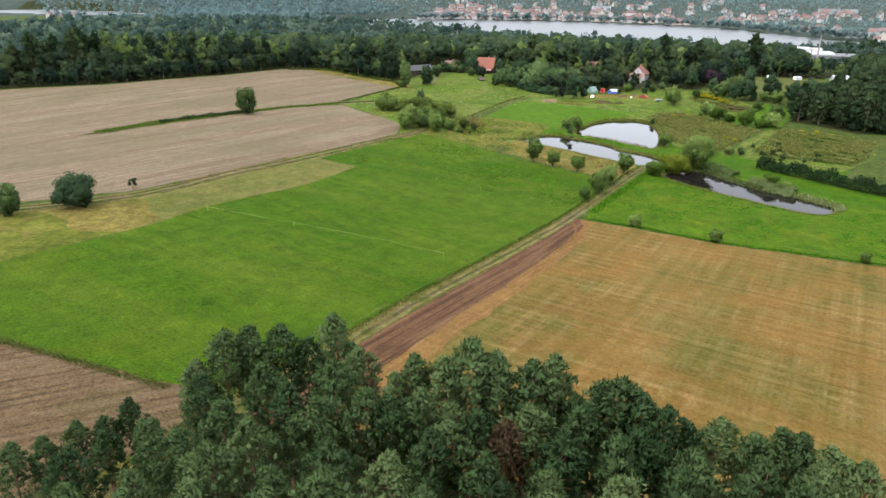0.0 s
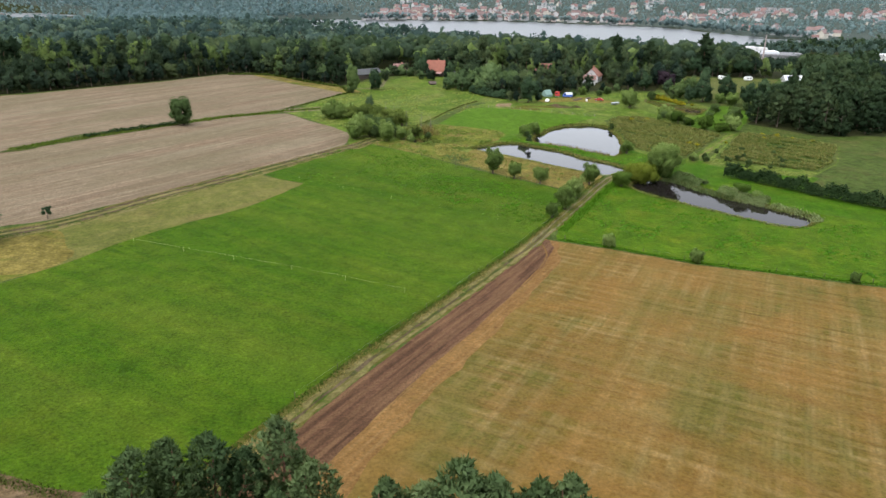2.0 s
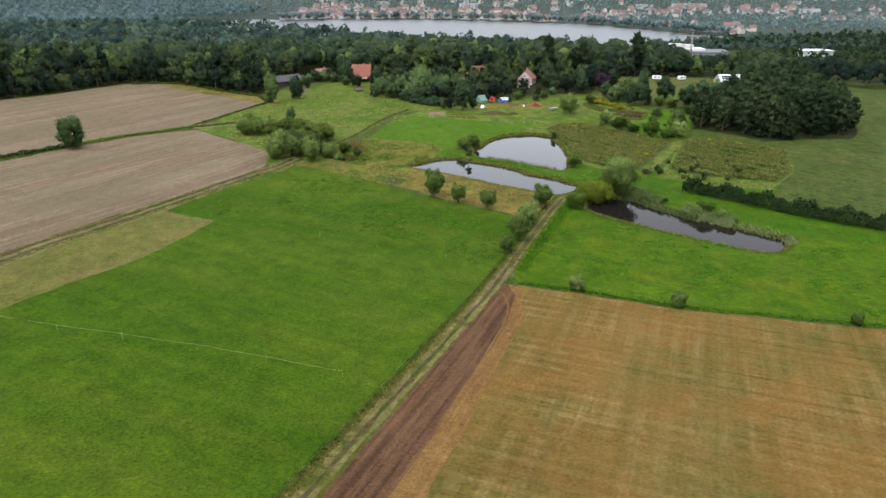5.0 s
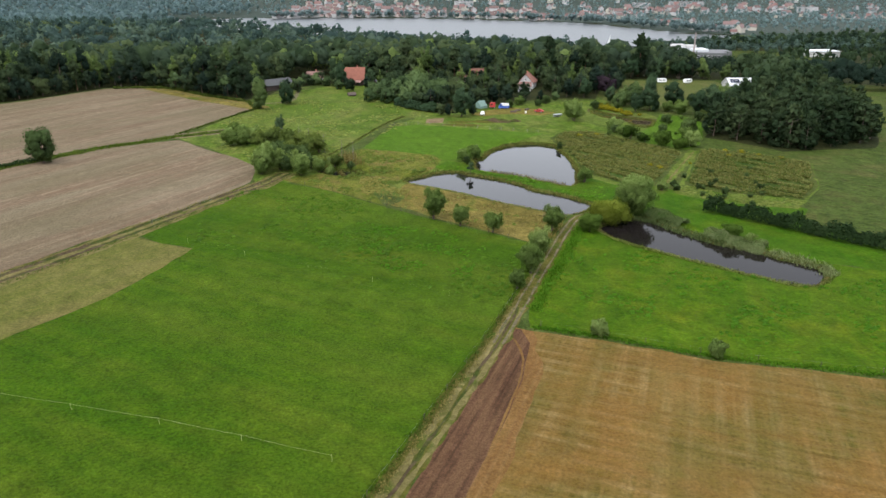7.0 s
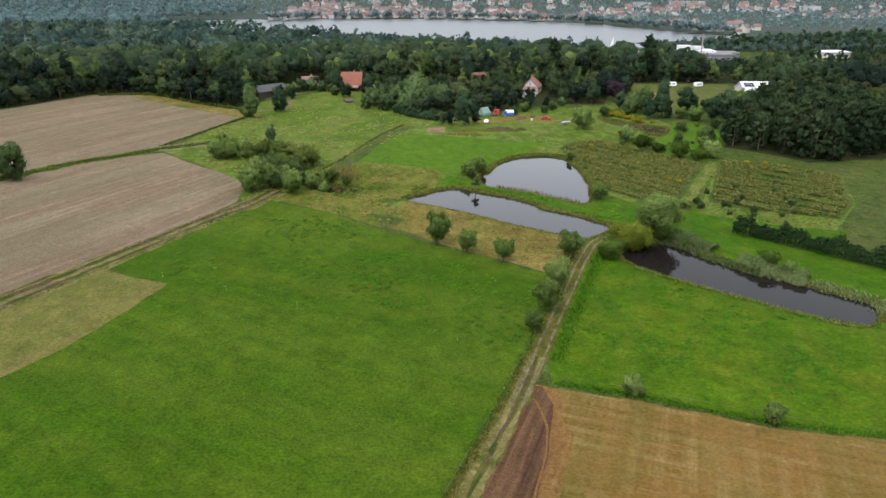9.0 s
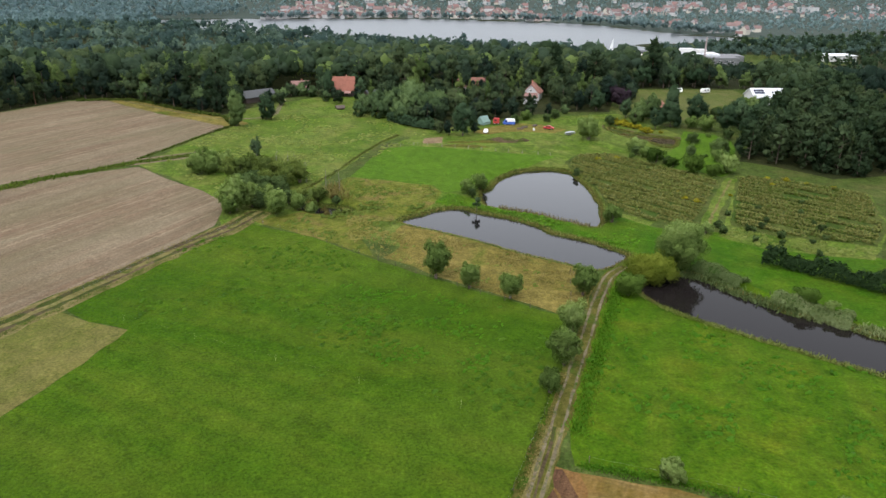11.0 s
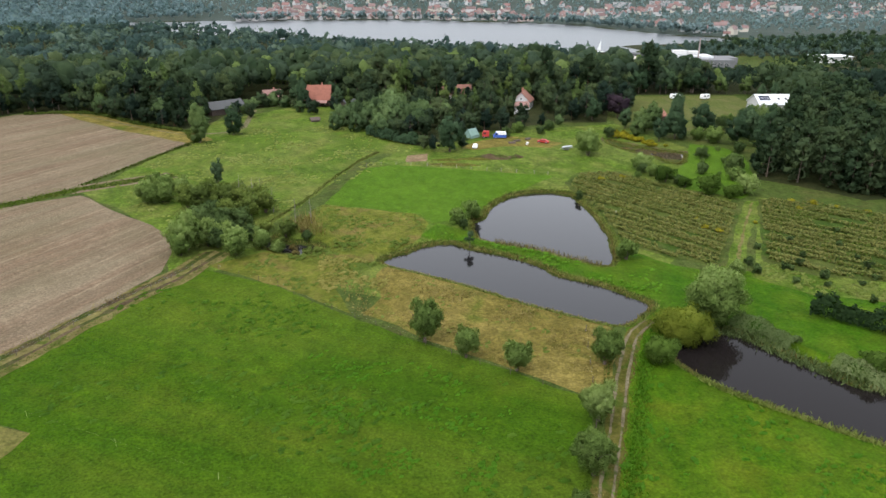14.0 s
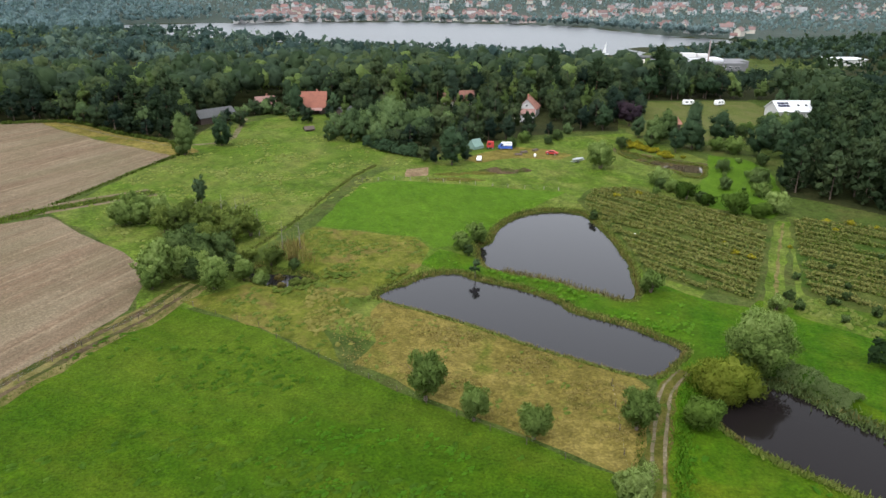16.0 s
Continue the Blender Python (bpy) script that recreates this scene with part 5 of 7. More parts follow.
far_b = [broad_tree("oak", 50, 17, 12, "wood_leaf", 46, 13, 0.68, "broad green oak of the wood", low=-0.02), broad_tree("lime", 51, 19, 11, "wood_dark", 46, 13, 0.68, "tall dark lime in the wood", low=-0.02),
         broad_tree("maple", 52, 15, 11, "wood_leaf", 44, 13, 0.68, "rounded maple of the wood", low=-0.03), broad_tree("ash", 53, 18, 9.5, "wood_light", 48, 15, 0.6, "lighter green ash in the wood", low=0.02, shape="column"),
         pine_tree("wood_pine", 54, 20, 9, "needles", 50, 18, 0.55, "dark pine standing in the wood", 0.2)]
rng = np.random.default_rng(60)
front = []
for x, y in scatter(WOOD_L, 8.6, 61, 0.38, 3.0):
    d_near = math.hypot(x - 20, y - 120)
    if -230 < x < 300 and y < 640 and d_near < 500:
        front.append((x, y))
HOUSES_CLEAR = [(29, 475, 13), (5, 492, 10), (-13.5, 460, 11), (46, 462, 9), (98, 474, 10), (121, 440, 11), (26, 462, 9), (2, 474, 8), (117, 424, 13), (-2, 450, 6), (97, 462, 6)]
spots = []
for x, y in front:
    if any(math.hypot(x - a, y - b) < r for a, b, r in HOUSES_CLEAR) or (30 < x < 84 and y < 442):
        continue
    k = int(rng.choice(5, p=(0.26, 0.22, 0.2, 0.18, 0.14)))
    edge = -seg_distance(np.array([x]), np.array([y]), WOOD_L)[0]
    s = (0.74 if edge < 8 else 1.0) * rng.uniform(0.7, 1.2)
    if y < 462 and x > 26:
        s *= 0.56 if x < 70 and y < 440 else 0.72
        k = int(rng.choice(5, p=(0.3, 0.04, 0.3, 0.36, 0.0)))
    spots.append((x, y, s, k))
spots.sort(key=lambda p: p[1])
print("wood trees", len(spots))
FRONT_SPOTS = spots[:300]
grove(far_b, FRONT_SPOTS, "trees of the wood", 62, 0.95, 1.05)

# the pine wood on the right
pw = [pine_tree("wood_pine", 70, 15, 8.5, "needles", 46, 9, 0.53, "dense dark pine of the pine wood", 0.03, 1.5, "bark"), pine_tree("wood_pine", 71, 13.5, 8, "needles", 46, 9, 0.53, "bushy dark pine of the pine wood", 0.0, 1.5, "bark")]
pspots = [(x, y, 1.0) for x, y in scatter(PINE_WOOD, 7.0, 72, 0.35, 1.0)]
pspots.sort(key=lambda p: p[1])
grove(pw, pspots[:130], "pines of the pine wood", 73)


def far_wood(name, spots, seed, mat, label, per=60, tall=16, leaf=1.5, masses=8, level=1):
    """A distant wood: crowns of leaf sprays over many trees, as one mass."""
    rng = np.random.default_rng(seed)
    out, norms, verts, faces, vnorms, count = [], [], [], [], [], 0
    x, y = np.array([p[0] for p in spots]), np.array([p[1] for p in spots])
    z = ground_z(x, y)
    for px, py, pz in zip(x, y, z):
        h = tall * rng.uniform(0.68, 1.14)
        w = h * rng.uniform(0.5, 0.8)
        c = crown_centres(rng, masses, w * 0.34, h * 0.3, h * 0.6)
        r = w * rng.uniform(0.24, 0.36, masses)
        v, f, vn = puffs(rng, c, r * 0.9, level, 1.05, h * 0.5, 0.9)
        q, nv = clump_leaves(rng, c, r * 1.08, per // masses, leaf * 0.5, 1.05, 0.8, shoots=0.3)
        here = np.array((px, py, pz))
        out.append(q + here)
        norms.append(nv)
        verts.append(v + here)
        faces.append(f + count)
        vnorms.append(vn)
        count += len(v)
    tagged(part_mesh(name, foliage_mesh(name, np.concatenate(out), np.concatenate(norms), np.concatenate(verts), np.concatenate(faces), np.concatenate(vnorms)), M[mat]), label, "woods", "", "stuff")


middle = [(200, 478, 1), (215, 476, 1), (230, 474, 1), (245, 472, 1), (258, 468, 0.9), (186, 482, 0.95)]
lt = [broad_tree("lime", 46, 12.5, 12, "leaf_dark", 44, 14, 0.62, "dark rounded lime behind the lawn", low=0.04), broad_tree("lime", 47, 11.5, 11, "leaf", 44, 14, 0.62, "green rounded lime behind the lawn", low=0.04)]
grove(lt, middle, "limes behind the lawn", 48)
beyond = [(x, y) for x, y in scatter(WOOD_L, 16, 63, 0.4, 3.0) if not (-230 < x < 300 and y < 640 and math.hypot(x - 20, y - 120) < 500)]
RIGHT_SHORE = [(332, 660), (316, 712), (350, 732), (420, 762), (520, 800), (620, 800), (610, 690), (500, 640), (400, 632), (352, 640)]


far_wood("lime_wood", [tuple(p) for p in scatter(WOOD_M, 9, 68, 0.35, 1.0)], 78, "wood_dark", "dark limes behind the lawn", 84, 10.5, 1.0)


def mixed_woods(name, where, seed, shares, per, leaf, rows, level=1):
    """Each kind of tree in a distant wood becomes one mass of crowns."""
    pick = np.random.default_rng(seed).choice(4, len(where), p=shares)
    for k, (mat, tall, label) in enumerate(rows):
        far_wood(name, [p for p, q in zip(where, pick) if q == k], seed + k, mat, label, per, tall, leaf, 8, level)


KINDS = (("wood_leaf", 15.5, "green broadleaved woods stretching to the lake"), ("wood_dark", 16, "dark broadleaved woods stretching to the lake"), ("wood_light", 14.5, "lighter crowns among the far woods"), ("needles", 17.5, "dark pines among the far woods"))
mixed_woods("wood_rear", [p[:2] for p in spots[300:]], 64, (0.3, 0.3, 0.16, 0.24), 40, 1.0, KINDS, 2)
LAKE_SIDE = [(250, 640), (190, 686), (122, 726), (64, 770), (36, 872), (-118, 1072), (0, 948), (120, 868), (226, 790), (278, 712), (264, 660)]
# The far woods swap their leaf colours for the haze-tinted copies.
FAR_KINDS = tuple(({"wood_leaf": "haze_mid_leaf", "wood_light": "haze_mid_leaf", "wood_dark": "haze_mid_dark", "needles": "haze_mid_dark"}[m], t, l) for m, t, l in KINDS)
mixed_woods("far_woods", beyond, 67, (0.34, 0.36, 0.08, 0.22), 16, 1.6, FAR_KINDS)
mixed_woods("right_woods", [tuple(p) for p in scatter(WOOD_R, 14.5, 66, 0.4, 3.0) if p[0] < 900], 75, (0.2, 0.36, 0.04, 0.4), 16, 1.5, tuple((m if m != "wood_light" else "wood_leaf", t * 0.72, l.replace("stretching to the lake", "behind the factory").replace("far woods", "woods behind the factory")) for m, t, l in KINDS))
far_wood("corner_woods", [tuple(p) for p in scatter([(286, 425), (301, 473), (345, 445), (430, 412), (400, 395), (330, 405)], 9, 76, 0.4, 1.0)], 77, "wood_dark", "dark broadleaved corner behind the pine wood", 64, 13, 1.0, 8, 2)
far_wood("lakeside_woods", [tuple(p) for p in scatter(RIGHT_SHORE, 10, 65, 0.4, 1.0) if math.hypot(p[0] - 440, p[1] - 612) > 24], 68, "haze_mid_dark", "dark low woods between factory and lake", 48, 8.5, 1.3)
far_wood("lakeside_scrub", [tuple(p) for p in scatter(LAKE_SIDE, 11, 69, 0.4, 1.0)], 69, "haze_mid_dark", "low dark scrub on the lake shore", 48, 6, 1.2)
far_wood("pine_wood_rear", [p[:2] for p in pspots[130:]], 65, "needles", "rear of the dark pine wood", 70, 15, 1.2)

# rounded trees that close the front of the wood and the farm's thicket
et = [broad_tree("edge_tree", 55, 10.5, 9.5, "wood_leaf", 46, 15, 0.5, "rounded green tree at the wood's edge, leafy to the ground", low=-0.1), broad_tree("edge_tree", 56, 11.5, 9, "wood_dark", 46, 15, 0.5, "dark rounded tree at the wood's edge", low=-0.1), broad_tree("edge_tree", 57, 9, 9, "elder", 50, 15, 0.45, "bushy light tree at the wood's edge", low=-0.12), broad_tree("weeping_tree", 58, 13, 9.5, "leaf_dark", 60, 22, 0.4, "dark drooping willow by the yard", low=-0.02)]
edge_spots = [(float(x), float(y), 0.95, (1, 0, 1, 1, 0, 1)[n % 6]) for n, (x, y) in enumerate(smooth([(-310, 316), (-220, 360), (-172, 381), (-128, 430), (-105, 474), (-76, 474)], 6.5, 0.3, 59, closed=False))]
edge_spots += [(-75, 474, 1, 0), (-66, 463, 1.05, 2), (-58, 452, 1.1, 0), (-50, 443, 1.1, 1), (-43, 436, 0.95, 0), (-36, 431, 0.85, 1), (-29, 429, 0.8, 0), (-60, 462, 1.2, 1), (-48, 451, 1.25, 0), (-38, 442, 1.15, 2), (-25, 440, 0.8, 1), (-20, 432, 0.6, 2)]
edge_spots += [(46, 413, 1.0, 2), (54, 414, 1.1, 2), (62, 412, 1.1, 2), (70, 408, 1.0, 0), (42, 425, 1.1, 2), (52, 427, 1.2, 2), (62, 428, 1.3, 2), (72, 424, 1.2, 2), (36, 430, 0.9, 2), (48, 438, 1.2, 0), (60, 440, 1.3, 2), (72, 436, 1.2, 0), (80, 428, 1.1, 0), (80, 416, 1.0, 2), (84, 404, 0.9, 1), (33, 413, 0.8, 2), (41, 408, 0.95, 2), (50, 407, 1.0, 2), (58, 409, 1.1, 2), (38, 420, 1.0, 2), (48, 420, 1.15, 2), (58, 420, 1.25, 2), (66, 405, 1.1, 2), (67, 396, 0.9, 0), (44, 431, 1.1, 2), (55, 433, 1.2, 2), (67, 417, 1.2, 2), (76, 408, 1.1, 0), (61, 396, 0.8, 1), (54, 399, 0.75, 0),
               (69.8, 364.5, 1.1, 3), (76, 370, 0.5, 1), (65, 368, 0.55, 1), (62, 372, 0.6, 0), (78, 377, 0.4, 2), (-7.5, 442, 0.8, 1), (-1.5, 447, 0.7, 0), (8, 474, 0.75, 2), (14, 470, 0.7, 2), (19, 465, 0.6, 0), (3, 474, 0.7, 0), (-1, 471, 0.6, 2), (10, 480, 0.8, 0), (36, 463, 0.55, 2), (56, 392, 0.9, 0), (50, 396, 0.8, 2), (80, 392, 0.8, 1), (86, 398, 0.9, 0), (92, 399, 0.95, 1), (99, 399, 1.0, 1), (108, 400, 0.7, 0), (117, 401, 0.5, 1), (126, 404, 0.5, 2), (135, 412, 1.0, 1), (144, 418, 1.1, 1), (155, 423, 1.15, 1), (160, 433, 1.3, 1), (149, 428, 1.3, 0), (172, 437, 1.2, 1), (178, 447, 1.2, 0), (168, 428, 1.1, 1), (166, 446, 1.3, 1), (174, 460, 1.3, 0), (26, 448, 0.7, 0), (20, 455, 0.6, 2), (13, 470, 0.5, 2), (5, 472, 0.5, 0), (-4, 468, 0.6, 2), (24, 462, 0.5, 1), (36, 455, 0.75, 1), (-8, 457, 0.6, 1), (-30, 462, 1.0, 1), (-26, 452, 0.8, 0)]
grove(et, edge_spots, "trees of the wood's edge", 59, 0.92, 1.08)
# ---------------------------------------------------------------- garden, hedge and rows
gb = [bush("garden_bush", 80, 5.4, 6.8, "willow", 40, 26, 0.24, "rounded grey-green garden bush", "bush"), bush("garden_bush", 81, 5.4, 6.6, "leaf", 45, 26, 0.24, "dense green garden bush"), bush("garden_bush", 82, 2.9, 3.6, "leaf_light", 26, 30, 0.2, "small light green garden shrub"), bush("garden_bush", 78, 5.0, 6.4, "sallow", 45, 30, 0.22, "dense dark green garden bush")]
grove(gb, [(127, 331, 1.15, 0), (126.5, 323, 0.8, 0), (127, 316, 1.0, 3), (133.2, 302, 1.25, 3), (137.5, 297.5, 0.8, 3), (144.4, 300, 1.15, 0), (155.5, 323.5, 1.0, 1), (148.9, 313.5, 0.95, 0), (154.2, 340, 0.9, 1), (151.5, 335, 0.5, 2), (146, 327, 0.7, 2), (143.5, 322, 0.8, 1), (148.5, 320, 0.5, 2), (158.5, 333, 0.8, 2), (160, 326, 0.7, 2), (155, 318, 0.9, 2), (130, 309.5, 0.7, 3), (129.6, 312.5, 0.6, 1), (140.5, 299, 0.7, 3),
           (125, 327, 0.6, 1), (136.8, 377.5, 0.85, 1), (172, 361, 1.25, 0), (168, 366, 0.8, 0), (182, 388, 0.9, 1), (190, 384, 1.0, 1), (198, 392, 1.0, 0), (208, 396, 1.1, 1), (218, 404, 1.1, 0), (121, 322, 0.45, 0), (172, 345, 0.9, 1), (166, 349, 0.6, 2), (97, 386, 0.6, 1), (112, 388, 0.7, 1), (104, 392, 0.8, 0), (118, 394, 0.8, 1)], "bushes of the garden", 83)
gt = [broad_tree("garden_tree", 84, 12, 10, "leaf_dark", 56, 26, 0.4, "dense rounded dark garden tree", low=0.03), broad_tree("garden_conifer", 85, 16, 11, "leaf_dark", 130, 30, 0.3, "tall dark conical garden fir", "fir tree", low=0.02, shape="cone"),
      broad_tree("garden_tree", 86, 9.5, 9, "leaf", 50, 26, 0.36, "green garden tree beside the pool", low=0.03), broad_tree("copper_tree", 87, 9, 9, "purple", 50, 28, 0.36, "dark purple copper beech", low=0.03)]
grove(gt, [(160.8, 370.2, 1.12, 1), (173.5, 371.5, 1.08, 0), (178, 355.5, 1.2, 0), (185, 352, 1.05, 0), (152.2, 366.6, 0.78, 0), (146.5, 374, 0.8, 2), (159, 387, 0.9, 2), (153, 381, 0.85, 2), (167, 400, 1.0, 2), (158, 394, 0.95, 2), (150, 391, 0.7, 0), (157, 413, 1.2, 3), (143, 408, 1.0, 0), (189, 365, 1.0, 0), (194, 372, 1.05, 0), (205, 380, 1.0, 2), (240, 430, 0.7, 1), (244, 426, 0.7, 1), (199, 366, 1.0, 0), (212, 384, 0.9, 0), (222, 394, 0.8, 2), (22, 466, 0.85, 1), (19, 482, 0.7, 0), (-5, 456, 0.55, 2), (-10, 455, 0.5, 2), (1, 480, 0.55, 0), (10, 478, 0.4, 2), (6, 479, 0.45, 2), (14, 470, 0.4, 2), (-22, 455, 0.7, 0), (-28, 458, 0.7, 2), (38, 468, 0.8, 0), (36, 480, 1.0, 0)], "trees of the garden", 88)
set_first(bush("garden_willow", 79, 9.4, 9.0, "willow", 90, 70, 0.2, "big rounded grey-green willow beside the yard", "willow tree"), 116.8, 351.5)
gr = [bush("goldenrod_clump", 89, 1.8, 3.2, "goldenrod", 22, 14, 0.17, "clump of yellow flowering goldenrod", "flowers", 0, 1.2)]
GOLD = [(140 + 6.5 * k / 21 + 1.5 * math.sin(k * 2.4), 384 - 24 * k / 21 + 1.2 * math.cos(k * 1.7), 0.85 + 0.3 * math.sin(k * 5.1)) for k in range(22)]
grove(gr, GOLD + [(141.4, 382, 1.3), (139, 379.5, 1.2), (141.6, 376, 1.2), (144, 379, 1.1), (142.6, 371, 1.1), (145.4, 368.5, 1.0), (138.8, 375.5, 1.0), (147.5, 365, 0.9), (150.5, 358.5, 0.7), (115.8, 322.5, 0.9), (118, 272, 0.8), (116, 275, 0.7), (117.5, 282, 0.4), (108.5, 322, 0.7), (152, 290, 0.8), (157, 287, 0.7), (161, 283, 0.6), (166, 277, 0.7), (150, 284, 0.5), (131, 276, 0.4), (139, 300, 0.7), (160.5, 335, 0.6), (157, 347, 0.6)], "goldenrod clumps", 90)


def patchy(ring, n, seed, scale=0.12, cut=0.0):
    """Random spots inside a ring, thick in patches."""
    rng = np.random.default_rng(seed)
    r = np.array(ring, float)
    p = rng.uniform(r.min(0), r.max(0), (n, 2))
    wave = np.sin(p[:, 0] * scale + 1.3 * np.sin(p[:, 1] * scale * 0.7)) + np.sin(p[:, 1] * scale * 1.3 + 1.7 * np.sin(p[:, 0] * scale * 0.5)) + rng.normal(0, 0.5, n)
    return p[(seg_distance(p[:, 0], p[:, 1], ring) < -0.3) & (wave > cut)]


def humps(name, xy, seed, mat, label, size=0.7, height=0.28, turn=35, category="grass"):
    """Soft mounds of longer grass, each an uneven low dome with blades on it."""
    rng = np.random.default_rng(seed)
    v0, f0 = ICO[2]
    top = f0[v0[f0][:, :, 2].mean(1) > -0.1]
    n, m = len(xy), len(v0)
    a = radians(turn) + rng.normal(0, 0.5, (n, 1))
    w = size * rng.uniform(0.5, 1.5, (n, 1)) * (1 + 0.25 * rng.normal(size=(n, m)))
    x, y = v0[None, :, 0] * w * 1.5, v0[None, :, 1] * w * 0.8
    z = ground_z(xy[:, 0], xy[:, 1])[:, None] + v0[None, :, 2] * height * rng.uniform(0.6, 1.4, (n, 1)) * (1 + 0.3 * rng.normal(size=(n, m))) - 0.05
    verts = np.stack([xy[:, 0:1] + x * np.cos(a) - y * np.sin(a), xy[:, 1:2] + x * np.sin(a) + y * np.cos(a), z], -1)
    faces = (top[None] + (np.arange(n) * m)[:, None, None]).reshape(-1, 3)
    normals = unit(np.broadcast_to(v0[None], verts.shape) * (0.9, 0.9, 1) + (0, 0, 0.5) + rng.normal(size=verts.shape) * 0.2).reshape(-1, 3)
    k = np.repeat(np.arange(n), 6)
    p = xy[k] + rng.normal(0, size * 0.6, (len(k), 2))
    q = np.stack([p[:, 0], p[:, 1], ground_z(p[:, 0], p[:, 1]) + height * rng.uniform(0.3, 1.1, len(k))], 1)
    face = unit(rng.normal(size=(len(k), 3)) * 0.6 + (0, 0, 1))
    used = np.unique(faces)
    at = np.zeros(n * m, int)
    at[used] = np.arange(len(used))
    tagged(part_mesh(name, foliage_mesh(name, leaf_quads(rng, q, face, size * 0.22, 1.6), unit(face + (0, 0, 0.5)), verts.reshape(-1, 3)[used], at[faces], normals[used]), M[mat]), label, category, "", "stuff")


def row_stuff(name, ring, turn, gap, seed, mat, label, h=0.9, size=0.32, density=3.2, gaps=0.25):
    """Low plants in broken straight rows across a plot."""
    rng = np.random.default_rng(seed)
    r = np.array(ring, float)
    c, s = math.cos(radians(turn)), math.sin(radians(turn))
    mid = r.mean(0)
    reach = np.abs(r - mid).max() * 1.5
    out = []
    for off in np.arange(-reach, reach, gap):
        n = int(2 * reach * density)
        u = rng.uniform(-reach, reach, n)
        v = off + rng.normal(0, gap * 0.1, n)
        p = mid + np.stack([u * c - v * s, u * s + v * c], 1) + (0.35 * np.sin(u * 0.11 + off))[:, None] * (-s, c)
        keep = (seg_distance(p[:, 0], p[:, 1], ring) < -0.5) & (np.sin(u * 0.21 + off * 1.7) + np.sin(u * 0.083 + off) > -2 + 4 * gaps)
        out.append(p[keep])
    p = np.concatenate(out)
    k = np.repeat(np.arange(len(p)), 4)
    z = ground_z(p[:, 0], p[:, 1])
    centre = np.stack([p[k, 0], p[k, 1], z[k]], 1) + rng.uniform(-0.25, 0.25, (len(k), 3)) * (1, 1, 0) + np.stack([np.zeros(len(k)), np.zeros(len(k)), rng.uniform(0.05, h, len(k))], 1)
    normal = unit(rng.normal(size=(len(k), 3)) + (0, 0, 0.9))
    tagged(part_mesh(name, quads_mesh(name, leaf_quads(rng, centre, normal, size), unit(normal + (0, 0, 0.8))), M[mat]), label, "plants", "", "stuff")


PLOT_A = [(97, 320), (105, 330), (117.5, 329.5), (129, 306.5), (137, 292), (120.5, 270.5), (105, 252), (97.5, 259), (91, 270), (94.6, 288)]
PLOT_B = [(145.2, 295), (156.6, 288.8), (172, 270), (154, 243), (142, 232), (122, 244), (117, 252), (126, 266)]
row_stuff("nursery_rows", PLOT_A, -62.5, 2.9, 91, "shrub_row", "rows of low brownish nursery shrubs", 0.8, 0.17, 9, 0.05)
row_stuff("nursery_weeds", PLOT_A, -62.5, 2.9, 92, "tuft_pale", "pale weeds between nursery rows", 0.4, 0.2, 2.8, 0.3)
row_stuff("nursery_rows", PLOT_B, -52, 3.4, 93, "shrub_row", "broken rows of brownish nursery shrubs", 0.85, 0.17, 9, 0.12)
row_stuff("nursery_weeds", PLOT_B, -52, 3.4, 94, "tuft_pale", "pale weeds between nursery rows", 0.4, 0.2, 2.8, 0.3)
humps("shrub_meadow_weeds", patchy([(112, 250), (117, 252), (122, 243), (142, 231), (135, 225), (116, 234.5), (109.5, 245)], 700, 97, 0.4, -0.2), 98, "tuft_pale", "rank weeds under the young shrubs", 0.5, 0.3)
ns = [bush("nursery_tree", 95, 2.3, 2.6, "leaf", 20, 18, 0.18, "young green shrub standing in the weedy plot")]
grove(ns, [(110.6, 246.5), (118.1, 247.3, 0.9), (122.7, 248.4), (120.1, 259.4, 0.9), (130.4, 261.9), (119.3, 246.5, 0.7), (123, 241), (120.4, 236.8, 0.9), (136.3, 243.8), (123.9, 228.5, 0.9), (128, 236, 0.8), (133, 238, 0.7), (138, 249, 0.7), (112, 252, 0.7), (115.5, 240, 0.8), (127, 253, 0.7), (140, 257, 0.7), (147, 266, 0.6)], "young shrubs in the plot", 96, 0.8, 1.1)


def hedge(name, line, width, height, seed, mat, label, density=60, leaf=0.22):
    """A clipped-looking but shaggy hedge along a line."""
    rng = np.random.default_rng(seed)
    p = smooth(line, 0.8, 0.0, seed, closed=False)
    n = int(len(p) * density)
    k = rng.integers(0, len(p), n)
    a = rng.uniform(-0.4, math.pi + 0.4, n)
    lump = 1 + 0.22 * np.sin(k * 0.5) + 0.15 * np.sin(k * 1.3 + 2)
    d = unit(np.gradient(p, axis=0))[k]
    side = np.stack([-d[:, 1], d[:, 0]], 1)
    off = np.cos(a) * width / 2 * lump * rng.uniform(0.7, 1.1, n)
    xy = p[k] + side * off[:, None] + rng.uniform(-0.4, 0.4, (n, 2))
    z = ground_z(xy[:, 0], xy[:, 1]) + np.maximum(0.05, height * (0.45 + 0.55 * np.sin(a)) * lump * rng.uniform(0.75, 1.1, n))
    normal = unit(np.stack([side[:, 0] * np.cos(a), side[:, 1] * np.cos(a), np.sin(a)], 1) + rng.normal(size=(n, 3)) * 0.5)
    tagged(part_mesh(name, quads_mesh(name, leaf_quads(rng, np.stack([xy[:, 0], xy[:, 1], z], 1), normal, leaf), unit(normal + (0, 0, 0.4))), M[mat]), label, "hedge", "", "stuff")


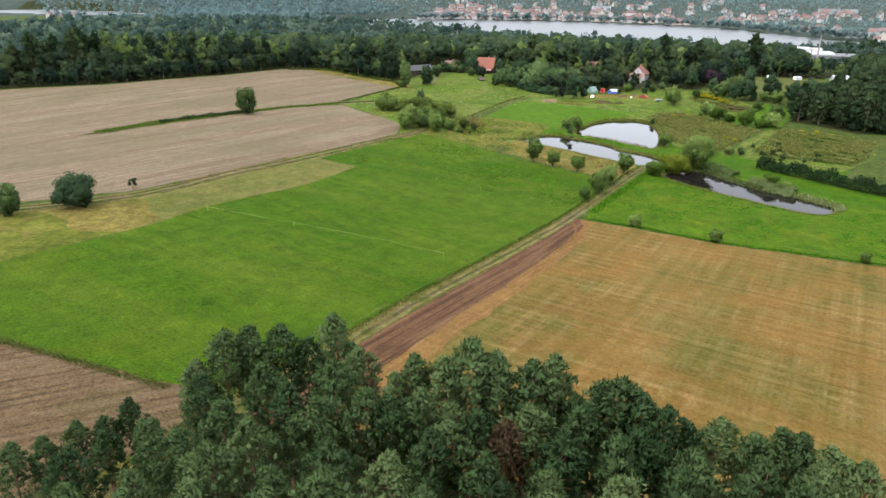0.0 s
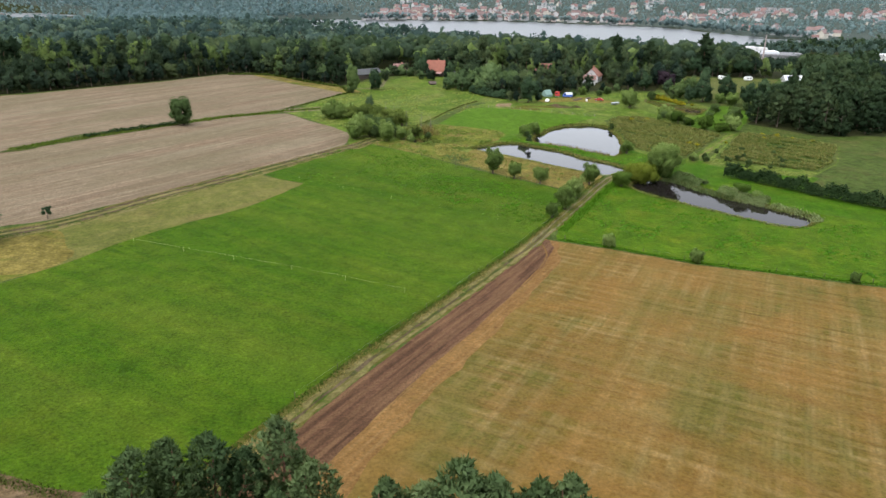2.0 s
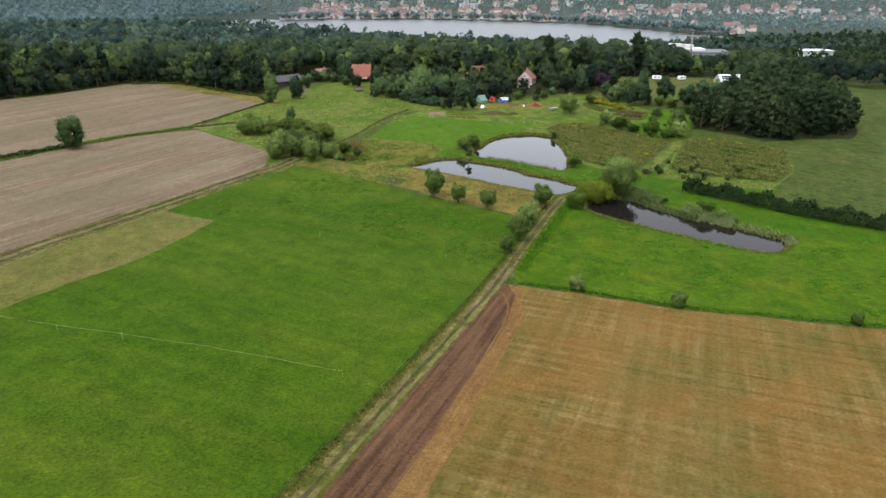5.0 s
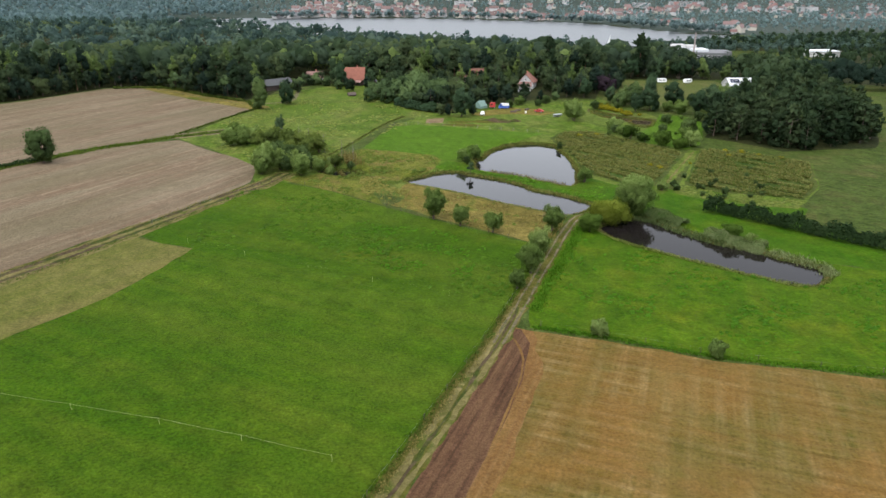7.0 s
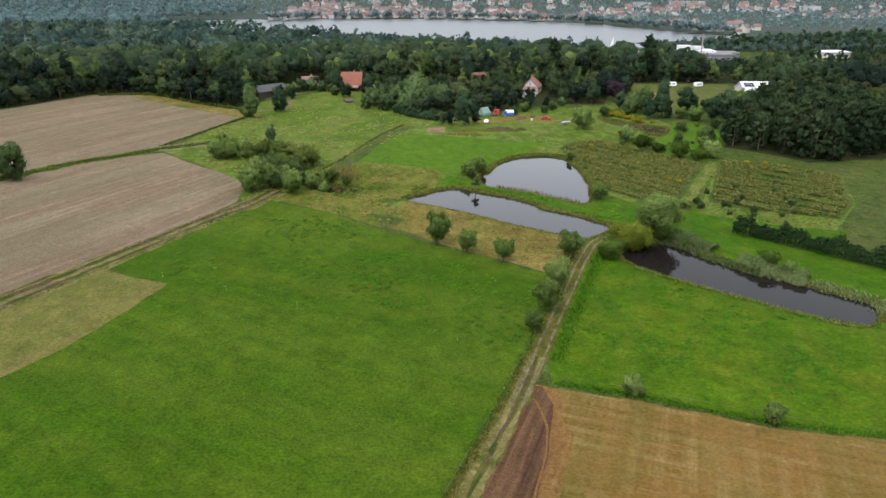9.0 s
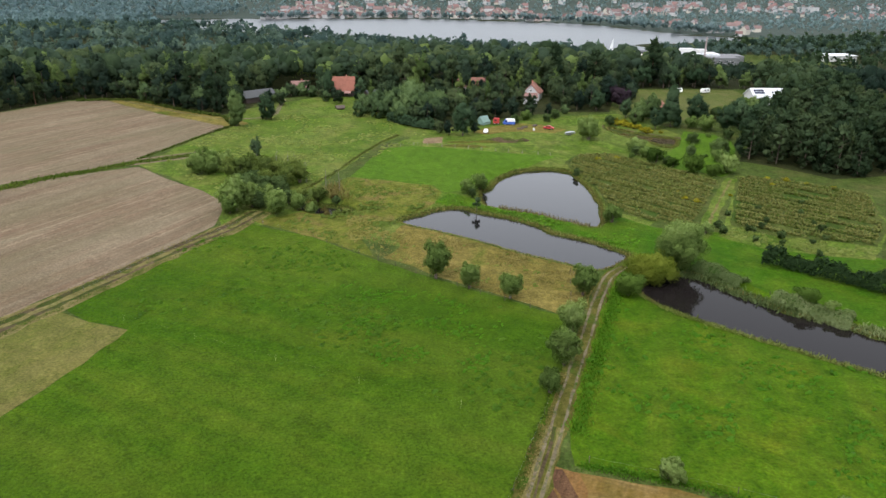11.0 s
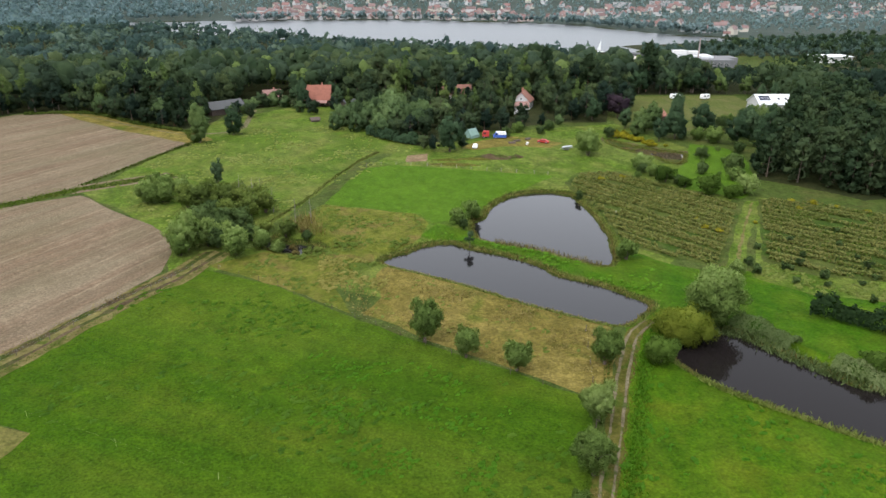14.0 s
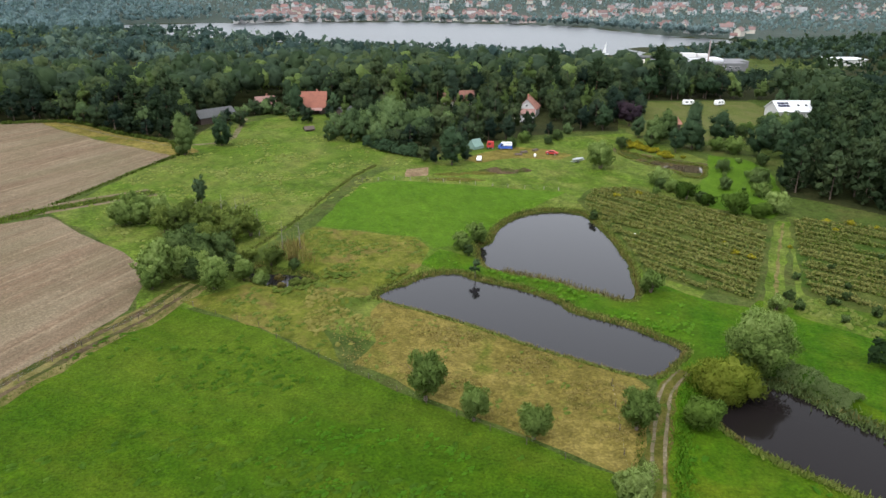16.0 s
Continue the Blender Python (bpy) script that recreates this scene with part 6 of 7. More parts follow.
hedge("hedge", [(109.5, 227), (119, 214), (128.5, 200), (139.5, 187.5), (155, 174), (176, 160)], 3.8, 3.4, 97, "hedge", "long dense dark green field hedge", 130)
hedge("reed_bank", [(93, 227), (95.2, 222), (97, 216.5)], 3.6, 1.5, 102, "reed", "dense grey-green reed bank of the dark pond", 380, 0.1)
hedge("reed_bank", [(100, 209.5), (102, 205.5), (104.5, 201), (107, 197.5)], 3.4, 1.4, 103, "reed", "grey-green reed bed under a pond shrub", 380, 0.1)
set_first(bush("bank_sallow", 104, 3.2, 5.4, "sallow", 46, 60, 0.15, "low green sallow behind the reeds"), 104.2, 206.6)
hedge("balk_scrub", [(-104, 268), (-98, 278), (-90, 288), (-80, 300)], 1.8, 1.0, 98, "hedge", "low scrub on the stubble balk", 26, 0.22)
hedge("wood_fringe", [(-98, 466), (-72, 466), (-47, 438), (-28, 421)], 2.2, 0.8, 99, "bank_tuft", "tall weeds along the wood's edge", 20, 0.4)
hedge("marsh_hedge", [(46, 401), (53, 388), (61, 379)], 3.6, 3.2, 101, "leaf_dark", "dark bushy spur at the lane's end", 90, 0.35)

# reeds and tussocks


def blades(name, xy, seed, mat, label, height=1.0, width=0.12, lean=0.35, category="grass"):
    """Upright pointed tufts, each a thin bent blade."""
    rng = np.random.default_rng(seed)
    n = len(xy)
    z = ground_z(xy[:, 0], xy[:, 1])
    z = np.maximum(z, WATER - 0.1)
    base = np.stack([xy[:, 0], xy[:, 1], z], 1)
    up = unit(rng.normal(size=(n, 3)) * (lean, lean, 0) + (0, 0, 1))
    a = rng.uniform(0, math.tau, n)
    side = np.stack([np.cos(a), np.sin(a), np.zeros(n)], 1)
    h = height * rng.uniform(0.55, 1.2, (n, 1))
    w = width * rng.uniform(0.6, 1.4, (n, 1))
    q = np.stack([base - side * w * 0.5, base + side * w * 0.5, base + up * h * 0.65 + side * w * 0.6, base + up * h], 1)
    tagged(part_mesh(name, quads_mesh(name, q, unit(rng.normal(size=(n, 3)) * 0.45 + (0, 0, 1))), M[mat]), label, category, "", "stuff")


def along(line, n, spread, seed):
    rng = np.random.default_rng(seed)
    p = np.asarray(line, float)
    k = rng.uniform(0, len(p) - 1.001, n)
    i = k.astype(int)
    q = p[i] + (p[i + 1] - p[i]) * (k - i)[:, None]
    return q + rng.normal(0, spread, (n, 2))


def tufts(name, xy, seed, mat, label, height=0.3, size=0.3, category="grass"):
    """Low humps of grass: sprays that face up, three to a hump."""
    rng = np.random.default_rng(seed)
    k = np.repeat(np.arange(len(xy)), 3)
    p = xy[k] + rng.normal(0, size * 0.5, (len(k), 2))
    z = ground_z(p[:, 0], p[:, 1]) + rng.uniform(0.1, 1.0, len(k)) * height
    normal = unit(rng.normal(size=(len(k), 3)) * 0.6 + (0, 0, 1))
    q = leaf_quads(rng, np.stack([p[:, 0], p[:, 1], z], 1), normal, size, 1.5)
    tagged(part_mesh(name, quads_mesh(name, q, unit(normal + (0, 0, 0.5))), M[mat]), label, category, "", "stuff")


for n, (pond, ring) in enumerate(POND_RINGS.items()):
    closed = np.concatenate([ring, ring[:1]])
    blades("bank_grass", along(grow(closed, 0.9), len(ring) * 55, 0.45, 200 + n), 210 + n, "tuft_pale", "shaggy grass fringe of the pond", 0.55, 0.15, 0.8)
    blades("bank_grass", along(grow(closed, 0.3), len(ring) * 16, 0.3, 220 + n), 230 + n, "straw", "bleached straw fringe of the pond", 0.7, 0.14, 0.4)
blades("reeds", along([(88, 226), (92.5, 222), (94, 216), (97, 209), (101, 203)], 1400, 0.8, 240), 241, "reed", "grey-green reeds on the dark pond's bank", 1.0, 0.24, 0.6, "reeds")
blades("reeds", along([(101, 203), (106, 198), (110.5, 192), (114, 186), (112.5, 181)], 1200, 0.7, 242), 243, "reed", "grey-green reeds on the dark pond's bank", 0.9, 0.25, 0.5, "reeds")
blades("reeds", along([(76, 210), (79, 205), (84, 198.5), (91, 190), (98, 181.8), (104, 176.8)], 1500, 0.8, 244), 245, "tuft_pale", "pale reeds along the meadow bank", 0.85, 0.18, 0.6, "reeds")
blades("cattails", along([(61.5, 277.8), (66, 274.5), (70.5, 271), (76, 264), (80.5, 259)], 520, 0.35, 246), 247, "straw", "thin straw-coloured cattails in the round pond", 1.5, 0.1, 0.25, "reeds")
blades("marsh_stalks", along([(14, 296), (18, 300), (16, 292), (20, 290)], 300, 1.2, 248), 249, "straw", "tall dead stalks in the marsh", 3.2, 0.12, 0.25, "stalks")
MEADOW = [(-8, 270), (-24, 248), (-23, 217), (-8, 203), (14, 191), (33, 180), (41, 177), (50, 204), (50, 210), (34, 229), (22, 243), (10, 257)]
humps("tussocks", patchy(MEADOW, 2300, 250, 0.16, 0.5), 251, "tuft", "dark tussocks scattered over the meadow", 0.42, 0.24)
humps("pale_tussocks", patchy([(8, 225), (20, 232), (34, 222), (44, 208), (36, 190), (20, 194)], 1500, 252, 0.4, 0.3), 253, "lush_tuft", "silvery tussocks in the far corner of the meadow", 0.3, 0.2)
humps("lush_tussocks", patchy([(48, 184), (70, 156), (100, 142), (130, 128), (134, 180), (108, 175), (90, 186), (76, 205), (70, 214), (66, 212)], 2600, 254, 0.25, 0.3), 255, "lush_tuft", "thick green tussocks by the pond", 0.4, 0.2)
humps("bank_tussocks", patchy([(46, 288), (60, 280), (72, 268), (84, 256), (98, 250), (86, 240), (76, 250), (66, 264), (56, 279)], 1100, 282, 0.3, 0.0), 283, "lush_tuft", "thick grass on the bank between the ponds", 0.4, 0.22)
tufts("dry_tussocks", patchy([(34, 265), (56, 243), (68, 229), (60, 214), (47, 219), (24, 244), (22, 258)], 9000, 256, 0.35, 0.5), 257, "straw", "straw-coloured tussocks beside the pond", 0.16, 0.1)
humps("green_tussocks", patchy([(34, 265), (56, 243), (68, 229), (60, 214), (47, 219), (26, 244)], 700, 284, 0.5, 0.9), 285, "tuft_pale", "green tussocks in the dry grass", 0.32, 0.16)
humps("marsh_tussocks", patchy([(20, 312), (46, 300), (46, 285), (34, 274), (26, 258), (20, 247), (2, 270), (18, 288)], 2200, 258, 0.3, 0.2), 259, "tuft_pale", "yellowish marsh tussocks", 0.4, 0.26)
humps("marsh_straw", patchy([(20, 276), (30, 270), (33, 258), (27, 247), (20, 252), (17, 264)], 900, 286, 0.4, 0.0), 287, "sedge", "bleached sedge tussocks in the marsh", 0.4, 0.3)
humps("rough_tussocks", patchy([(-8, 276), (-14, 300), (-41, 337), (-22, 396), (0, 420), (40, 440), (44, 402), (60, 372), (20, 318), (0, 290)], 3600, 260, 0.2, 0.3), 261, "tuft_pale", "pale tussocks over the rough meadow", 0.5, 0.26, 60)
blades("verge_weeds", along(smooth(TRACK[1:12], 2.0, 0, 1, closed=False) + (-2.1, 1.1), 4200, 0.35, 262), 263, "rough_tuft", "low dull weeds along the field track", 0.3, 0.14, 0.7)
blades("verge_straw", along(smooth(TRACK[1:8], 2.0, 0, 1, closed=False) + (-1.2, 0.7), 2600, 0.4, 264), 265, "straw", "dry straw along the field track", 0.25, 0.14, 0.9)
blades("track_edge_weeds", along(smooth(TRACK[6:13], 2.0, 0, 1, closed=False) + (2.6, -1.4), 4200, 0.7, 266), 267, "lush_tuft", "rank weeds beside the wheel track", 0.45, 0.16, 0.7)
blades("edge_weeds", along([(42, 165.8), (52, 161), (68, 151.2), (84, 144.8), (101, 137.8)], 4200, 0.5, 268), 269, "lush_tuft", "green weeds on the field edge", 0.3, 0.16, 0.7)
blades("left_weeds", along(smooth(LEFT_TRACK[1:], 2, 0, 1, closed=False) + (1.8, -1.2), 2200, 0.5, 270), 271, "rough_tuft", "weeds along the earthen field track", 0.25, 0.14, 0.6)
blades("left_weeds", along(smooth(LEFT_TRACK[1:], 2, 0, 1, closed=False) + (-2.2, 1.4), 1600, 0.5, 272), 273, "straw", "dry weeds along the earthen field track", 0.25, 0.14, 0.6)
blades("foot_weeds", along([(-112, 107), (-54, 83.3), (-27, 72.5)], 3000, 0.45, 274), 275, "bank_tuft", "weeds between meadow and brown field", 0.3, 0.14, 0.6)
blades("balk_weeds", along(BALK, 4200, 1.5, 276), 277, "rough_tuft", "weeds on the stubble balk", 0.5, 0.24, 0.6)
blades("ditch_weeds", along([(-1, 285), (8, 301), (17, 317), (28, 341), (37, 358), (45, 370)], 2600, 0.5, 278), 279, "bank_tuft", "dark rank weeds in a meadow ditch", 0.35, 0.2, 0.6)
blades("lane_weeds", along([(-26, 421), (-20, 399), (-26, 388), (-46, 342)], 1800, 0.6, 280), 281, "bank_tuft", "weeds at the corner of the stubble", 0.6, 0.3, 0.6)


def mound(x, y, w, d, h, turn, seed, mat, label):
    """A low uneven heap that sinks into the ground at its rim."""
    bm = bmesh.new()
    bmesh.ops.create_grid(bm, x_segments=22, y_segments=14, size=1)
    base = gz(x, y)
    m = pose(x, y, 0, 0, 0, turn)
    for q in bm.verts:
        r = math.hypot(q.co.x, q.co.y)
        lump = noise.noise(Vector((q.co.x * 2.2, q.co.y * 2.2, seed))) * 0.45 + 0.8
        p = m @ Vector((q.co.x * w / 2, q.co.y * d / 2, 0))
        q.co = Vector((p.x, p.y, gz(p.x, p.y) - 0.15 + max(0.0, 1 - r * r) * h * lump))
    for f in bm.faces:
        f.smooth = True
    tagged(part("earth_mound", bm, M[mat]), label, "earth mound", "earth mounds by the yard")


mound(67, 345.8, 20, 4, 1.0, -12, 1.0, "verge", "low overgrown bank above the pasture")
mound(82.5, 353.5, 14, 5.5, 1.8, -16, 2.0, "earth", "dug mound of bare brown earth")
mound(76, 352.5, 14, 4, 0.9, -10, 5.0, "verge", "low grassy spoil bank by the yard")
mound(90.8, 353.5, 7, 4, 1.2, 8, 3.0, "earth", "small heap of brown soil and roots")
mound(66, 352.5, 12, 4, 0.7, -10, 4.0, "verge", "low grassy bank by the pasture")
# ---------------------------------------------------------------- buildings


def gable_walls(bm, w, d, eave, ridge, z0=-1.0):
    """Closed walls under a gable roof whose ridge runs along x."""
    v = {}
    for k, x in enumerate((-w / 2, w / 2)):
        v[k] = [bm.verts.new(p) for p in ((x, -d / 2, z0), (x, d / 2, z0), (x, d / 2, eave), (x, 0, ridge), (x, -d / 2, eave))]
    bm.faces.new(v[0][::-1])
    bm.faces.new(v[1])
    for a, b in ((0, 1), (1, 2), (2, 3), (3, 4), (4, 0)):
        bm.faces.new((v[0][a], v[0][b], v[1][b], v[1][a]))
    bmesh.ops.recalc_face_normals(bm, faces=bm.faces[:])


def roof_slab(bm, w, d, eave, ridge, side, over=0.5, thick=0.22):
    """One slope of a gable roof with its overhang."""
    slope = (ridge - eave) / (d / 2)
    y1 = side * (d / 2 + over)
    z1 = eave - slope * over
    x = w / 2 + over
    t = thick
    pts = [(-x, 0, ridge + 0.03), (x, 0, ridge + 0.03), (x, y1, z1 + 0.03), (-x, y1, z1 + 0.03)]
    top = [bm.verts.new((a, b, c + t)) for a, b, c in pts]
    low = [bm.verts.new(p) for p in pts]
    bm.faces.new(top)
    bm.faces.new(low[::-1])
    for k in range(4):
        bm.faces.new((top[k], low[k], low[(k + 1) % 4], top[(k + 1) % 4]))
    bmesh.ops.recalc_face_normals(bm, faces=bm.faces[:])


def window(parent, x, y, z, w, h, turn):
    """A framed window set into a wall; turn 0 faces -y, 90 faces +x."""
    frame_ob = new("window", None)
    bm = bmesh.new()
    for a in ((-w / 2, w / 2, -0.06, 0.04, h / 2 - 0.09, h / 2), (-w / 2, w / 2, -0.06, 0.04, -h / 2, -h / 2 + 0.09), (-w / 2, -w / 2 + 0.09, -0.06, 0.04, -h / 2 + 0.09, h / 2 - 0.09), (w / 2 - 0.09, w / 2, -0.06, 0.04, -h / 2 + 0.09, h / 2 - 0.09), (-0.04, 0.04, -0.06, 0.04, -h / 2 + 0.09, h / 2 - 0.09)):
        box(bm, *a)
    bpy.data.objects.remove(frame_ob)
    win = part("window", bm, M["frame_white"], parent)
    win.matrix_basis = pose(x, y, z, 0, 0, turn)
    boxed("pane", M["glass"], win, (-w / 2 + 0.09, w / 2 - 0.09, -0.025, 0.02, -h / 2 + 0.09, h / 2 - 0.09))
    return win


def house(name, label, x, y, turn, w, d, eave, ridge, wall, roof, windows=(), chimney=None, door=None, category="house", base=0.0):
    root = thing(name, label, category, pose(x, y, gz(x, y) + base, 0, 0, turn))
    bm = bmesh.new()
    gable_walls(bm, w, d, eave, ridge)
    part("wall", bm, M[wall], root)
    for side in (-1, 1):
        bm = bmesh.new()
        roof_slab(bm, w, d, eave, ridge, side)
        part("roof", bm, M[roof], root)
    for wx, wz, ww, wh, face in windows:
        if face == "front":
            window(root, wx, -d / 2 - 0.02, wz, ww, wh, 0)
        elif face == "right":
            window(root, w / 2 + 0.02, wx, wz, ww, wh, 90)
        else:
            window(root, -w / 2 - 0.02, wx, wz, ww, wh, -90)
    if chimney:
        boxed("chimney", M["brick"], root, (chimney - 0.35, chimney + 0.35, 0.3, 1.0, ridge - 1.2, ridge + 1.1), 0.03)
    if door is not None:
        boxed("door", M["timber"], root, (door - 0.5, door + 0.5, -d / 2 - 0.05, -d / 2 + 0.02, 0.0, 2.05), 0.02)
    return root


fh = house("farmhouse", "old farmhouse with a steep red tiled roof", 29.5, 474, -8, 12, 10.5, 3.2, 9.2, "timber", "tiles", [(-3.6, 1.7, 1.0, 1.2, "front"), (3.6, 1.7, 1.0, 1.2, "front"), (-1.5, 1.7, 1.0, 1.2, "right"), (1.5, 1.7, 1.0, 1.2, "right"), (0, 5.4, 1.0, 1.2, "right"), (0, 5.4, 1.0, 1.2, "left")], 2.0, 0.0)
bm = bmesh.new()
v = [bm.verts.new(p) for p in ((-1.8, -5.2, 3.0), (4.6, -5.2, 3.0), (4.6, -8.6, 2.1), (-1.8, -8.6, 2.1), (-1.8, -5.2, 2.8), (4.6, -5.2, 2.8), (4.6, -8.6, 1.9), (-1.8, -8.6, 1.9))]
for f in ((0, 1, 2, 3), (7, 6, 5, 4), (0, 4, 5, 1), (1, 5, 6, 2), (2, 6, 7, 3), (3, 7, 4, 0)):
    bm.faces.new([v[i] for i in f])
bmesh.ops.recalc_face_normals(bm, faces=bm.faces[:])
part("porch_roof", bm, M["tiles_pink"], fh, "pale red porch roof")
for px in (-1.5, 1.4, 4.3):
    boxed("porch_post", M["timber"], fh, (px - 0.08, px + 0.08, -8.4, -8.24, -0.6, 1.95))
house("cottage", "small cottage with a faded pink-red roof", 7.5, 489, 14, 8.5, 7, 2.7, 5.6, "render_white", "tiles_pink", [(-2, 1.5, 1.0, 1.1, "front"), (2, 1.5, 1.0, 1.1, "front")], 1.2, 0.0)
house("barn", "long low dark timber barn with grey sheet roof", -13.5, 460, 36, 17, 7.5, 2.8, 5.4, "timber", "grey_roof", [], None, 2.0, "barn")
house("shed", "weathered grey-roofed shed among bushes", 45.5, 461.5, 24, 11, 6, 2.3, 4.0, "timber", "grey_roof", [], None, -2.0, "shed")
house("long_house", "long farmhouse with a faded red roof behind trees", 98.5, 476, -6, 14, 8.5, 3.2, 7.0, "render_cream", "tiles_old", [(-4.5, 1.6, 1.0, 1.2, "front"), (-1.5, 1.6, 1.0, 1.2, "front"), (2, 1.6, 1.0, 1.2, "front"), (5, 1.6, 1.0, 1.2, "front")], -3.0)
wh = house("white_house", "white rendered house with a red gable roof", 124, 446, 62, 11, 8.2, 3.6, 7.8, "render_white", "tiles_old", [(-1.8, 1.8, 1.0, 1.2, "left"), (1.6, 1.8, 1.0, 1.2, "left"), (0, 4.9, 1.0, 1.1, "left"), (-2, 1.8, 1.0, 1.2, "front"), (2, 1.8, 1.0, 1.2, "front")], 2.0)
house("white_annexe", "low white annexe with a pinkish roof", 117.5, 432.5, -12, 8, 5.5, 3.3, 5.0, "render_white", "tiles_pink", [(-2, 1.6, 1.0, 1.1, "front"), (1.8, 1.6, 1.0, 1.1, "front")])
house("garden_shed", "small garden shed with red roof", 172, 404, 20, 4.2, 4.5, 2.6, 4.6, "timber", "tiles_old", [], None, 0.0, "shed")
house("field_shelter", "low rusty-roofed animal shelter in the meadow", 25.7, 432, 12, 3.2, 2.2, 0.9, 1.7, "timber", "timber", [], None, None, "shelter")

# the modern white house
mh = house("modern_house", "modern white house with white roof and solar panels", 238, 419, -10, 17, 13, 3.8, 7.4, "render_white", "flat_white", [(-5, 1.8, 1.6, 1.3, "front"), (1.4, 1.8, 1.6, 1.3, "front"), (-2, 1.8, 1.4, 1.3, "left"), (2, 1.8, 1.4, 1.3, "left")], None, -4.4)
tilt = math.degrees(math.atan2(3.6, 6.5))
for k in range(6):
    px, py = -6.8 + 1.75 * (k % 3), -1.9 - 1.6 * (k // 3)
    boxed("solar_panel", M["solar"], mh, (-0.82, 0.82, -0.75, 0.75, 0, 0.07)).matrix_basis = pose(px, py, 7.4 + py * 3.6 / 6.5 + 0.33, tilt, 0, 0)
for px in (1.5, 5.0):
    boxed("skylight", M["glass"], mh, (-0.5, 0.5, -0.6, 0.6, 0, 0.12)).matrix_basis = pose(px, -3.2, 7.4 - 3.2 * 3.6 / 6.5 + 0.3, tilt, 0, 0)

# the factory by the lake
fc = thing("factory", "low grey factory halls with white roofs", "factory", pose(306, 618, gz(306, 618), 0, 0, -14))
for n, (dims, mat) in enumerate((((-30, 34, -16, 14, -1, 5.5), "flat_grey"), ((-12, 22, -4, 14, 5.5, 7.2), "flat_white"), ((-6, 4, 2, 10, 7.6, 10.5), "render_white"), ((6, 14, 4, 12, 7.6, 9.8), "render_white"), ((-34, -6, 14, 30, -1, 6.5), "grey_roof"), ((20, 44, 6, 24, -1, 5.0), "flat_grey"))):
    boxed("hall", M[mat], fc, dims, 0.08)
for wx in np.arange(-26, 32, 4.5):
    window(fc, float(wx), -16.03, 2.6, 3.0, 1.6, 0)
boxed("yellow_hall", M["render_cream"], fc, (-52, -32, -4, 8, -1, 5.8), 0.08, "yellowish rendered hall")
bm = bmesh.new()
tube(bm, [(0, 0, -1), (0, 0, 10), (0, 0, 21)], [0.75, 0.6, 0.45], 12)
tagged(part("factory_chimney", bm, M["pale_steel"]), "slender pale reddish factory chimney", "chimney").matrix_basis = pose(306.5, 597, gz(306, 597))
boxed_hall = thing("white_hall", "long low white-roofed hall in the woods", "hall", pose(440, 624, gz(440, 624), 0, 0, -10))
boxed("wall", M["render_white"], boxed_hall, (-13, 13, -9, 9, -1, 4.4), 0.05)
boxed("roof", M["flat_white"], boxed_hall, (-13.6, 13.6, -9.6, 9.6, 4.4, 5.0), 0.05)
for cx, cy, s in ((262, 611, 5), (286, 655, 5)):
    house("gatehouse", "small pale works building", cx, cy, -14, 12, 8, 3.2, 4.2, "render_white", "grey_roof", [(-3, 1.7, 1.4, 1.2, "front"), (3, 1.7, 1.4, 1.2, "front")], None, 0.0)


# ---------------------------------------------------------------- vehicles and yard things
def wheel(parent, x, y, r=0.34):
    bm = bmesh.new()
    bmesh.ops.create_cone(bm, cap_ends=True, segments=14, radius1=r, radius2=r, depth=0.22)
    bmesh.ops.bevel(bm, geom=[e for e in bm.edges if len(e.link_faces) == 2 and e.calc_face_angle(0) > 1], offset=0.04, segments=1, affect="EDGES")
    w = part("wheel", bm, M["rubber"], parent)
    w.matrix_basis = pose(x, y, r, 90, 0, 0)
    bm = bmesh.new()
    bmesh.ops.create_cone(bm, cap_ends=True, segments=12, radius1=r * 0.6, radius2=r * 0.6, depth=0.235)
    part("rim", bm, M["steel"], w)


def profile_body(bm, outline, half):
    """A car body: a side outline (x, z) drawn in at the roof, both sides closed."""
    left, right = [], []
    top = max(z for _, z in outline)
    for x, z in outline:
        y = half * (1 - 0.16 * max(0, (z - 0.9) / max(top - 0.9, 0.1)))
        left.append(bm.verts.new((x, -y, z)))
        right.append(bm.verts.new((x, y, z)))
    bm.faces.new(left[::-1])
    bm.faces.new(right)
    for k in range(len(outline)):
        n = (k + 1) % len(outline)
        bm.faces.new((left[k], left[n], right[n], right[k]))
    bmesh.ops.recalc_face_normals(bm, faces=bm.faces[:])


def car(name, label, x, y, turn, paint, outline, half, glass, wheels, category="car"):
    root = thing(name, label, category, pose(x, y, gz(x, y), 0, 0, turn))
    bm = bmesh.new()
    profile_body(bm, outline, half)
    bmesh.ops.bevel(bm, geom=bm.edges[:], offset=0.05, segments=2, affect="EDGES")
    part("body", bm, M[paint], root)
    for x0, x1, z0, z1 in glass:
        for s in (-1, 1):
            boxed("side_window", M["glass"], root, (x0, x1, s * half * 0.93 - 0.03, s * half * 0.93 + 0.03, z0, z1), 0.02)
    for wx in wheels:
        for s in (-1, 1):
            wheel(root, wx, s * (half - 0.08))
    for s in (-0.6, 0.6):
        boxed("headlight", M["frame_white"], root, (outline[0][0] - 0.03, outline[0][0] + 0.05, s * half - 0.15, s * half + 0.15, 0.6, 0.78), 0.02)
    return root


SEDAN = [(-2.1, 0.35), (2.1, 0.35), (2.15, 0.8), (1.5, 0.95), (0.8, 1.45), (-0.6, 1.47), (-1.3, 0.98), (-2.1, 0.85)]
